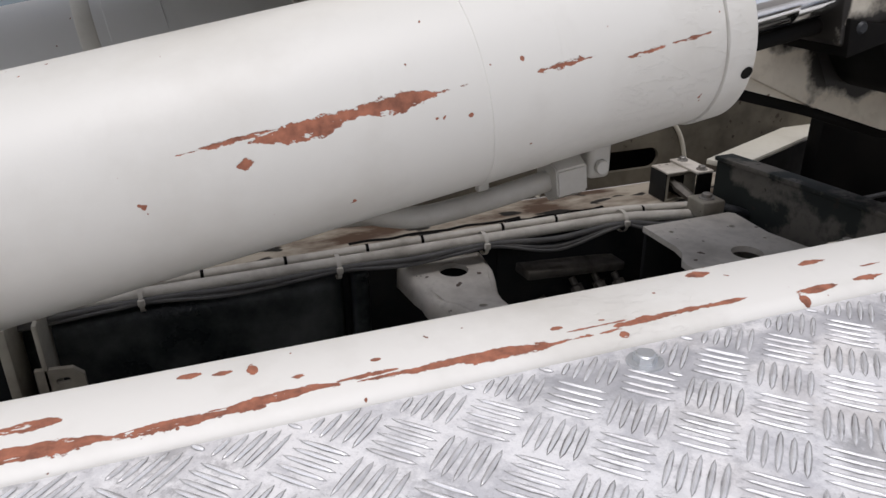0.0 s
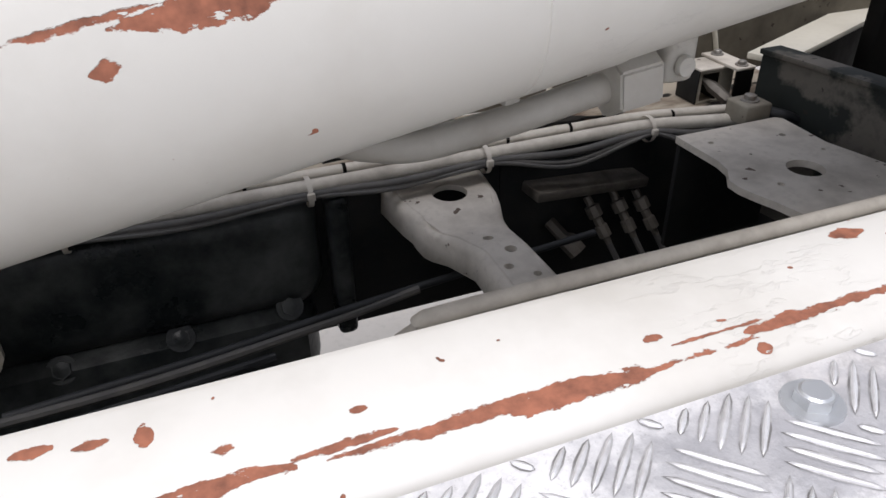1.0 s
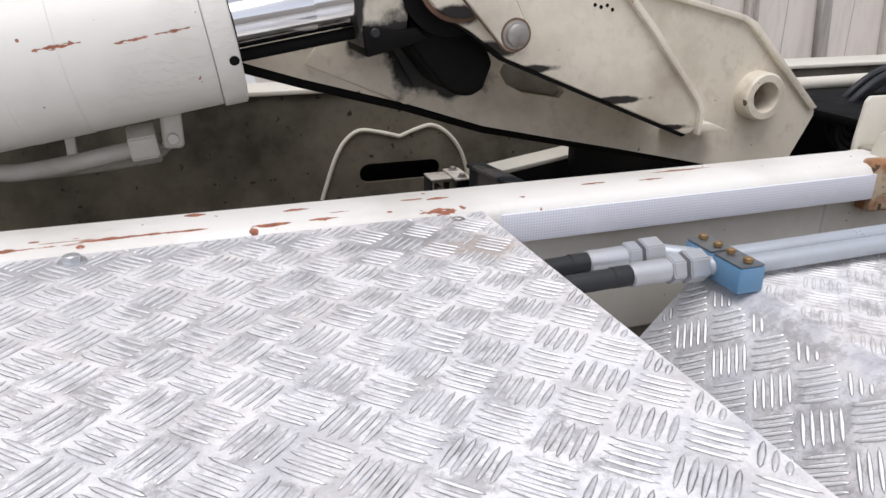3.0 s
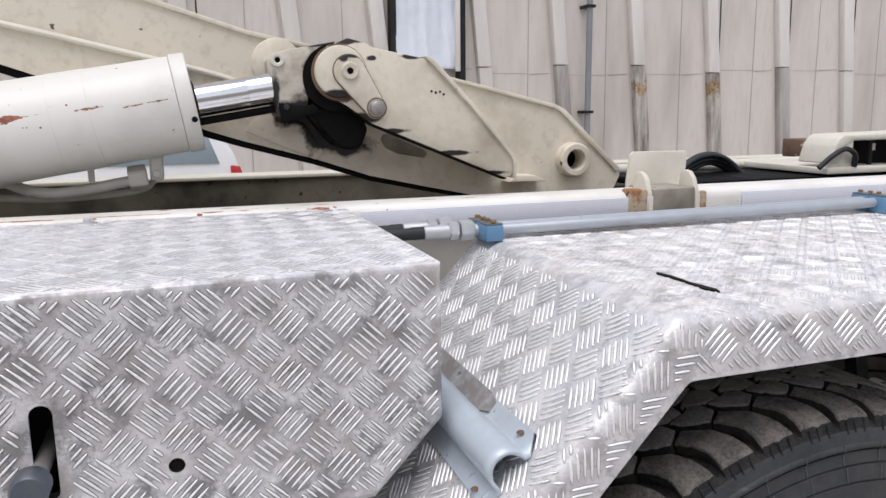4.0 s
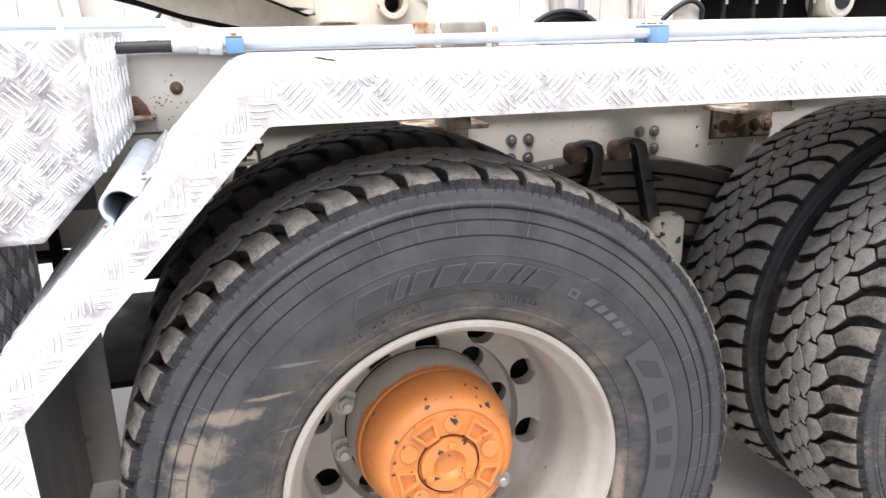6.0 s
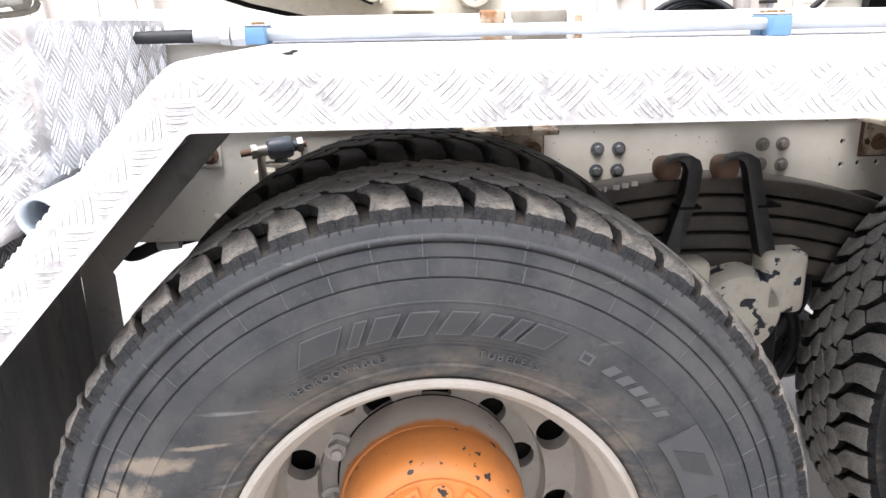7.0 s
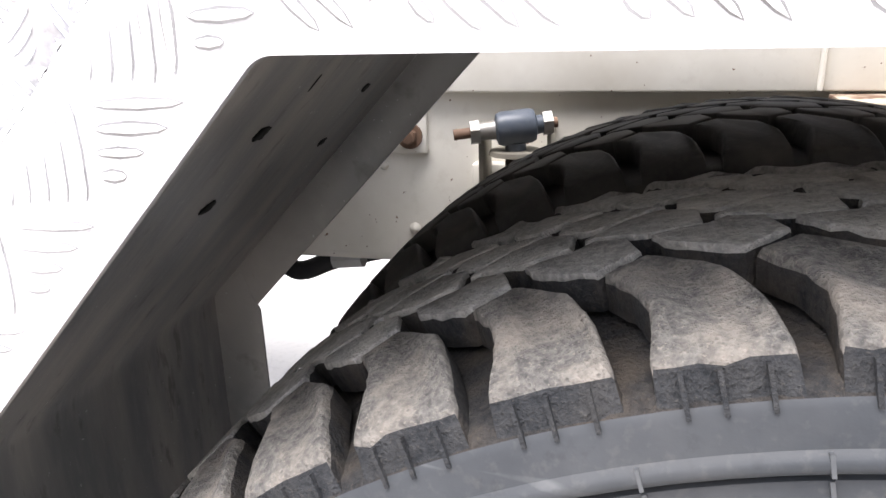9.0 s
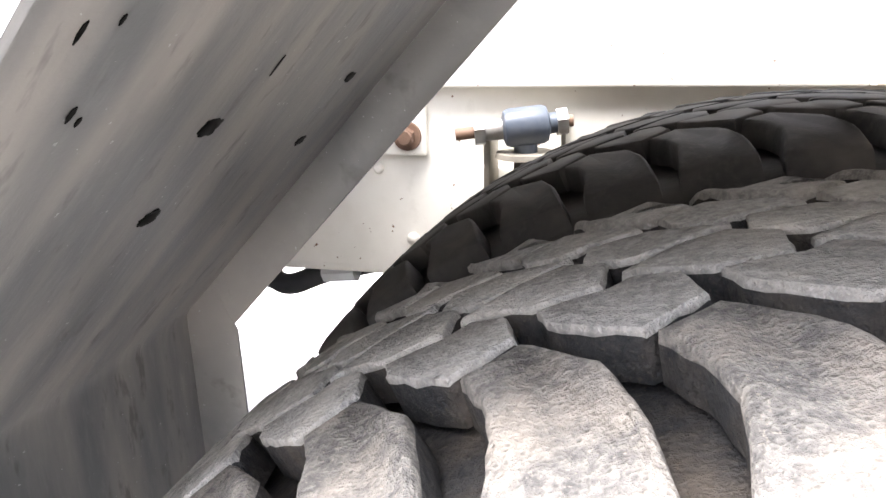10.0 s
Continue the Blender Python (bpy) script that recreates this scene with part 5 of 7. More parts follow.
    # dark rubs on the bare underside
    for hx, hy, long, wide in ((-0.3681, 0.125, 0.006, 0.0014), (-0.3640, 0.145, 0.003, 0.0012), (-0.4001, 0.150, 0.005, 0.0020), (-0.3918, 0.330, 0.009, 0.0011), (-0.404, 0.158, 0.003, 0.0016), (-0.345, 0.135, 0.003, 0.0014)):
        p = s0 + d * ((hx - s0.x) / d.x) + nn * 0.0038
        bm = bmesh.new()
        ring = [bm.verts.new((p.x + d.x * a, hy + b, p.y + d.y * a)) for a, b in ((-long, wide * 0.5), (-long * 0.3, wide), (long * 0.6, wide * 0.6), (long, -wide * 0.2), (long * 0.2, -wide), (-long * 0.7, -wide * 0.7))]
        low = [bm.verts.new(v.co + Vector((nn.x, 0, nn.y)) * 0.0006) for v in ring]
        bm.faces.new(low)
        for k in range(6):
            bm.faces.new((ring[k], ring[(k + 1) % 6], low[(k + 1) % 6], low[k]))
        part("rub_mark", bm, GREASE_AND_GAP, ob)
    length = (s1 - s0).length
    up = -nn

    def bend(b, h, deep):
        """Place over the bend towards the skirt: distance from the skirt, and depth under the sheet's face."""
        a = max(0.0, min((R - b) / R, 1.0))
        return (b if b > R else R - R * math.sin(a)) - h * math.sin(a), deep * (1 - math.cos(a)) - h * math.cos(a)

    def on_slope(a, b, h):
        y, low = bend(b, h, R * 0.74)
        p = s0 + d * a - up * low
        return (p.x, y, p.y)

    def on_top(a, b, h):
        y, low = bend(b, h, R)
        return (a, y, 1.235 - low)

    def on_front(a, b, h):
        # the skirt, rolling back at its upper edge
        y, low = bend(1.235 - b, h, R)
        return (a, low, 1.235 - y)

    def skirt_top(a, b):
        return b > 1.163 and a > -0.262 + (1.157 - b) * 0.15
    c0 = Vector((-0.270, 1.157))

    def on_skirt(a, b):
        # a strip between outer and inner slope lines
        q = Vector((a, b))
        w = (q - s0).dot(nn)
        t = (q - s0).dot(d)
        return 0.008 < w < 0.060 and 0.012 < t < length - 0.004
    sets = [tread_bars((-0.268, 3.2, 0.005, YI - 0.004), on_top, height=0.0014),
            tread_bars((0.015, length - 0.015, 0.003, YI - 0.004), on_slope),
            tread_bars((-0.262, 3.2, 1.158, 1.229), on_front, keep=skirt_top, mid=(-0.227, 1.166)),
            tread_bars((-0.71, -0.26, 0.77, 1.23), lambda a, b, h: (a, -h, b), keep=on_skirt),
            tread_bars((-0.683, -0.628, 0.30, 0.79), lambda a, b, h: (a, -h, b))]
    # bars on the slanting skirt lie level and upright

    def on_cheek(a, b, h):
        inset_by, low = bend(b, h, R)
        p = s0 + d * a + nn * (b if b > R else max(inset_by, 0.0))
        return (p.x, low, p.y)
    sets[3] = tread_bars((0.0, length, -0.004, 0.07), on_cheek, keep=lambda a, b: 0.002 < b < 0.056, mid=(0.0706, -0.0105))
    bars_part(sets[:1], PLATE_TOP, ob, "raised_bar_pattern", (TOP_DIRT_SHADE_PALE,))
    bars_part(sets[1:], PLATE_BARS, ob, "raised_bar_pattern", (BAR_DIRT_SHADE_PALE,))
    part("scuff_mark", slab([(-0.176, 0.205), (-0.170, 0.212), (-0.165, 0.18), (-0.167, 0.14), (-0.160, 0.095), (-0.165, 0.082), (-0.174, 0.10), (-0.172, 0.15)], 1.2352, 1.2376, axis="z"), GREASE_AND_GAP, ob, "dark scuff mark")
    return ob


make_mudguard()


def make_saddle():
    """Half-round pipe saddle with flat ears, fixed on the mudguard's slope."""
    ob = thing("pipe_saddle", (-0.46, 0.3, 1.06), "blue-grey steel half-pipe saddle welded on the mudguard slope", "bracket")
    s0, s1 = Vector((-0.283, 1.235)), Vector((-0.690, 0.806))
    d = (s1 - s0).normalized()
    up = Vector((d.y, -d.x))
    if up.y < 0:
        up = -up
    mid = s0 + d * 0.262
    R = 0.0235
    prof = [(-0.053, 0.003), (-0.030, 0.003), (-0.0245, 0.006)] + [(-R * math.cos(a), 0.012 + R * math.sin(a)) for a in [math.pi * k / 14 for k in range(15)]] + [(0.0245, 0.006), (0.030, 0.003), (0.053, 0.003)]
    bm = bmesh.new()
    rows = []
    n = len(prof)
    for y in (0.0, 0.02, 0.30, 0.50):
        row = []
        for k, (a, b) in enumerate(prof):
            # the ears stand back at their outer corners
            back = 0.055 + y + (0.022 * max(0.0, abs(a) - 0.030) / 0.023 if y < 0.01 else 0.0)
            row.append(bm.verts.new((mid.x + d.x * a + up.x * b, back, mid.y + d.y * a + up.y * b)))
        rows.append(row)
    for a, b in zip(rows, rows[1:]):
        for k in range(n - 1):
            bm.faces.new((a[k], a[k + 1], b[k + 1], b[k]))
    body = part("half_pipe", bm, SADDLE, ob)
    mod = body.modifiers.new("thick", "SOLIDIFY")
    mod.thickness = 0.005
    mod.offset = 0

    def on(a, y, h):
        p = mid + d * a + up * h
        return (p.x, y, p.y)
    strip = [(-0.056, 0.57), (-0.056, 0.20), (-0.050, 0.185), (-0.034, 0.182), (-0.026, 0.20), (-0.026, 0.57)]
    part("clamp_strip", holed(strip, [circle(-0.042, 0.31, 0.006, 14)], lambda a, b, h: on(a, b, 0.0105 - h), 0.005), STRIP, ob, "dull grey steel strip with rusty edges")
    for a, y in ((-0.044, 0.095), (0.044, 0.095)):
        part("rivet", lathe([(0.0, 0.0), (0.004, 0.0), (0.006, -0.002)], on(a, y, 0.008), 14, "z"), RUSTY, ob)


STRIP = worn("worn grey steel strip", (0.52, 0.53, 0.54), (0.28, 0.25, 0.22), 0.5, 0.4, big=22, amount=0.8, lo=0.42, hi=0.6)
make_saddle()

# ---- chassis: near rail, frame web ----
def make_rail():
    rail = thing("chassis_rail", (0.5, 0.82, 1.06), "white painted steel chassis rail with long scrapes to red primer", "chassis rail", kind="structure")
    prof = [(0.774, 1.233), (0.772, 1.262), (0.7745, 1.274), (0.781, 1.2815), (0.790, 1.2850), (0.860, 1.2860), (0.868, 1.283), (0.871, 1.275), (0.871, 1.233)]
    bm = bmesh.new()
    a = [bm.verts.new((-3.0, y, z)) for y, z in prof]
    b = [bm.verts.new((4.6, y, z)) for y, z in prof]
    for k in range(len(prof)):
        q = (k + 1) % len(prof)
        bm.faces.new((a[k], a[q], b[q], b[k]))
    bm.faces.new(a)
    bm.faces.new(b[::-1])
    part("top_flange", bm, RAILPAINT, rail)
    part("film_strip", box(-0.482, 0.262, 0.7685, 0.7725, 1.234, 1.2735, 0.001), DOTFILM, rail, "silvery blue film strip with loose edges")
    part("film_strip", box(0.455, 4.0, 0.7685, 0.7725, 1.234, 1.2735, 0.001), DOTFILM, rail)
    part("upper_web", box(-3.0, 0.082, 0.800, 0.845, 1.060, 1.235, 0.004), FRAME, rail)
    part("upper_web", box(0.088, 4.6, 0.804, 0.845, 1.060, 1.235, 0.004), FRAME, rail)
    part("weld_seam", tube([(0.085, 0.802, 1.062), (0.0855, 0.801, 1.13), (0.085, 0.802, 1.232)], 0.004, 8), FRAME, rail)
    drill = [circle(x, z, 0.0065, 12) for x, z in ((0.983, 0.992), (0.986, 0.938), (1.027, 0.941), (1.072, 0.942), (1.180, 0.942), (1.225, 0.945), (1.225, 0.99), (1.34, 0.97))]
    part("web", holed([(-3.0, 0.812), (4.6, 0.812), (4.6, 1.062), (-3.0, 1.062)], drill, lambda a, b, d: (a, 0.824 + d, b), 0.010), FRAME, rail)
    part("lower_flange", box(-3.0, 4.6, 0.824, 0.90, 0.800, 0.814, 0.003), FRAME, rail)
    return rail


make_rail()


# an unseen plain wall, added behind the camera to darken reflections
def make_south():
    wall = thing("unseen_south_wall", (0, -11, 0), "added plain grey wall out of view behind the camera", "wall", kind="structure")
    part("wall_face", box(-25, 25, -11.4, -11.0, 0, 5.2), WALL, wall)


make_south()


# ---- far beam, ledge and the open well between the rails ----
def weld(points, r, parent, mat):
    return part("weld_bead", tube(smooth_path(points, 5), r, 8), mat, parent)


def make_far_beam():
    beam = thing("far_beam", (0.5, 1.9, 0.9), "grimy cream far chassis beam with a welded plate and slot", "chassis rail", kind="structure")
    slot = stadium(-0.318, 1.047, 0.222, 0.050)
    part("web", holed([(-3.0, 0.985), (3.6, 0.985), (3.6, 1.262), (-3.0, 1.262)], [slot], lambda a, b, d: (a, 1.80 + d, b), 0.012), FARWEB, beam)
    # black sheet behind the slot paints its inside as dark
    part("web_back", box(-3.0, 3.6, 1.85, 1.86, 0.98, 1.262), GREASE_AND_GAP, beam)
    part("top_flange", box(-3.0, 3.6, 1.79, 1.93, 1.262, 1.274, 0.003), CREAM, beam)
    part("ledge", box(-3.0, -0.02, 1.638, 1.80, 0.973, 0.985, 0.003), LEDGE, beam, "rusty grimy ledge")
    for y0, x0, x1 in ((1.672, -3.0, -0.92), (1.700, -1.0, -0.62), (1.690, -0.66, -0.42)):
        part("open_seam", tube(smooth_path([(x0 + (x1 - x0) * k / 9, y0 + 0.004 * math.sin(k * 2.3), 0.9845) for k in range(10)], 3), 0.0045, 6), GREASE_AND_GAP, beam)
    # inner web is near-black: the shade down in the well is painted in
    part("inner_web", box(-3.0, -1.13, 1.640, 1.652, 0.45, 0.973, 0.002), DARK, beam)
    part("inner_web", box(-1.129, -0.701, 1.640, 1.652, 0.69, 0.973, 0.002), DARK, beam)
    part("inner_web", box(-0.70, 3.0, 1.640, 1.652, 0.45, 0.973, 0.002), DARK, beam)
    part("deck_plate", slab([(-0.182, 1.658), (-0.150, 1.592), (0.13, 1.705), (0.42, 1.820), (0.42, 1.86), (0.30, 1.86)], 1.068, 1.080, 0.002, axis="z"), CREAM, beam)
    # black skirt under the deck plate paints the dark of the void
    part("deck_edge", slab([(-0.148, 1.594), (0.42, 1.822), (0.42, 1.832), (-0.148, 1.604)], 0.95, 1.068, 0.001, axis="z"), GREASE_AND_GAP, beam)
    heart = [(-0.530, 0.987), (-0.512, 1.04), (-0.489, 1.099), (-0.462, 1.140), (-0.426, 1.162), (-0.375, 1.155), (-0.320, 1.140)]
    weld([(x, 1.799, z) for x, z in heart], 0.0055, beam, CREAM)
    weld([(x, 1.799, z) for x, z in [(-0.320, 1.140), (-0.275, 1.156), (-0.232, 1.164), (-0.188, 1.140), (-0.150, 1.09), (-0.127, 1.021)]], 0.0055, beam, CREAM)
    return beam


# grimy cream, darkened further for the shade of cylinder and boom
FARWEB = worn("grimy cream paint with shade in its colour", (0.155, 0.138, 0.104), (0.036, 0.029, 0.021), 0.7, big=4.5, fine=40, amount=0.95, lo=0.38, hi=0.68, chips=(0.03, 0.02, 0.014), chip_lo=0.68)
LEDGE = worn("rusty ledge paint", (0.44, 0.39, 0.315), (0.10, 0.06, 0.038), 0.85, big=11, fine=60, amount=1.0, lo=0.42, hi=0.58, stretch=(0.4, 1, 1), chips=(0.012, 0.010, 0.008), chip_lo=0.62, chip_scale=17)
make_far_beam()


def make_cross_member():
    ob = thing("cross_member", (-0.84, 1.4, 0.87), "dusty grey pressed cross member with a large round hole", "cross member")
    out = [(-0.925, 1.638), (-0.912, 1.53), (-0.903, 1.49), (-0.874, 1.43), (-0.860, 1.36), (-0.864, 0.86), (-0.800, 0.86), (-0.806, 1.36), (-0.800, 1.43), (-0.787, 1.49), (-0.776, 1.53), (-0.764, 1.638)]
    holes = [circle(-0.839, 1.549, 0.029, 28), circle(-0.838, 1.40, 0.008, 14), circle(-0.826, 1.35, 0.009, 14), circle(-0.848, 1.31, 0.007, 12), circle(-0.82, 1.28, 0.006, 12)]

    def height(y):
        return 0.972 - 0.014 * min(1.0, max(0.0, (1.50 - y) / 0.025)) + 0.020 * min(1.0, max(0.0, (1.46 - y) / 0.10))
    dense = []
    for (ax, ay), (bx, by) in zip(out, out[1:] + out[:1]):
        n = max(1, int(abs(by - ay) / 0.03))
        dense += [(ax + (bx - ax) * k / n, ay + (by - ay) * k / n) for k in range(n)]
    part("top", holed(dense, holes, lambda a, b, d: (a, b, height(b) - d), 0.010), DUSTY, ob)
    for line, way in ((out[:6], -1), (out[6:], 1)):
        bm = bmesh.new()
        fine = []
        for (ax, ay), (bx, by) in zip(line, line[1:]):
            fine += [(ax + (bx - ax) * k / 4, ay + (by - ay) * k / 4) for k in range(4)]
        fine.append(line[-1])
        rows = []
        for dx, dz in ((0.0, -0.0005), (0.006, -0.002), (0.0115, -0.0065), (0.014, -0.014), (0.016, -0.050)):
            rows.append([bm.verts.new((x + way * dx, y, height(y) + dz - (0.05 * max(0.0, min(1.0, (y - 1.44) / 0.06)) if dz < -0.05 else 0.0))) for x, y in fine])
        for a, b in zip(rows, rows[1:]):
            for k in range(len(fine) - 1):
                bm.faces.new((a[k], a[k + 1], b[k + 1], b[k]))
        sides = part("side_flange", bm, DUSTY, ob)
        mod = sides.modifiers.new("thick", "SOLIDIFY")
        mod.thickness = 0.004
    return ob


DUSTY = worn("dust-covered grey steel", (0.66, 0.615, 0.545), (0.27, 0.24, 0.20), 0.85, big=9, fine=70, amount=0.8, chips=(0.12, 0.09, 0.07), chip_lo=0.69)
make_cross_member().location += Vector((0.017, 0.026, -0.018))


def make_gusset():
    ob = thing("gusset_plate", (-0.3, 1.33, 1.02), "dusty flat gusset plate with one round hole", "plate")
    out = [(-0.436, 1.514), (-0.434, 1.41), (-0.440, 1.380), (-0.462, 1.350), (-0.463, 1.325), (-0.455, 1.295), (-0.446, 1.270), (-0.436, 1.225), (-0.450, 1.16), (-0.48, 0.875), (-0.16, 0.875), (-0.18, 1.18), (-0.198, 1.288), (-0.225, 1.40), (-0.217, 1.515)]
    holes = [circle(-0.327, 1.338, 0.029, 24), circle(-0.40, 1.47, 0.005, 10), circle(-0.27, 1.45, 0.006, 10), circle(-0.40, 1.31, 0.006, 10), circle(-0.25, 1.38, 0.004, 10), circle(-0.37, 1.41, 0.003, 8)]
    part("plate", holed(out, holes, lambda a, b, d: (a, b, 1.011 - d), 0.012), DUSTY, ob)
    part("rear_web", box(-0.434, -0.22, 1.502, 1.512, 0.80, 1.004, 0.002), DARK, ob)


make_gusset()


def make_cross_beam():
    ob = thing("cross_beam", (-0.1, 1.3, 0.9), "dark greasy cross beam with a bare cream patch", "cross member")
    path = [(-0.190, 1.60), (-0.172, 1.50), (-0.140, 1.28), (-0.125, 1.16), (-0.085, 0.872)]
    bm = bmesh.new()
    left, right = [], []
    for k, (x, y) in enumerate(path):
        left.append((x - 0.012, y))
        right.append((x + 0.012, y))
    part("web", slab(left + right[::-1], 0.80, 1.100, 0.002, axis="z"), PATCHY, ob)
    part("top_edge", slab([(x - 0.02, y) for x, y in path] + [(x + 0.026, y) for x, y in path[::-1]], 1.098, 1.108, 0.002, axis="z"), PATCHY, ob)


PATCHY = worn("greasy cream steel", (0.125, 0.113, 0.095), (0.010, 0.014, 0.012), 0.7, big=4.5, amount=1.0, lo=0.47, hi=0.52, chips=(0.02, 0.016, 0.012), chip_lo=0.66)
make_cross_beam()


def make_junction():
    ob = thing("pipe_bracket", (-0.27, 1.62, 1.0), "small folded steel bracket with bolts and pipe unions", "bracket")
    part("housing", holed([(-0.275, 0.986), (-0.196, 0.986), (-0.196, 1.052), (-0.275, 1.052)], [[(-0.268, 0.990), (-0.226, 0.990), (-0.226, 1.045), (-0.268, 1.045)]], lambda a, b, d: (a, 1.668 + d, b), 0.004), GRIME, ob)
    part("lid", box(-0.277, -0.194, 1.664, 1.728, 1.051, 1.056, 0.002), DUSTY, ob)
    part("side", box(-0.277, -0.273, 1.668, 1.728, 0.986, 1.052, 0.001), DARK, ob)
    part("side", box(-0.224, -0.198, 1.674, 1.728, 0.986, 1.052, 0.002), GREASE_AND_GAP, ob)
    part("strap", box(-0.224, -0.180, 1.630, 1.735, 1.056, 1.062, 0.002), DUSTY, ob)
    part("strap_leg", box(-0.222, -0.182, 1.630, 1.636, 0.990, 1.057, 0.002), GREASE_AND_GAP, ob)
    for y in (1.645, 1.715):
        part("bolt", bolt((-0.202, y, 1.062), 0.008, 0.009, (0, 0, 1)), BOLT, ob)
    part("union_block", box(-0.288, -0.232, 1.520, 1.575, 0.998, 1.036, 0.004, 3), GRIME, ob)
    part("bolt", bolt((-0.260, 1.548, 1.036), 0.011, 0.011, (0, 0, 1)), BOLT, ob)
    part("union", tube([(-0.262, 1.690, 1.036), (-0.252, 1.670, 1.026), (-0.250, 1.66, 1.022), (-0.236, 1.625, 1.004)], [0.008, 0.008, 0.012, 0.011], 6), UNION, ob)
    part("elbow_hose", tube(smooth_path([(-0.235, 1.535, 1.018), (-0.21, 1.51, 1.014), (-0.18, 1.505, 1.0), (-0.15, 1.49, 0.985)], 5), 0.009, 10), HOSE, ob)


make_junction()


def make_loom():
    """Two thin cream pipes, a black conduit and loose wires along the far rail, tied together."""
    rng = random.Random(11)
    ob = thing("pipe_loom", (-1.0, 1.62, 0.99), "two cream pipes with black conduit and wires tied along the ledge", "pipes")

    ties = (-2.6, -2.1, -1.75, -1.392, -1.045, -0.748, -0.428, -0.26)

    def sag(amp, y, z, ph):
        out = []
        for a, b in zip(ties, ties[1:]):
            drop = amp if a > -0.8 else 0.35 * amp
            for k in range(8):
                t = k / 8
                x = a + (b - a) * t
                out.append((x, y - 0.15 * max(0.0, x + 0.45) - 0.4 * drop * math.sin(math.pi * t) + 0.002 * math.sin(9 * t + ph), z - drop * math.sin(math.pi * t) ** 2))
        return out + [(-0.26, y - 0.03, z)]
    part("pipe", tube([(-2.6, 1.634, 1.002), (-0.46, 1.632, 1.002), (-0.40, 1.624, 1.003), (-0.25, 1.585, 1.006)], 0.0085, 12), PIPE, ob)
    part("pipe", tube([(-2.6, 1.609, 0.994), (-0.46, 1.607, 0.994), (-0.40, 1.598, 0.995), (-0.22, 1.545, 0.998)], 0.0115, 12), PIPE, ob)
    part("conduit", tube(smooth_path(sag(0.008, 1.590, 0.988, 0.3), 3), 0.0065, 10), WIRE, ob)
    part("wire", tube(smooth_path(sag(0.020, 1.588, 0.986, 0.9), 3), 0.0038, 8), WIRE, ob)
    part("wire", tube(smooth_path(sag(0.026, 1.585, 0.986, 1.9), 3), 0.0034, 8), WIRE, ob)
    part("wire", tube(smooth_path(sag(0.014, 1.590, 0.982, 1.4), 3), 0.004, 8), HOSE, ob)
    for x in (-2.1, -1.75, -1.392, -1.045, -0.748, -0.428):
        part("cable_tie", lathe([(0.024, -0.004), (0.024, 0.004)], (x, 1.604, 0.988), 18, "x"), PIPE, ob)
        part("tie_head", box(x - 0.006, x + 0.006, 1.576, 1.584, 0.984, 0.996, 0.002), PIPE, ob)
    for x in (-1.60, -1.45, -1.287, -1.137, -0.980, -0.868, -0.695, -0.573, -0.372):
        part("band", lathe([(0.0095, -0.003), (0.0095, 0.003)], (x, 1.6325 - 0.25 * max(0, x + 0.44), 1.002), 14, "x"), GREASE_AND_GAP, ob)


PIPE = worn("dusty cream pipe", (0.64, 0.60, 0.53), (0.30, 0.265, 0.225), 0.6, big=18, amount=0.7)
WIRE = worn("grey wire", (0.085, 0.083, 0.08), (0.21, 0.195, 0.175), 0.6, big=20, amount=0.5)
make_loom()


def make_inner_pipes():
    ob = thing("brake_pipes", (-0.6, 1.08, 1.09), "pair of dusty cream pipes inside the near rail", "pipes")
    part("pipe", tube(smooth_path([(-1.16, 1.130, 0.93), (-1.10, 1.090, 1.06), (-1.055, 1.058, 1.125), (-1.00, 1.054, 1.138), (-0.45, 1.054, 1.138), (0.3, 1.054, 1.138)], 6), 0.0085, 12), PIPE, ob)
    part("pipe", tube(smooth_path([(-1.13, 1.100, 0.93), (-1.07, 1.062, 1.06), (-1.02, 1.036, 1.120), (-0.96, 1.024, 1.124), (-0.45, 1.024, 1.124), (0.3, 1.024, 1.124)], 6), 0.008, 12), PIPE, ob)
    part("clip", box(-0.44, -0.395, 1.015, 1.075, 1.105, 1.160, 0.003), DUSTY, ob)
    part("clip_bolt", bolt((-0.418, 1.060, 1.160), 0.008, 0.008, (0, 0, 1)), BOLT, ob)


make_inner_pipes()


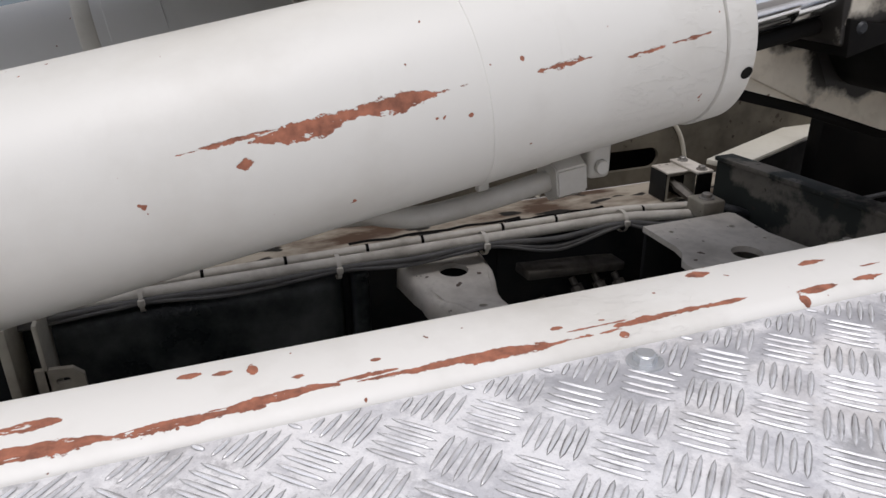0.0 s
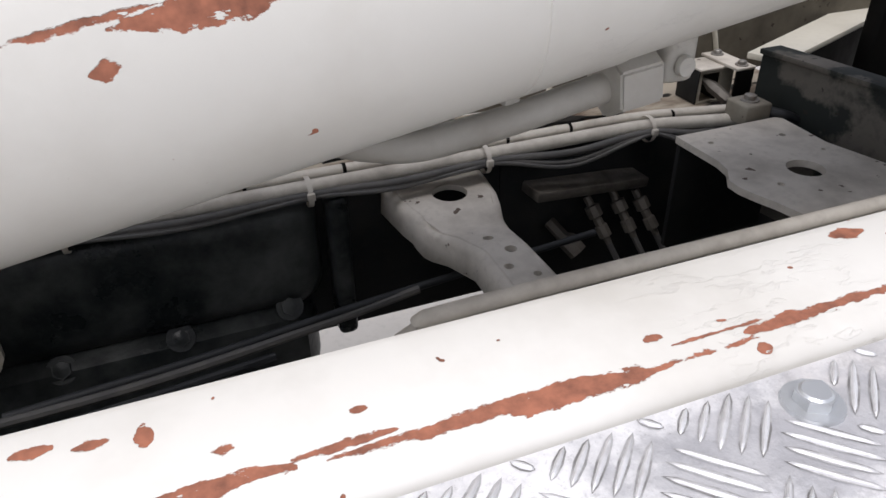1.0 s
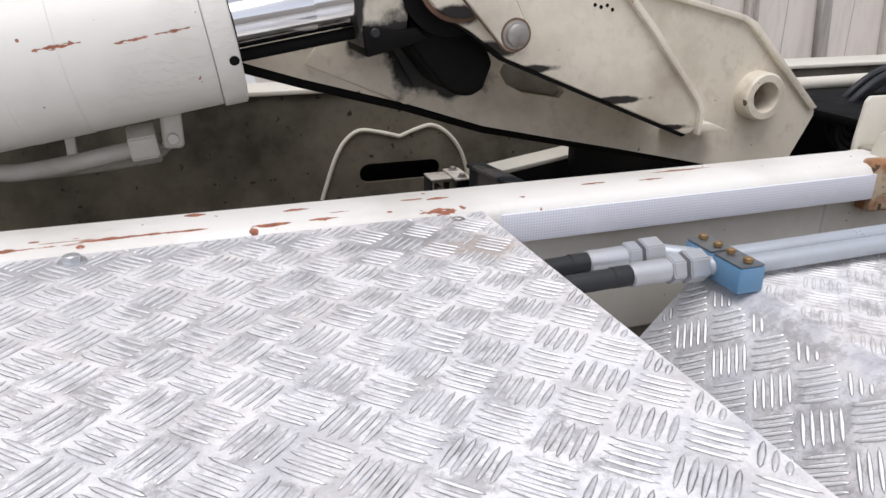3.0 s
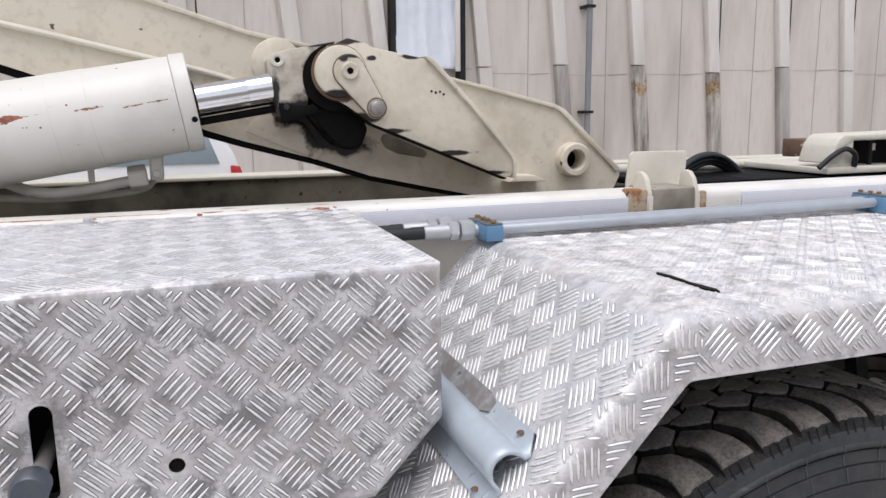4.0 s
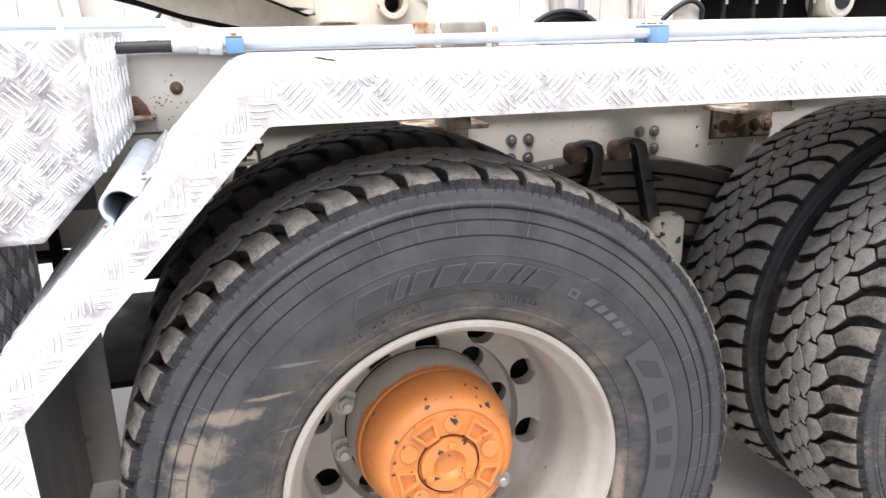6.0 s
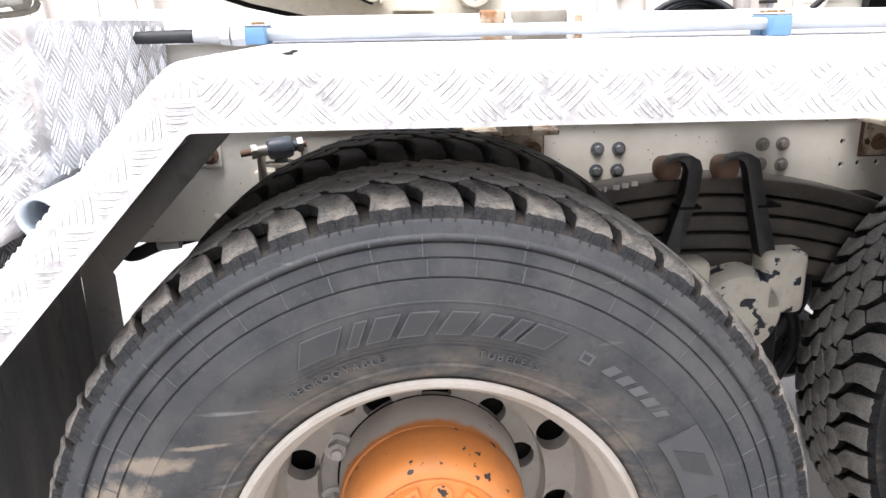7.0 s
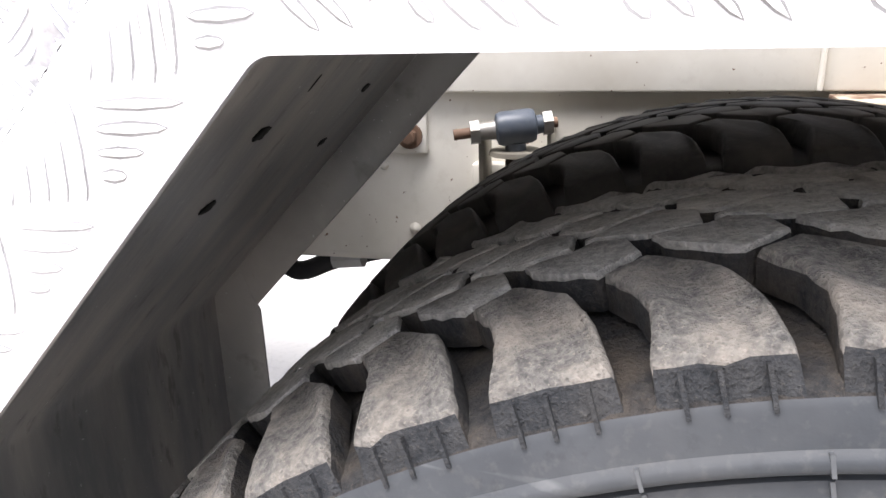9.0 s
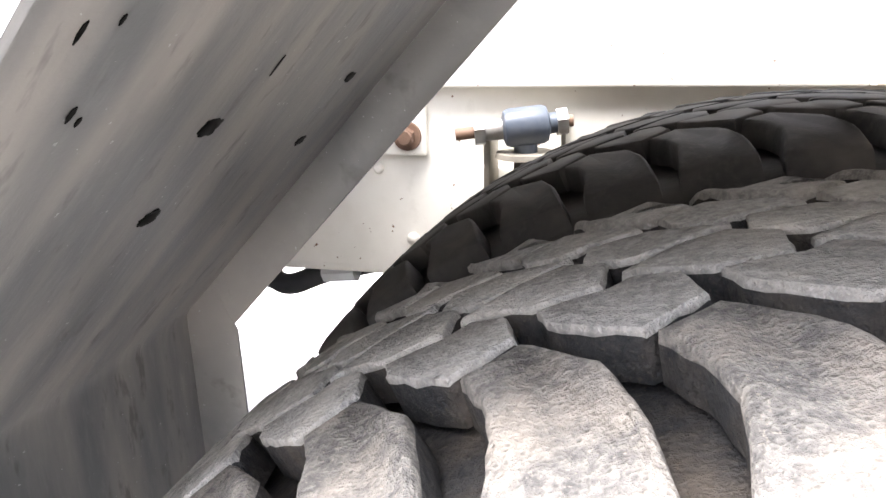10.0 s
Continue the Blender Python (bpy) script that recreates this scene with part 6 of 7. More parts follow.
def make_gearbox():
    ob = thing("gearbox", (-1.3, 1.3, 0.5), "black oily gearbox housing down between the rails", "gearbox")
    # pressed cover with soft corners, standing off the far web
    def pressed(x0, x1, z0, z1, y, deep, soft):
        bm = bmesh.new()
        rings = []
        for k, (d, yy) in enumerate(((0.0, y), (0.010, y - deep * 0.5), (0.028, y - deep * 0.92), (0.050, y - deep))):
            ring = []
            for cx, cz, a0 in ((x1 - soft, z1 - soft, 0), (x0 + soft, z1 - soft, 90), (x0 + soft, z0 + soft, 180), (x1 - soft, z0 + soft, 270)):
                for n in range(6):
                    t = radians(a0 + 18 * n)
                    ring.append(bm.verts.new((cx + (soft - d) * math.cos(t), yy, cz + (soft - d) * math.sin(t))))
            rings.append(ring)
        for p, q in zip(rings, rings[1:]):
            for k in range(24):
                bm.faces.new((p[k], p[(k + 1) % 24], q[(k + 1) % 24], q[k]))
        bm.faces.new(rings[-1])
        return bm
    part("pressed_cover", pressed(-1.62, -1.030, 0.77, 0.985, 1.638, 0.045, 0.055), OILY, ob)
    part("pressed_cover", pressed(-1.62, -1.050, 0.60, 0.80, 1.638, 0.060, 0.06), OILY, ob)
    part("casting_rib", box(-1.020, -0.985, 1.595, 1.640, 0.70, 0.972, 0.012, 3), OILY, ob)
    for x, z in ((-1.100, 0.792), (-1.275, 0.780), (-1.45, 0.772)):
        part("bolt", bolt((x, 1.592, z), 0.015, 0.013, (0, -0.8, 0.6), dome=True), OILY, ob)
    part("sump", box(-2.2, -1.16, 1.00, 1.44, 0.42, 0.74, 0.03, 3), OILY, ob)
    part("flange", box(-2.2, -0.62, 1.33, 1.40, 0.800, 0.818, 0.005), OILY, ob)
    part("flange_lip", box(-2.2, -0.62, 1.328, 1.336, 0.780, 0.822, 0.002), OILY, ob)
    for x in (-2.0, -1.7, -1.45, -1.24):
        part("cooling_rib", box(x, x + 0.03, 1.05, 1.32, 0.74, 0.79, 0.006), OILY, ob)
    part("hose", tube(smooth_path([(-1.5, 1.44, 0.832), (-1.25, 1.45, 0.842), (-1.0, 1.46, 0.862), (-0.6, 1.48, 0.88)], 6), 0.006, 10), HOSE, ob)
    part("hose", tube(smooth_path([(-2.1, 1.42, 0.825), (-1.7, 1.43, 0.828), (-1.35, 1.43, 0.836), (-1.1, 1.45, 0.846), (-0.92, 1.46, 0.865)], 6), 0.007, 8), WIRE, ob)
    part("hose", tube(smooth_path([(-2.1, 1.38, 0.826), (-1.75, 1.39, 0.828), (-1.4, 1.40, 0.832), (-1.15, 1.42, 0.838)], 6), 0.006, 8), HOSE, ob)
    for x in (-1.9, -1.6, -1.3, -1.05):
        part("bolt", bolt((x, 1.365, 0.818), 0.010, 0.010, (0, 0, 1)), OILY, ob)
    val = thing("valve_rail", (-0.55, 1.62, 0.89), "dusty valve rail with three plated pipe unions and hoses", "valve")
    tip = Matrix.Translation((-0.540, 1.600, 0.898)) @ Matrix.Rotation(radians(7), 4, "Y") @ Matrix.Rotation(radians(6), 4, "Z")
    part("bar", box(-0.125, 0.125, -0.020, 0.035, -0.010, 0.010, 0.004, m=tip), UNION, val)
    for x, z in ((-0.535, 0.868), (-0.480, 0.868), (-0.430, 0.862)):
        part("union", tube([(x + 0.026 * t, 1.612 - 0.05 * t, z - 0.078 * t) for t in (0, 0.18, 0.2, 0.42, 0.44, 0.6, 0.62, 0.85, 0.87, 1.0)], [0.008, 0.008, 0.0145, 0.0145, 0.009, 0.009, 0.0125, 0.0125, 0.007, 0.006], 8), UNION, val)
        part("hose", tube(smooth_path([(x + 0.026, 1.562, z - 0.078), (x + 0.045, 1.535, z - 0.14), (x + 0.05, 1.52, z - 0.26)], 6), 0.006, 8), WIRE, val)
    part("union", tube([(-0.60, 1.63, 0.82), (-0.585, 1.60, 0.80), (-0.58, 1.595, 0.795), (-0.565, 1.575, 0.775)], [0.012, 0.012, 0.019, 0.018], 6), UNION, val)
    bar = thing("stay_bracket", (-1.56, 1.55, 0.9), "grey channel stay with two bolt holes", "bracket")
    part("channel", slab([(1.50, 0.80), (1.50, 1.02), (1.62, 1.02), (1.62, 0.80)], -1.60, -1.585, 0.002, axis="x"), GRIME, bar)
    part("channel", slab([(1.50, 0.80), (1.50, 1.02), (1.62, 1.02), (1.62, 0.80)], -1.548, -1.54, 0.002, axis="x"), GRIME, bar)
    part("foot", holed([(-1.56, 0.86), (-1.50, 0.86), (-1.49, 0.88), (-1.49, 0.92), (-1.505, 0.935), (-1.56, 0.94)], [stadium(-1.522, 0.915, 0.022, 0.011), stadium(-1.525, 0.88, 0.022, 0.011)], lambda a, b, d: (a, 1.50 + d, b), 0.01), GRIME, bar)


OILY = worn("oily dark green casting", (0.014, 0.017, 0.018), (0.085, 0.090, 0.086), 0.36, big=9, fine=70, amount=1.0, lo=0.42, hi=0.70, bump=0.7, depth=0.004)
dull(OILY, 0.3)
make_gearbox()

# black sheets are added under the frame to keep light out of the well
under = thing("well_blockers", (0.3, 1.25, 0.42), "added black sheets under the frame that keep light out of the well", "undertray", kind="structure")
part("tray", box(-2.9, -1.3, 0.90, 1.62, 0.395, 0.415, 0.004), GREASE_AND_GAP, under)
# two added blockers turn the bright gaps beside the step box black
part("gap_blocker", box(-0.706, -0.682, 0.704, 0.716, 0.38, 0.875, 0.003), GREASE_AND_GAP, under)
part("gap_blocker", box(-0.86, -0.752, 1.00, 1.012, 0.72, 0.83, 0.003), GREASE_AND_GAP, under)
part("tray", box(-0.72, 0.2, 0.90, 1.62, 0.395, 0.415, 0.004), GREASE_AND_GAP, under)
part("side_blocker", box(-2.9, -1.25, 0.86, 0.92, 0.40, 0.80, 0.01), GREASE_AND_GAP, under)
# added black sheets make the void behind the cross beam dark
part("mid_blocker_web", box(0.10, 3.2, 1.62, 1.66, 0.5, 1.2, 0.004), GREASE_AND_GAP, under)
part("mid_blocker_floor", box(0.13, 3.2, 0.86, 1.64, 0.62, 0.64, 0.004), GREASE_AND_GAP, under)
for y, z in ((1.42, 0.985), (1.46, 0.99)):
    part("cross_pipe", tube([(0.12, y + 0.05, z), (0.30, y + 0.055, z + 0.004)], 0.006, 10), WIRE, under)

# ---- hydraulic cylinders ----
PIPEPAINT = worn("dirty cream pipe paint", (0.60, 0.58, 0.53), (0.36, 0.33, 0.28), 0.5, big=16, amount=0.6, chips=(0.12, 0.08, 0.06), chip_lo=0.73)
CB = Vector((-0.785, 0.975, 1.506))
FAT = 0.962
RISE = 0.1656


def make_cylinder(end, length, name, label, gland=True):
    root = thing(name, end, label, "hydraulic cylinder")
    tilt = Matrix.Translation(end) @ Matrix.Rotation(-math.atan(RISE), 4, "Y")

    def turned(profile, n=80, ends=True):
        bm = lathe([(r * FAT, v) for r, v in profile], (0, 0, 0), n, "x", ends=ends)
        bmesh.ops.transform(bm, verts=bm.verts, matrix=tilt)
        return bm
    L = length
    part("barrel", turned([(0.1030, -L), (0.1030, -0.2645), (0.1037, -0.264), (0.1037, -0.1945), (0.1028, -0.194), (0.1028, -0.0325), (0.1000, -0.031)]), CYLPAINT, root)
    if not gland:
        part("end_cap", turned([(0.1030, -0.034), (0.1062, -0.032), (0.1062, -0.003), (0.104, 0.0), (0.0, 0.001)]), CREAM, root)
        part("weld_band", turned([(0.1030, -0.30), (0.1042, -0.298), (0.1042, -0.28), (0.1030, -0.278)], ends=False), CREAM, root)
        return root
    part("gland", turned([(0.1, -0.0315), (0.1050, -0.0305), (0.1062, -0.028), (0.1062, -0.002), (0.104, 0.0), (0.036, 0.0)]), CYLPAINT, root)
    part("rod", turned([(0.0345, -0.01), (0.0345, 0.110), (0.0342, 0.111), (0.0342, 0.1125), (0.0345, 0.1135), (0.0345, 0.175)], 48), CHROME, root, "polished chrome piston rod")
    # bar added to make the black strip along the rod's underside
    part("dark_bar", tube([tilt @ Vector((0.001, -0.004, -0.0425)), tilt @ Vector((0.165, -0.004, -0.0425))], 0.0085, 12), GREASE_AND_GAP, root, "black bar under the rod")
    part("rod_seal", turned([(0.046, 0.0), (0.046, 0.004), (0.036, 0.006)], 40), GREASE_AND_GAP, root)
    bm = bmesh.new()
    m = tilt @ Matrix.Rotation(radians(20), 4, "X") @ Matrix.Translation((-0.0085, -0.1055 * FAT, 0)) @ Matrix.Rotation(radians(90), 4, "X")
    bmesh.ops.create_cone(bm, cap_ends=True, segments=20, radius1=0.0058, radius2=0.0062, depth=0.003, matrix=m)
    part("spanner_hole", bm, GREASE_AND_GAP, root)
    # port block, union nut and feed pipe under the barrel
    port = part("port_block", box(-0.884, -0.856, 0.984, 1.022, 1.342, 1.402, 0.007, 3), CYLPAINT, root)
    part("port_cap", lathe([(0.0, -0.005), (0.007, -0.005), (0.008, -0.003), (0.008, 0.0)], (-0.870, 0.983, 1.357), 20), CYLPAINT, port)
    part("return_pipe", tube(smooth_path([(-1.40, 1.07, 1.335), (-1.25, 1.06, 1.318), (-1.10, 1.05, 1.306), (-0.96, 1.045, 1.312), (-0.90, 1.042, 1.322), (-0.88, 1.03, 1.338)], 5), 0.0075, 10), PIPEPAINT, root)
    ax = Vector((1, 0, 0.12)).normalized()
    a = Vector((-0.926, 1.000, 1.346))
    m = Matrix.Translation(a + ax * 0.018) @ ax.to_track_quat("Z", "Y").to_matrix().to_4x4()
    bm = bmesh.new()
    bmesh.ops.create_cone(bm, cap_ends=True, segments=6, radius1=0.0285, radius2=0.0285, depth=0.036, matrix=m)
    bmesh.ops.bevel(bm, geom=list(bm.edges), offset=0.002, segments=2, affect="EDGES")
    part("union_nut", bm, PIPEPAINT, root)
    part("feed_pipe", tube(smooth_path([(-1.24, 1.08, 1.375), (-1.18, 1.045, 1.352), (-1.13, 1.012, 1.333), (-1.097, 1.002, 1.325), (-1.069, 1.0, 1.322), (-1.032, 1.0, 1.325), (-0.989, 1.0, 1.331), (-0.944, 1.0, 1.339), (-0.905, 1.0, 1.345)], 5), 0.0115, 16), PIPEPAINT, root)
    part("pipe_stud", box(-1.005, -0.993, 1.0, 1.012, 1.338, 1.375, 0.002), CYLPAINT, root)
    return root


make_cylinder(CB, 1.30, "hydraulic_cylinder", "large white hydraulic cylinder with scraped paint and chrome rod").location += Vector((0.006, 0.026, -0.011))
make_cylinder(Vector((-1.08, 1.47, 1.458)), 0.95, "twin_cylinder", "second cream hydraulic cylinder behind the first, speckled with chips", gland=False)


# ---- boom arm and rocker ----
def make_boom():
    boom = thing("boom_arm", (0.15, 1.25, 1.29), "cream painted steel boom arm with pivot boss and grease stains", "boom arm")
    side = [(-1.9, 1.835), (-0.751, 1.426), (-0.679, 1.403), (-0.522, 1.359), (-0.388, 1.314), (-0.255, 1.284), (-0.130, 1.257), (0.104, 1.203), (0.250, 1.192), (0.302, 1.290), (0.302, 1.300), (0.126, 1.464), (0.110, 1.472), (0.044, 1.490),
            (-0.236, 1.556), (-0.661, 1.640), (-0.793, 1.676), (-0.978, 1.738), (-1.9, 2.04)]
    pocket = [(-0.362, 1.400), (-0.356, 1.412), (-0.340, 1.414), (-0.250, 1.372), (-0.243, 1.362), (-0.252, 1.353), (-0.320, 1.365), (-0.350, 1.380)]
    part("side_plate", holed(side, [pocket, circle(0.152, 1.338, 0.026, 28)], lambda a, b, d: (a, 1.060 + d, b), 0.022), BOOMPAINT, boom)
    part("side_plate", holed(side, [circle(0.152, 1.338, 0.026, 28)], lambda a, b, d: (a, 1.400 + d, b), 0.022), BOOMPAINT, boom)
    part("pocket_floor", box(-0.37, -0.23, 1.076, 1.081, 1.345, 1.42), GRIME, boom)
    # black plate: the shade below the boom is put into its colour
    part("bottom_plate", slab([(-1.9, 1.813), (-0.751, 1.410), (-0.679, 1.388), (-0.522, 1.345), (-0.388, 1.301), (-0.255, 1.272), (-0.130, 1.246), (0.104, 1.192), (0.104, 1.202), (-0.130, 1.256), (-0.255, 1.284), (-0.388, 1.314), (-0.522, 1.359), (-0.679, 1.403), (-0.751, 1.426), (-1.9, 1.835)], 1.068, 1.416, 0.001), GREASE_AND_GAP, boom, "underside blackened for grease and shade")
    part("top_plate", slab([(0.287, 1.302), (0.119, 1.459), (0.10, 1.470), (-0.236, 1.552), (-0.661, 1.636), (-0.978, 1.734), (-1.9, 2.036), (-1.9, 2.044), (-0.978, 1.746), (-0.661, 1.646), (-0.236, 1.560), (0.104, 1.480), (0.130, 1.468), (0.302, 1.307)], 1.052, 1.43, 0.002), BOOMPAINT, boom)
    part("boss", lathe([(0.026, 0.022), (0.026, -0.030), (0.028, -0.033), (0.040, -0.033), (0.0435, -0.029), (0.0445, 0.0), (0.052, 0.001)], (0.152, 1.06, 1.338), 48), BOOMPAINT, boom)
    part("bore", lathe([(0.026, 0.34), (0.0262, -0.02)], (0.152, 1.06, 1.338), 32), DARK, boom)
    part("rear_boss", lathe([(0.026, 0.0), (0.044, 0.0), (0.044, 0.03), (0.026, 0.03)], (0.152, 1.42, 1.338), 32, closed=True), BOOMPAINT, boom)
    part("eye_plate", lathe([(0.0, -0.012), (0.052, -0.012), (0.056, -0.009), (0.057, 0.0)], (-0.598, 1.06, 1.575), 40), BOOMPAINT, boom)
    part("doubler", slab([(-0.675, 1.425), (-0.655, 1.452), (-0.600, 1.462), (-0.540, 1.440), (-0.50, 1.372), (-0.520, 1.357)], 1.054, 1.0605, 0.002), BOOMPAINT, boom)
    weld([(-1.9, 1.052, 1.815), (-1.161, 1.052, 1.652), (-0.925, 1.052, 1.597), (-0.734, 1.052, 1.550), (-0.66, 1.056, 1.52)], 0.0065, boom, CREAM)
    part("heel", slab([(-0.05, 1.290), (-0.03, 1.308), (0.02, 1.305), (0.055, 1.289)], 1.0, 1.06, 0.003), BOOMPAINT, boom)
    return boom


def greasy(mat, spots):
    """Black grease smeared out of a pivot. Each spot: x, z, reach along, reach up."""
    nt = mat.node_tree
    b = nt.nodes["Principled BSDF"]
    old = b.inputs["Base Color"].links[0].from_socket
    p = coords(nt)
    sep = nt.nodes.new("ShaderNodeSeparateXYZ")
    nt.links.new(p, sep.inputs[0])
    rag = calc(nt, "MULTIPLY", calc(nt, "SUBTRACT", noise_at(nt, coords(nt, (1, 1, 1)), 16, 5, 0.6), 0.5), 2.2)
    total = None
    for x, z, rx, rz in spots:
        u = calc(nt, "MULTIPLY", calc(nt, "SUBTRACT", sep.outputs[0], x), 1.0 / rx)
        v = calc(nt, "MULTIPLY", calc(nt, "SUBTRACT", sep.outputs[2], z), 1.0 / rz)
        d = calc(nt, "SQRT", calc(nt, "ADD", calc(nt, "MULTIPLY", u, u), calc(nt, "MULTIPLY", v, v)))
        one = ramp(nt, calc(nt, "ADD", d, rag), 1.1, 0.75)
        total = one if total is None else calc(nt, "MAXIMUM", total, one)
    nt.links.new(blend(nt, total, old, (0.012, 0.010, 0.008)), b.inputs["Base Color"])
    return mat


BOOMPAINT = worn("stained boom paint", (0.68, 0.625, 0.515), (0.24, 0.185, 0.125), 0.48, big=4.2, fine=50, amount=0.7, lo=0.52, hi=0.74, chips=(0.12, 0.08, 0.05), chip_lo=0.725, chip_scale=38)
greasy(BOOMPAINT, [(-0.47, 1.435, 0.075, 0.060), (-0.50, 1.50, 0.05, 0.05), (-0.43, 1.395, 0.06, 0.03), (-0.56, 1.46, 0.05, 0.022)])
CLEVIS = greasy(worn("clevis paint", (0.58, 0.545, 0.46), (0.17, 0.13, 0.09), 0.5, big=9, fine=60, amount=0.75, lo=0.46, hi=0.64), [(-0.57, 1.475, 0.07, 0.030), (-0.525, 1.54, 0.026, 0.07), (-0.614, 1.51, 0.012, 0.05), (-0.50, 1.615, 0.05, 0.010)])
LEVER = greasy(worn("lever paint", (0.69, 0.635, 0.525), (0.30, 0.235, 0.16), 0.48, big=6, fine=60, amount=0.6, lo=0.50, hi=0.74, chips=(0.30, 0.13, 0.06), chip_lo=0.74, chip_scale=60),
               [(-0.462, 1.623, 0.050, 0.010), (-0.409, 1.585, 0.011, 0.006), (-0.316, 1.590, 0.032, 0.006), (-0.488, 1.504, 0.035, 0.013), (-0.424, 1.459, 0.040, 0.011), (-0.355, 1.428, 0.035, 0.007), (-0.238, 1.376, 0.07, 0.006), (-0.13, 1.327, 0.06, 0.006)])
LOCKPAINT = greasy(worn("lock plate paint", (0.66, 0.61, 0.51), (0.32, 0.26, 0.18), 0.5, big=14, fine=80, amount=0.6), [(-0.450, 1.594, 0.030, 0.011), (-0.475, 1.585, 0.012, 0.010)])
make_boom().location += Vector((0.003, 0.014, 0.005))


def make_rocker():
    ob = thing("rocker_lever", (-0.4, 0.92, 1.35), "cream rocker lever with greasy pivot pins and a lock plate", "lever")
    plate = [(-0.534, 1.555), (-0.524, 1.582), (-0.500, 1.602), (-0.459, 1.619), (-0.425, 1.611), (-0.404, 1.600), (-0.285, 1.578), (-0.272, 1.572), (-0.174, 1.473), (-0.079, 1.362), (-0.071, 1.345), (-0.071, 1.316), (-0.078, 1.308), (-0.092, 1.307),
             (-0.409, 1.437), (-0.464, 1.476), (-0.517, 1.504), (-0.533, 1.530)]
    part("lever_plate", slab(plate, 0.905, 0.930, 0.003), LEVER, ob)
    part("greasy_edge", slab([(-0.530, 1.515), (-0.512, 1.499), (-0.462, 1.470), (-0.409, 1.4315), (-0.092, 1.3015), (-0.085, 1.304), (-0.092, 1.309), (-0.405, 1.441), (-0.46, 1.482), (-0.51, 1.51)], 0.909, 0.932, 0.001), GREASE_AND_GAP, ob, "black greasy lower edge")
    part("rear_plate", slab([(-0.46, 1.60), (-0.404, 1.597), (-0.285, 1.575), (-0.174, 1.470), (-0.075, 1.350), (-0.092, 1.310), (-0.409, 1.440)], 0.985, 1.034, 0.003), BOOMPAINT, ob)
    part("edge_rib", slab([(-0.289, 1.583), (-0.270, 1.579), (-0.170, 1.477), (-0.074, 1.364), (-0.064, 1.344), (-0.066, 1.305), (-0.072, 1.305), (-0.073, 1.343), (-0.081, 1.359), (-0.177, 1.469), (-0.275, 1.570)], 0.896, 1.05, 0.002), LEVER, ob, "bright worn edge plate")
    part("pivot_ring", lathe([(0.056, 0.0), (0.055, -0.010), (0.050, -0.013), (0.0, -0.013)], (-0.478, 0.905, 1.548), 48), LEVER, ob)
    part("ring_outline", lathe([(0.0605, 0.001), (0.0600, -0.0012), (0.0, -0.0012)], (-0.4795, 0.905, 1.5465), 40), RUSTY, ob)
    part("grease_ring", lathe([(0.072, 0.12), (0.072, 0.0225), (0.0, 0.0225)], (-0.483, 0.905, 1.537), 40), GREASE_AND_GAP, ob)
    lock = []
    c0, c1, r0, r1 = Vector((-0.461, 1.549)), Vector((-0.405, 1.470)), 0.034, 0.022
    d = (c1 - c0).normalized()
    base = math.atan2(d.y, d.x)
    lock += [(c0.x + r0 * math.cos(base + t), c0.y + r0 * math.sin(base + t)) for t in [radians(80 + 200 * k / 16) for k in range(17)]]
    lock += [(c1.x + r1 * math.cos(base + t), c1.y + r1 * math.sin(base + t)) for t in [radians(-80 + 160 * k / 12) for k in range(13)]]
    part("lock_plate", slab(lock, 0.884, 0.893, 0.002), LOCKPAINT, ob)
    # slightly larger dark shapes outline the lock plate and the washer
    part("lock_outline", slab(inset(lock, -0.0022), 0.8905, 0.8925, 0.0), RUSTY, ob)
    part("washer_outline", lathe([(0.0228, 0.0), (0.0225, -0.0024), (0.0, -0.0024)], (-0.404, 0.886, 1.471), 28), RUSTY, ob)
    part("pin_head", lathe([(0.0, -0.002), (0.007, -0.002), (0.0075, -0.008), (0.016, -0.009), (0.019, -0.006), (0.020, 0.0)], (-0.461, 0.886, 1.549), 32), LOCKPAINT, ob)
    part("pin_bore", lathe([(0.0, -0.0045), (0.0068, -0.0045)], (-0.461, 0.886, 1.549), 20), GREASE_AND_GAP, ob)
    part("lock_bolt", lathe([(0.0, -0.013), (0.011, -0.013), (0.015, -0.010), (0.0165, -0.004), (0.0195, -0.003), (0.0195, 0.0)], (-0.404, 0.886, 1.471), 32), BOLT, ob, "zinc lock bolt on a washer")
    # rod eye and clevis block
    part("clevis", slab([(-0.624, 1.574), (-0.617, 1.582), (-0.591, 1.594), (-0.480, 1.614), (-0.519, 1.553), (-0.541, 1.513), (-0.546, 1.474), (-0.606, 1.453), (-0.612, 1.458)], 0.930, 1.04, 0.004), CLEVIS, ob)
    part("clevis_foot", slab([(-0.609, 1.484), (-0.560, 1.476), (-0.534, 1.480), (-0.516, 1.464), (-0.604, 1.442)], 0.924, 1.05, 0.003), GREASE_AND_GAP, ob)
    part("clevis_pin", lathe([(0.006, -0.006), (0.0085, -0.008), (0.0135, -0.008), (0.0145, -0.004), (0.0145, 0.0)], (-0.607, 0.930, 1.573), 24), CREAM, ob)
    part("clevis_bore", lathe([(0.0, -0.002), (0.0065, -0.002)], (-0.607, 0.930, 1.573), 16), GREASE_AND_GAP, ob)
    part("clevis_plug", lathe([(0.0, -0.003), (0.005, -0.003), (0.007, 0.0)], (-0.592, 0.924, 1.474), 16), HOSE, ob)
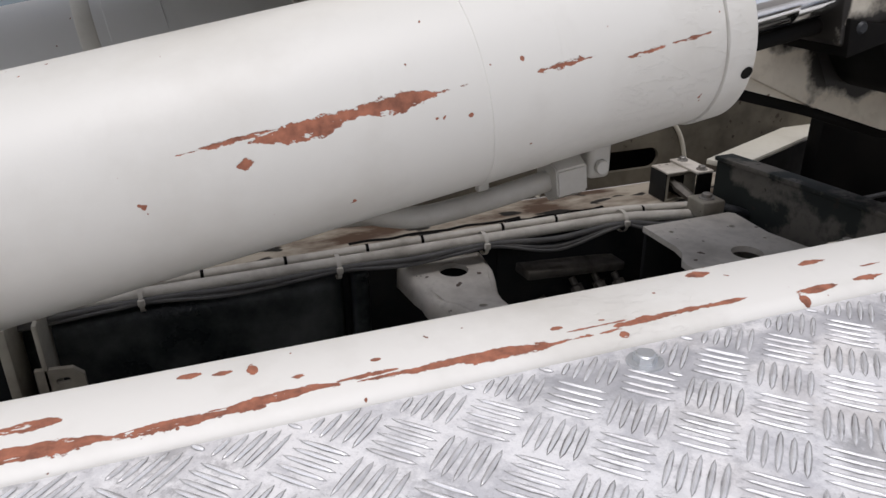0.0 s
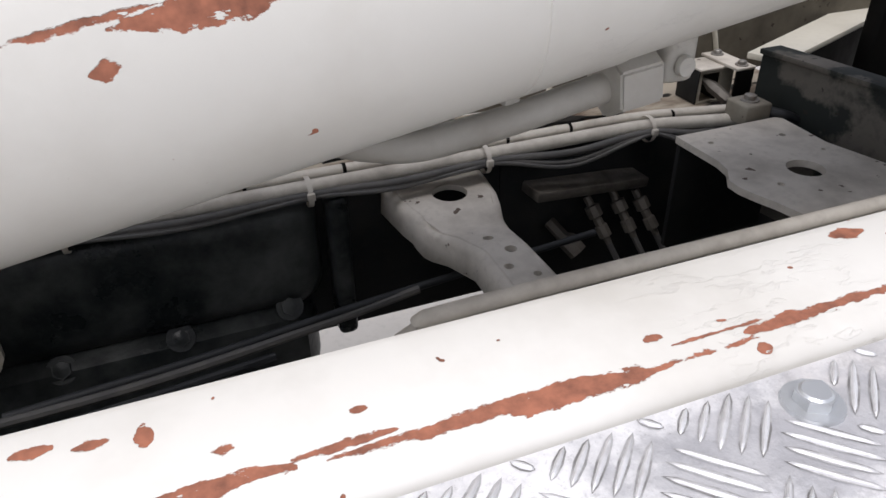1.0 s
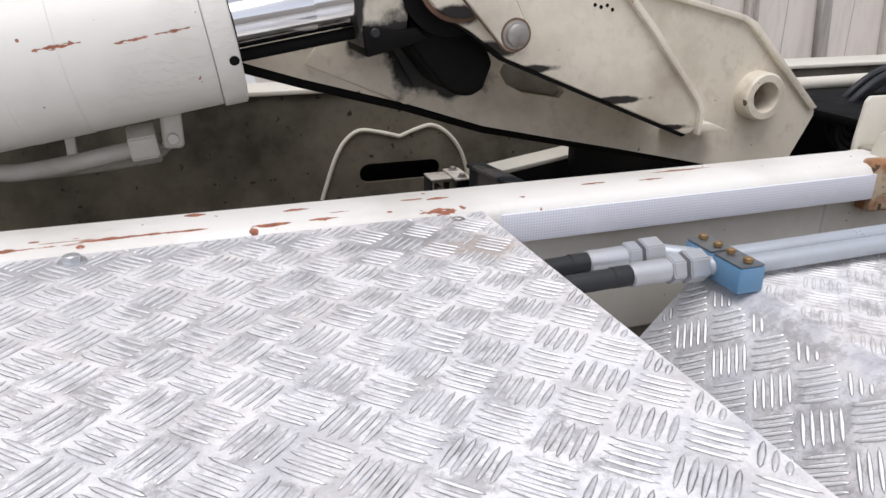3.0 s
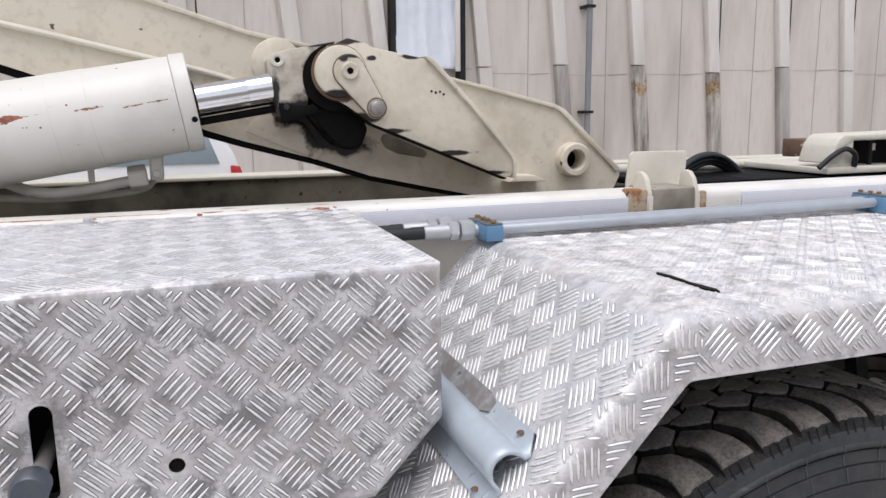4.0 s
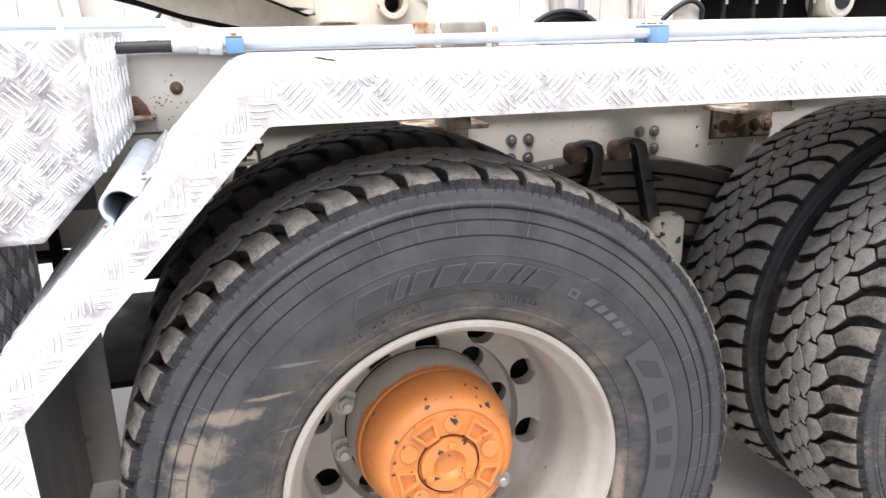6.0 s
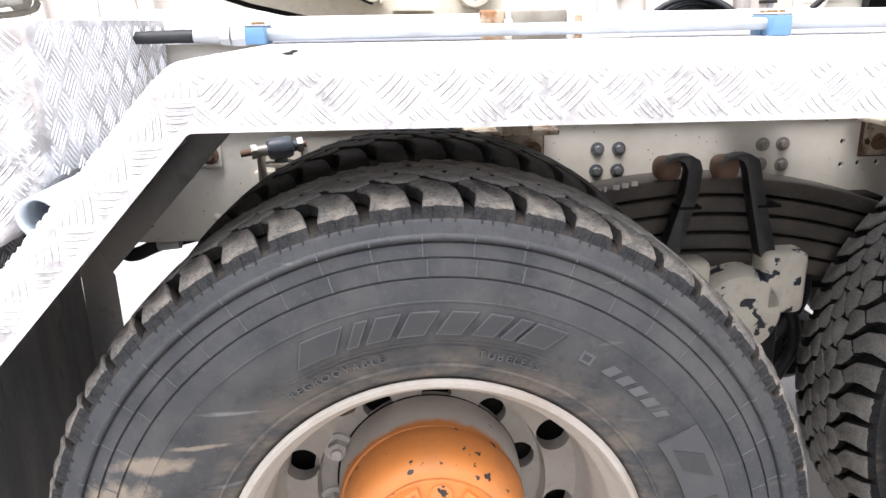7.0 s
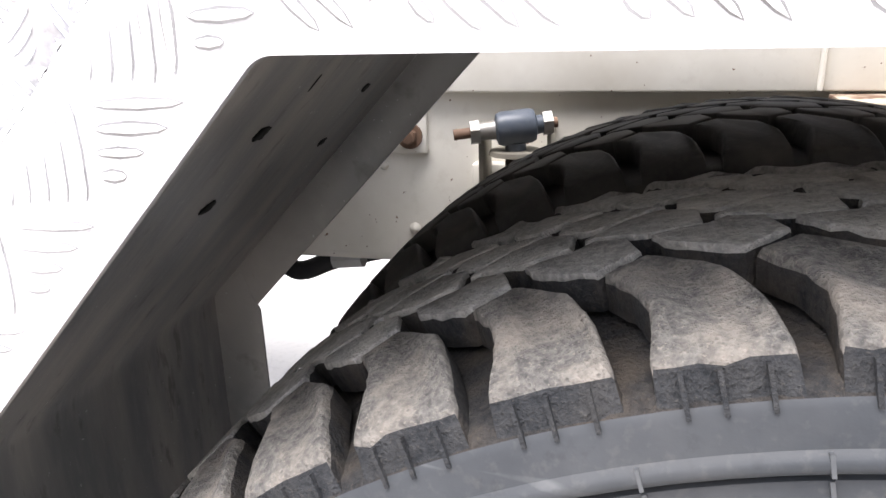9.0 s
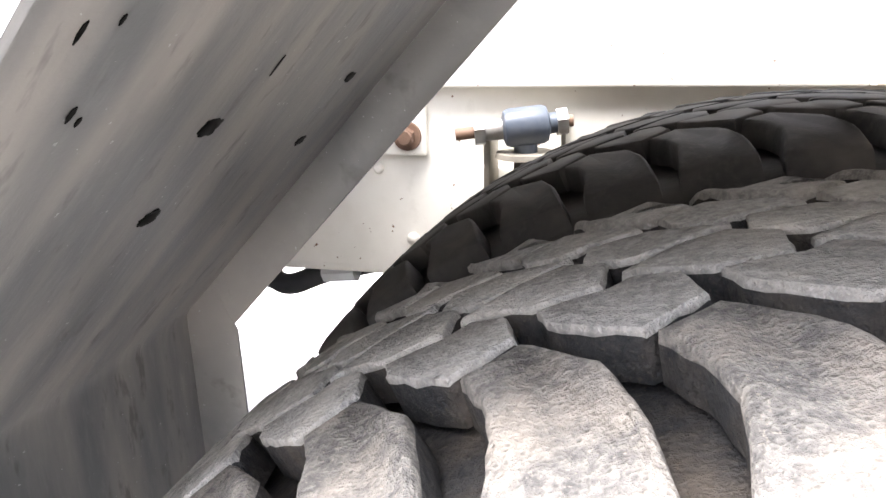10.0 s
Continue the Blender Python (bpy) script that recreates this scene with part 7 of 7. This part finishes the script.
    part("rod_eye", slab([(-0.537, 1.50), (-0.545, 1.467), (-0.513, 1.425), (-0.485, 1.392), (-0.465, 1.380), (-0.442, 1.378), (-0.424, 1.388), (-0.410, 1.425), (-0.43, 1.47), (-0.47, 1.50)], 0.945, 1.045, 0.008, 3), GREASE_AND_GAP, ob, "black greased rod eye")
    for k, (x, z) in enumerate(((-0.272, 1.507), (-0.262, 1.504), (-0.252, 1.506), (-0.243, 1.500))):
        part("paint_chip", lathe([(0.0, -0.0006), (0.0028, -0.0006), (0.003, 0.0)], (x, 0.9052, z), 9), GREASE_AND_GAP, ob)
    return ob


make_rocker().location += Vector((0.0, 0.034, 0.0075))


# ---- upright bracket with hooks, coil, winch frame ----
RUSTORANGE = worn("orange rust over cream", (0.30, 0.135, 0.055), (0.50, 0.42, 0.31), 0.8, big=26, amount=0.9, lo=0.42, hi=0.56, chips=(0.09, 0.05, 0.03), chip_lo=0.62)


def make_hook_bracket():
    ob = thing("hook_bracket", (0.23, 0.85, 1.20), "cream upright bracket plate with two hooked lugs and rust", "bracket")
    part("plate", slab([(0.197, 1.21), (0.199, 1.300), (0.207, 1.362), (0.214, 1.370), (0.364, 1.369), (0.369, 1.362), (0.364, 1.285), (0.350, 1.21)], 0.872, 0.880, 0.002), CREAM, ob)
    for x in (0.190, 0.318):
        lug = [(0.764, 1.215), (0.763, 1.240), (0.770, 1.280), (0.782, 1.310), (0.797, 1.325), (0.814, 1.328), (0.827, 1.318), (0.832, 1.300), (0.836, 1.262), (0.838, 1.215)]
        part("lug", slab(lug, x, x + 0.013, 0.003, axis="x"), CREAM, ob)
        part("lug_web", box(x + 0.001, x + 0.012, 0.82, 0.872, 1.215, 1.285, 0.003), CREAM, ob)
    part("rust_foot", box(0.137, 0.189, 0.766, 0.80, 1.212, 1.292, 0.006, 3), RUSTORANGE, ob, "rusty welded foot")
    part("rust_foot", box(0.336, 0.352, 0.768, 0.81, 1.212, 1.280, 0.004, 2), RUSTORANGE, ob)
    part("back_box", box(0.2035, 0.3175, 0.7665, 0.871, 1.214, 1.2905, 0.004), GRIME, ob)


make_hook_bracket()


def make_coil():
    ob = thing("hose_coil", (0.85, 1.35, 1.286), "coil of black hose lying on the frame", "hose")
    for k in range(6):
        r = 0.152 - 0.017 * (k % 3)
        pts = [(0.80 + 0.012 * k + r * math.cos(a), 1.33 + 0.018 * k + 0.02 * math.sin(2 * a), 1.215 + (0.108 - 0.014 * (k % 3)) * math.sin(a)) for a in [2 * math.pi * j / 40 for j in range(41)]]
        part("loop", tube(pts, 0.0085, 10, cap=False), HOSE, ob)
    part("tray", box(0.5, 2.6, 1.12, 1.60, 1.24, 1.262, 0.004), GREASE_AND_GAP, ob)


make_coil()


def make_winch():
    ob = thing("winch_frame", (1.5, 1.2, 1.27), "cream steel winch frame with a dark slotted opening", "winch")
    part("top_cover", slab([(1.060, 1.300), (1.078, 1.355), (1.092, 1.376), (1.112, 1.388), (2.5, 1.412), (2.5, 1.384), (1.150, 1.368), (1.120, 1.350), (1.100, 1.300)], 1.10, 1.23, 0.006, 3), CREAM, ob)
    part("end_cheek", slab([(1.056, 1.285), (1.078, 1.355), (1.112, 1.384), (1.155, 1.372), (1.155, 1.285)], 1.104, 1.13, 0.004), CREAM, ob)
    part("base_rail", box(1.05, 2.5, 1.095, 1.46, 1.268, 1.288, 0.004), CREAM, ob)
    # black sheet closes the opening and holds its shade
    part("inner_back", box(1.15, 2.5, 1.20, 1.21, 1.28, 1.38), GREASE_AND_GAP, ob)
    for x in (1.17, 1.275, 1.39, 1.50, 1.62, 1.74):
        part("slot_post", tube([(x, 1.15, 1.285), (x, 1.15, 1.375)], 0.008, 10), DARK, ob)
        part("stud", tube([(x + 0.005, 1.142, 1.335), (x + 0.005, 1.142, 1.356)], 0.005, 8), CREAM, ob)
    part("hose", tube(smooth_path([(1.02, 1.10, 1.288), (1.06, 1.09, 1.325), (1.11, 1.088, 1.345), (1.15, 1.09, 1.325), (1.16, 1.10, 1.29)], 6), 0.008, 10), HOSE, ob)
    part("drum_end", lathe([(0.0, -0.02), (0.05, -0.02), (0.06, -0.01), (0.06, 0.2), (0, 0.2)], (1.70, 1.12, 1.345), 32), CREAM, ob)
    part("drum_bore", lathe([(0.0, -0.024), (0.03, -0.024), (0.032, -0.018)], (1.70, 1.12, 1.345), 24), DARK, ob)
    rear = thing("rear_rail", (1.2, 1.5, 1.25), "cream round rail across the frame with a brown block", "rail")
    part("rail", tube([(0.5, 1.5, 1.272), (2.6, 1.5, 1.285)], 0.018, 14), CREAM, rear)
    part("block", box(1.40, 1.50, 1.56, 1.66, 1.286, 1.354, 0.004), RUSTY, rear)
    part("post", box(0.5, 0.53, 1.48, 1.52, 1.25, 1.272, 0.002), CREAM, rear)
    part("post", box(2.5, 2.53, 1.48, 1.66, 1.25, 1.30, 0.002), CREAM, rear)


make_winch()


# ---- hydraulic pipes with blue clamps, along the rail ----
def make_pipes():
    ob = thing("hydraulic_pipes", (0.5, 0.62, 1.238), "two pale hydraulic pipes with hose unions and blue clamps", "pipes")
    for y, end in ((0.596, -0.404), (0.644, -0.430)):
        part("hose", tube([(-0.95, y - 0.01, 1.247), (-0.6, y - 0.004, 1.249), (end, y, 1.2515)], 0.0112, 16), HOSE, ob)
        part("hose_sleeve", tube([(end - 0.022, y, 1.2514), (end + 0.001, y, 1.2515)], 0.0120, 16), HOSE, ob)
        part("ferrule", tube([(end, y, 1.2515), (end + 0.002, y, 1.2515), (end + 0.048, y, 1.2518), (end + 0.050, y, 1.2518)], [0.0118, 0.0136, 0.0136, 0.0118], 20), ZINC, ob)
        for x0, w, r in ((end + 0.049, 0.017, 0.0178), (end + 0.070, 0.026, 0.0200)):
            bm = bmesh.new()
            bmesh.ops.create_cone(bm, cap_ends=True, segments=6, radius1=r, radius2=r, depth=w, matrix=Matrix.Translation((x0 + w / 2, y, 1.252)) @ Matrix.Rotation(radians(90), 4, "Y") @ Matrix.Rotation(radians(14), 4, "Z"))
            bmesh.ops.bevel(bm, geom=list(bm.edges), offset=0.0015, segments=2, affect="EDGES")
            part("hex_nut", bm, ZINC, ob)
        part("pipe", tube([(end + 0.095, y, 1.252), (-0.285, y - 0.4 * (y - 0.55), 1.2525), (0.2, y - 0.4 * (y - 0.55), 1.255), (1.0, y - 0.4 * (y - 0.55), 1.2605), (3.0, y - 0.4 * (y - 0.55), 1.272)], 0.0112, 18), GALV, ob)
    for x, up in ((-0.285, 0.0), (0.667, 0.007), (1.60, 0.013)):
        for y0, y1 in ((0.540, 0.5885), (0.5905, 0.637)):
            cl = part("clamp", box(x - 0.017, x + 0.017, y0, y1, 1.2365, 1.2665 + up, 0.003, 2), BLUE, ob, "faded blue plastic pipe clamp")
            part("clamp_plate", box(x - 0.016, x + 0.016, y0 + 0.001, y1 - 0.001, 1.2667 + up, 1.2690 + up, 0.001), DARKBOLT, cl)
            for y in (y0 + 0.010, y1 - 0.010):
                part("clamp_bolt", bolt((x, y, 1.2690 + up), 0.0056, 0.0062, (0, 0, 1), washer=False), BRASS, cl)
    for x in (0.87, 0.93, 1.12, 1.19):
        part("rivet", bolt((x, 0.50, 1.235), 0.009, 0.006, (0, 0, 1), washer=True), BOLT, ob)


make_pipes()


# ---- frame side details ----
def make_frame_bolts():
    spots = [(0.410, 0.988), (0.459, 0.988), (0.409, 0.938), (0.458, 0.938), (0.794, 0.990), (0.841, 0.990), (0.792, 0.944), (0.843, 0.942)]
    first = None
    for x, z in spots:
        b = solo("frame_bolt", bolt((x, 0.824, z), 0.0105, 0.010), DARKBOLT if x < 0.6 else BOLT, (x, 0.824, z), "dull zinc hexagon bolt in the frame web", "bolt", "frame bolts")
    for x, z, r in ((-0.498, 0.951, 0.007), (-0.453, 0.854, 0.009)):
        solo("rivet", lathe([(0.0, -0.008), (r * 0.6, -0.007), (r, -0.003), (r, 0.0)], (x, 0.824, z), 16), FRAME, (x, 0.824, z), "cream painted rivet head in the frame web", "rivet", "frame rivets")
    plate = thing("bolt_plate", (-0.46, 0.82, 0.97), "cream square plate with one rusty bolt", "plate")
    part("plate", box(-0.66, -0.428, 0.812, 0.8245, 0.971, 1.056, 0.003), FRAME, plate)
    part("bolt", bolt((-0.453, 0.812, 0.997), 0.0125, 0.016), RUSTY, plate, "rusty bolt head")


make_frame_bolts()


def make_web_bracket():
    ob = thing("web_bracket", (-0.49, 0.81, 1.09), "small rusty angle bracket on the frame web", "bracket")
    part("ledge", box(-0.545, -0.462, 0.745, 0.8002, 1.094, 1.101, 0.001), MOUNT, ob)
    part("leg", slab([(-0.540, 1.101), (-0.472, 1.101), (-0.480, 1.122), (-0.497, 1.142), (-0.540, 1.146)], 0.790, 0.8002, 0.001), RUSTY, ob)
    rng = random.Random(21)
    for k in range(26):
        x, z = -0.44 + rng.gauss(0, 0.028), 1.125 + rng.gauss(0, 0.028)
        r = rng.uniform(0.0010, 0.0026)
        part("rust_speck", lathe([(0.0, -0.0008), (r * 0.7, -0.0008), (r, 0.0)], (x, 0.8001, min(z, 1.21)), 7), RUSTY, ob)
    part("bolt", bolt((-0.508, 0.790, 1.122), 0.010, 0.010), RUSTY, ob)
    solo("frame_bolt", bolt((-0.413, 0.8002, 1.157), 0.0095, 0.007), RUSTY, (-0.413, 0.8002, 1.157), "rusty bolt head in the upper frame web", "bolt", "frame bolts")


PINRUST = worn("brown pin steel", (0.13, 0.075, 0.05), (0.06, 0.042, 0.03), 0.75, big=20, amount=0.8)
MOUNT = worn("rust-stained cream steel", (0.50, 0.44, 0.345), (0.15, 0.085, 0.050), 0.75, big=16, fine=70, amount=1.0, lo=0.46, hi=0.60, chips=(0.05, 0.032, 0.024), chip_lo=0.66, chip_scale=38)


make_web_bracket()


def make_mount(x):
    ob = thing("mudguard_mount", (x, 0.75, 1.06), "cream welded mudguard mount with rusty bolted foot", "bracket", "mudguard mounts")
    part("shelf", box(x - 0.095, x + 0.096, 0.665, 0.806, 1.046, 1.057, 0.002), MOUNT, ob)
    part("gusset", slab([(0.672, 1.046), (0.806, 1.046), (0.806, 0.985), (0.79, 0.985)], x - 0.008, x + 0.008, 0.002, axis="x"), MOUNT, ob)
    part("foot", box(x - (0.050 if x > 1 else 0.004), x + (0.147 if x > 1 else 0.09), 0.808, 0.822, 0.962, 1.046, 0.002), MOUNT, ob)
    part("foot_edge", box(x - (0.055 if x > 1 else 0.008), x + (0.151 if x > 1 else 0.094), 0.816, 0.823, 0.957, 1.046, 0.001), PINRUST, ob)
    for dx in (0.022, 0.068) if x < 1 else (-0.016, 0.036, 0.086, 0.128):
        part("bolt", bolt((x + dx, 0.808, 0.992), 0.0125, 0.014), RUSTY, ob)
    part("riser", box(x - 0.03, x + 0.03, 0.60, 0.70, 1.056, 1.2315, 0.003), MOUNT, ob)


make_mount(0.192)
make_mount(1.075)
make_mount(2.0)


def make_bump_stop():
    ob = thing("bump_stop", (0.745, 0.78, 1.10), "black rubber bump stop under the mudguard edge", "bump stop")
    part("rubber", lathe([(0.0, -0.085), (0.018, -0.080), (0.032, -0.060), (0.037, -0.020), (0.037, 0.020), (0.032, 0.060), (0.018, 0.080), (0.0, 0.085)], (0.745, 0.745, 1.102), 28, "x"), HOSE, ob)
    part("bracket", box(0.70, 0.79, 0.75, 0.806, 1.09, 1.115, 0.003), FRAME, ob)


make_bump_stop()


def make_spring():
    ob = thing("leaf_spring", (0.68, 0.69, 0.74), "dark stacked leaf spring pack with straps over rusty pins", "leaf spring")
    for k in range(5):
        half = 0.70 - 0.06 * k
        top = 0.952 - 0.0405 * k
        line = [(0.60 + half * t, top - 0.43 * (half * t) ** 2) for t in [j / 10 - 1 for j in range(21)]]
        pts = line + [(x, z - 0.0345) for x, z in line[::-1]]
        part("leaf", slab(pts, 0.655, 0.745, 0.005, 3), SPRING, ob)
    # added black fill paints the gaps between the leaves dark
    part("leaf_gap_fill", box(0.2, 1.0, 0.665, 0.735, 0.80, 0.90, 0.01), GREASE_AND_GAP, ob)
    for x0, x1 in ((0.518, 0.522), (0.640, 0.735)):
        # square-headed pin, and a flat strap looped over it and down
        part("pin", box(x0 - 0.034, x0 + 0.022, 0.630, 0.682, 0.948, 1.000, 0.021, 4), PINRUST, ob)
        path = [(x0 - 0.024, 0.985), (x0 - 0.012, 1.000), (x0 + 0.010, 1.0055), (x0 + 0.032, 1.005), (x0 + 0.050, 0.994), (x0 + 0.056, 0.975), (x0 + 0.052 + (x1 - x0) * 0.15, 0.93), (x1 + 0.014, 0.785)]
        inner = [(x1 - 0.022, 0.785), (x0 + 0.022 + (x1 - x0) * 0.15, 0.93), (x0 + 0.026, 0.972), (x0 + 0.018, 0.990), (x0 + 0.004, 0.9955), (x0 - 0.012, 0.9945)]
        part("strap", slab(path + inner, 0.618, 0.654, 0.0014, 2), STRAP, ob, "black worn strap bent over a pin")
        part("strap_band", box((x0 + x1) / 2 + 0.008, (x0 + x1) / 2 + 0.058, 0.6165, 0.656, 0.893, 0.899, 0.001), GREASE_AND_GAP, ob)
    for k in range(6):
        part("painted_mark", box(0.345 + 0.019 * k, 0.345 + 0.019 * k + (0.013 if k != 2 else 0.005), 0.6535, 0.6552, 0.9205 + 0.0035 * k, 0.9305 + 0.0035 * k), CHALK, ob)
    axle = thing("axle_saddle", (0.70, 0.66, 0.6), "cream cast axle saddle with chipped paint", "axle")
    part("housing", lathe([(0.0, 0.0), (0.085, 0.0), (0.10, 0.02), (0.10, 0.26), (0, 0.26)], (0.675, 0.60, 0.665), 36), CHIPPED, axle)
    part("lug", box(0.715, 0.815, 0.60, 0.70, 0.66, 0.80, 0.018, 3), CHIPPED, axle)
    part("lug", box(0.54, 0.605, 0.60, 0.68, 0.66, 0.785, 0.016, 3), CHIPPED, axle)
    part("foot", box(0.55, 0.80, 0.66, 0.78, 0.42, 0.70, 0.02, 3), DARK, axle)
    for x in (0.0, 1.36):
        a = thing("axle", (x, 1.1, 0.54), "dark axle tube between the twin wheels", "axle", "rear axles")
        part("tube", tube([(x, 0.24, 0.54), (x, 1.9, 0.54)], 0.085, 24), DARK, a)
        part("diff", lathe([(0.0, 0.0), (0.14, 0.02), (0.20, 0.14), (0.20, 0.2), (0.14, 0.32), (0.0, 0.34)], (x, 1.05, 0.54), 32), DARK, a)
    part("hose", tube(smooth_path([(0.80, 0.70, 0.77), (0.86, 0.72, 0.72), (0.88, 0.74, 0.64), (0.84, 0.76, 0.55)], 6), 0.02, 12), HOSE, axle)
    part("hose", tube(smooth_path([(0.82, 0.72, 0.79), (0.90, 0.73, 0.755), (0.95, 0.75, 0.69)], 6), 0.012, 12), HOSE, axle)


def make_brake_chamber():
    ob = thing("brake_chamber", (0.84, 0.86, 0.5), "black oily brake chamber with hoses behind the axle saddle", "brake chamber")
    part("body", lathe([(0.0, -0.10), (0.030, -0.10), (0.045, -0.085), (0.085, -0.065), (0.092, -0.05), (0.092, -0.012), (0.104, -0.008), (0.104, 0.008), (0.092, 0.012), (0.092, 0.10), (0.07, 0.13), (0.0, 0.13)], (0.800, 0.86, 0.560), 36), OILBLACK, ob)
    part("clamp_ring", lathe([(0.103, -0.012), (0.109, -0.009), (0.109, 0.009), (0.103, 0.012)], (0.800, 0.86, 0.560), 36), DARK, ob)
    part("spring_can", lathe([(0.0, -0.06), (0.075, -0.06), (0.095, -0.04), (0.095, 0.12), (0.0, 0.12)], (0.935, 0.90, 0.470), 32), OILBLACK, ob)
    # dark plate added behind the chamber to hide the bright ground
    part("dark_backing", slab([(0.70, 0.36), (0.98, 0.34), (1.00, 0.42), (0.90, 0.60), (0.88, 0.70), (0.76, 0.72), (0.72, 0.62)], 0.965, 1.0, 0.01, 3), OILBLACK, ob)
    for k in range(4):
        z = 0.735 - 0.022 * k
        part("hose", tube(smooth_path([(0.78 + 0.01 * k, 0.80, z - 0.06), (0.815, 0.755, z - 0.015), (0.85 + 0.006 * k, 0.735, z + 0.018), (0.905, 0.730, z + 0.042), (0.99, 0.75, z + 0.055)], 6), 0.0095 + 0.002 * (k % 2), 10), HOSE, ob)
    part("hose", tube(smooth_path([(0.835, 0.76, 0.66), (0.865, 0.735, 0.60), (0.880, 0.74, 0.52), (0.86, 0.77, 0.42)], 6), 0.015, 12), HOSE, ob)
    part("union", tube([(0.838, 0.742, 0.716), (0.862, 0.730, 0.728)], 0.017, 6), DARKBOLT, ob)


OILBLACK = worn("oil-wet black steel", (0.012, 0.014, 0.015), (0.045, 0.046, 0.044), 0.28, big=12, fine=60, amount=0.7, bump=0.5, depth=0.003)
STRAP = dull(worn("black strap steel", (0.020, 0.021, 0.023), (0.075, 0.072, 0.068), 0.5, big=16, amount=0.6), 0.4)
CHALK = worn("white stencil paint", (0.62, 0.62, 0.60), (0.3, 0.29, 0.27), 0.7, big=40, amount=0.8)
CHIPPED = worn("chipped cream casting", (0.66, 0.62, 0.52), (0.30, 0.25, 0.2), 0.6, big=10, amount=0.6, chips=(0.025, 0.03, 0.04), chip_lo=0.60, chip_scale=22)
make_spring()
make_brake_chamber()


def make_ball_joint():
    ob = thing("ball_joint", (-0.30, 0.745, 1.0), "blue-grey rubber bushed joint with nuts on a cream bracket", "joint")
    a, b = Vector((-0.368, 0.726, 1.013)), Vector((-0.236, 0.762, 1.026))
    d = (b - a)

    def at(t):
        return tuple(a + d * t)
    part("stud", tube([at(0), at(1)], 0.0072, 14), RUSTY, ob)
    part("bush", tube([at(0.40), at(0.42), at(0.46), at(0.74), at(0.78), at(0.80)], [0.012, 0.020, 0.0225, 0.0225, 0.020, 0.012], 28), BUSH, ob, "dark blue-grey rubber bush")
    part("collar", tube([at(0.24), at(0.40)], [0.0115, 0.0125], 20), BOLT, ob)
    part("collar", tube([at(0.80), at(0.90)], [0.0125, 0.0115], 20), BUSH, ob)
    for t0, t1 in ((0.16, 0.25), (0.86, 0.95)):
        part("nut", tube([at(t0), at(t1)], 0.0165, 6), BOLT, ob)
    part("neck", tube([tuple(a + d * 0.6 - Vector((0, 0, 0.02))), tuple(a + d * 0.6 - Vector((0, 0, 0.034)))], 0.014, 18), BUSH, ob)
    part("dust_plate", lathe([(0.0, 0.0), (0.034, 0.0), (0.036, -0.006), (0.0, -0.009)], tuple(a + d * 0.6 - Vector((0, 0, 0.030))), 28, "z"), GRIME, ob)
    part("arm", tube([tuple(a + d * 0.6 - Vector((0, 0, 0.045))), (-0.30, 0.80, 0.93), (-0.31, 0.83, 0.82)], 0.014, 12), GRIME, ob)
    part("prong", box(-0.338, -0.330, 0.74, 0.80, 0.93, 1.016, 0.002), GRIME, ob)
    part("prong", box(-0.249, -0.243, 0.76, 0.82, 0.96, 1.02, 0.002), GRIME, ob)
    part("mount", box(-0.36, -0.24, 0.80, 0.826, 0.90, 0.96, 0.004), FRAME, ob)


BUSH = worn("blue-grey rubber", (0.07, 0.085, 0.11), (0.16, 0.17, 0.18), 0.45, big=20, amount=0.6)
make_ball_joint()


def make_under_pipe():
    ob = thing("air_line", (-0.6, 0.86, 0.78), "dark flexible air line looped under the frame", "hose")
    part("line", tube(smooth_path([(-1.0, 0.90, 0.80), (-0.72, 0.86, 0.775), (-0.66, 0.85, 0.765), (-0.60, 0.86, 0.785), (-0.50, 0.90, 0.80)], 6), 0.016, 12), HOSE, ob)
    part("union", tube([(-0.60, 0.85, 0.79), (-0.55, 0.85, 0.795)], 0.018, 8), ZINC, ob)


make_under_pipe()
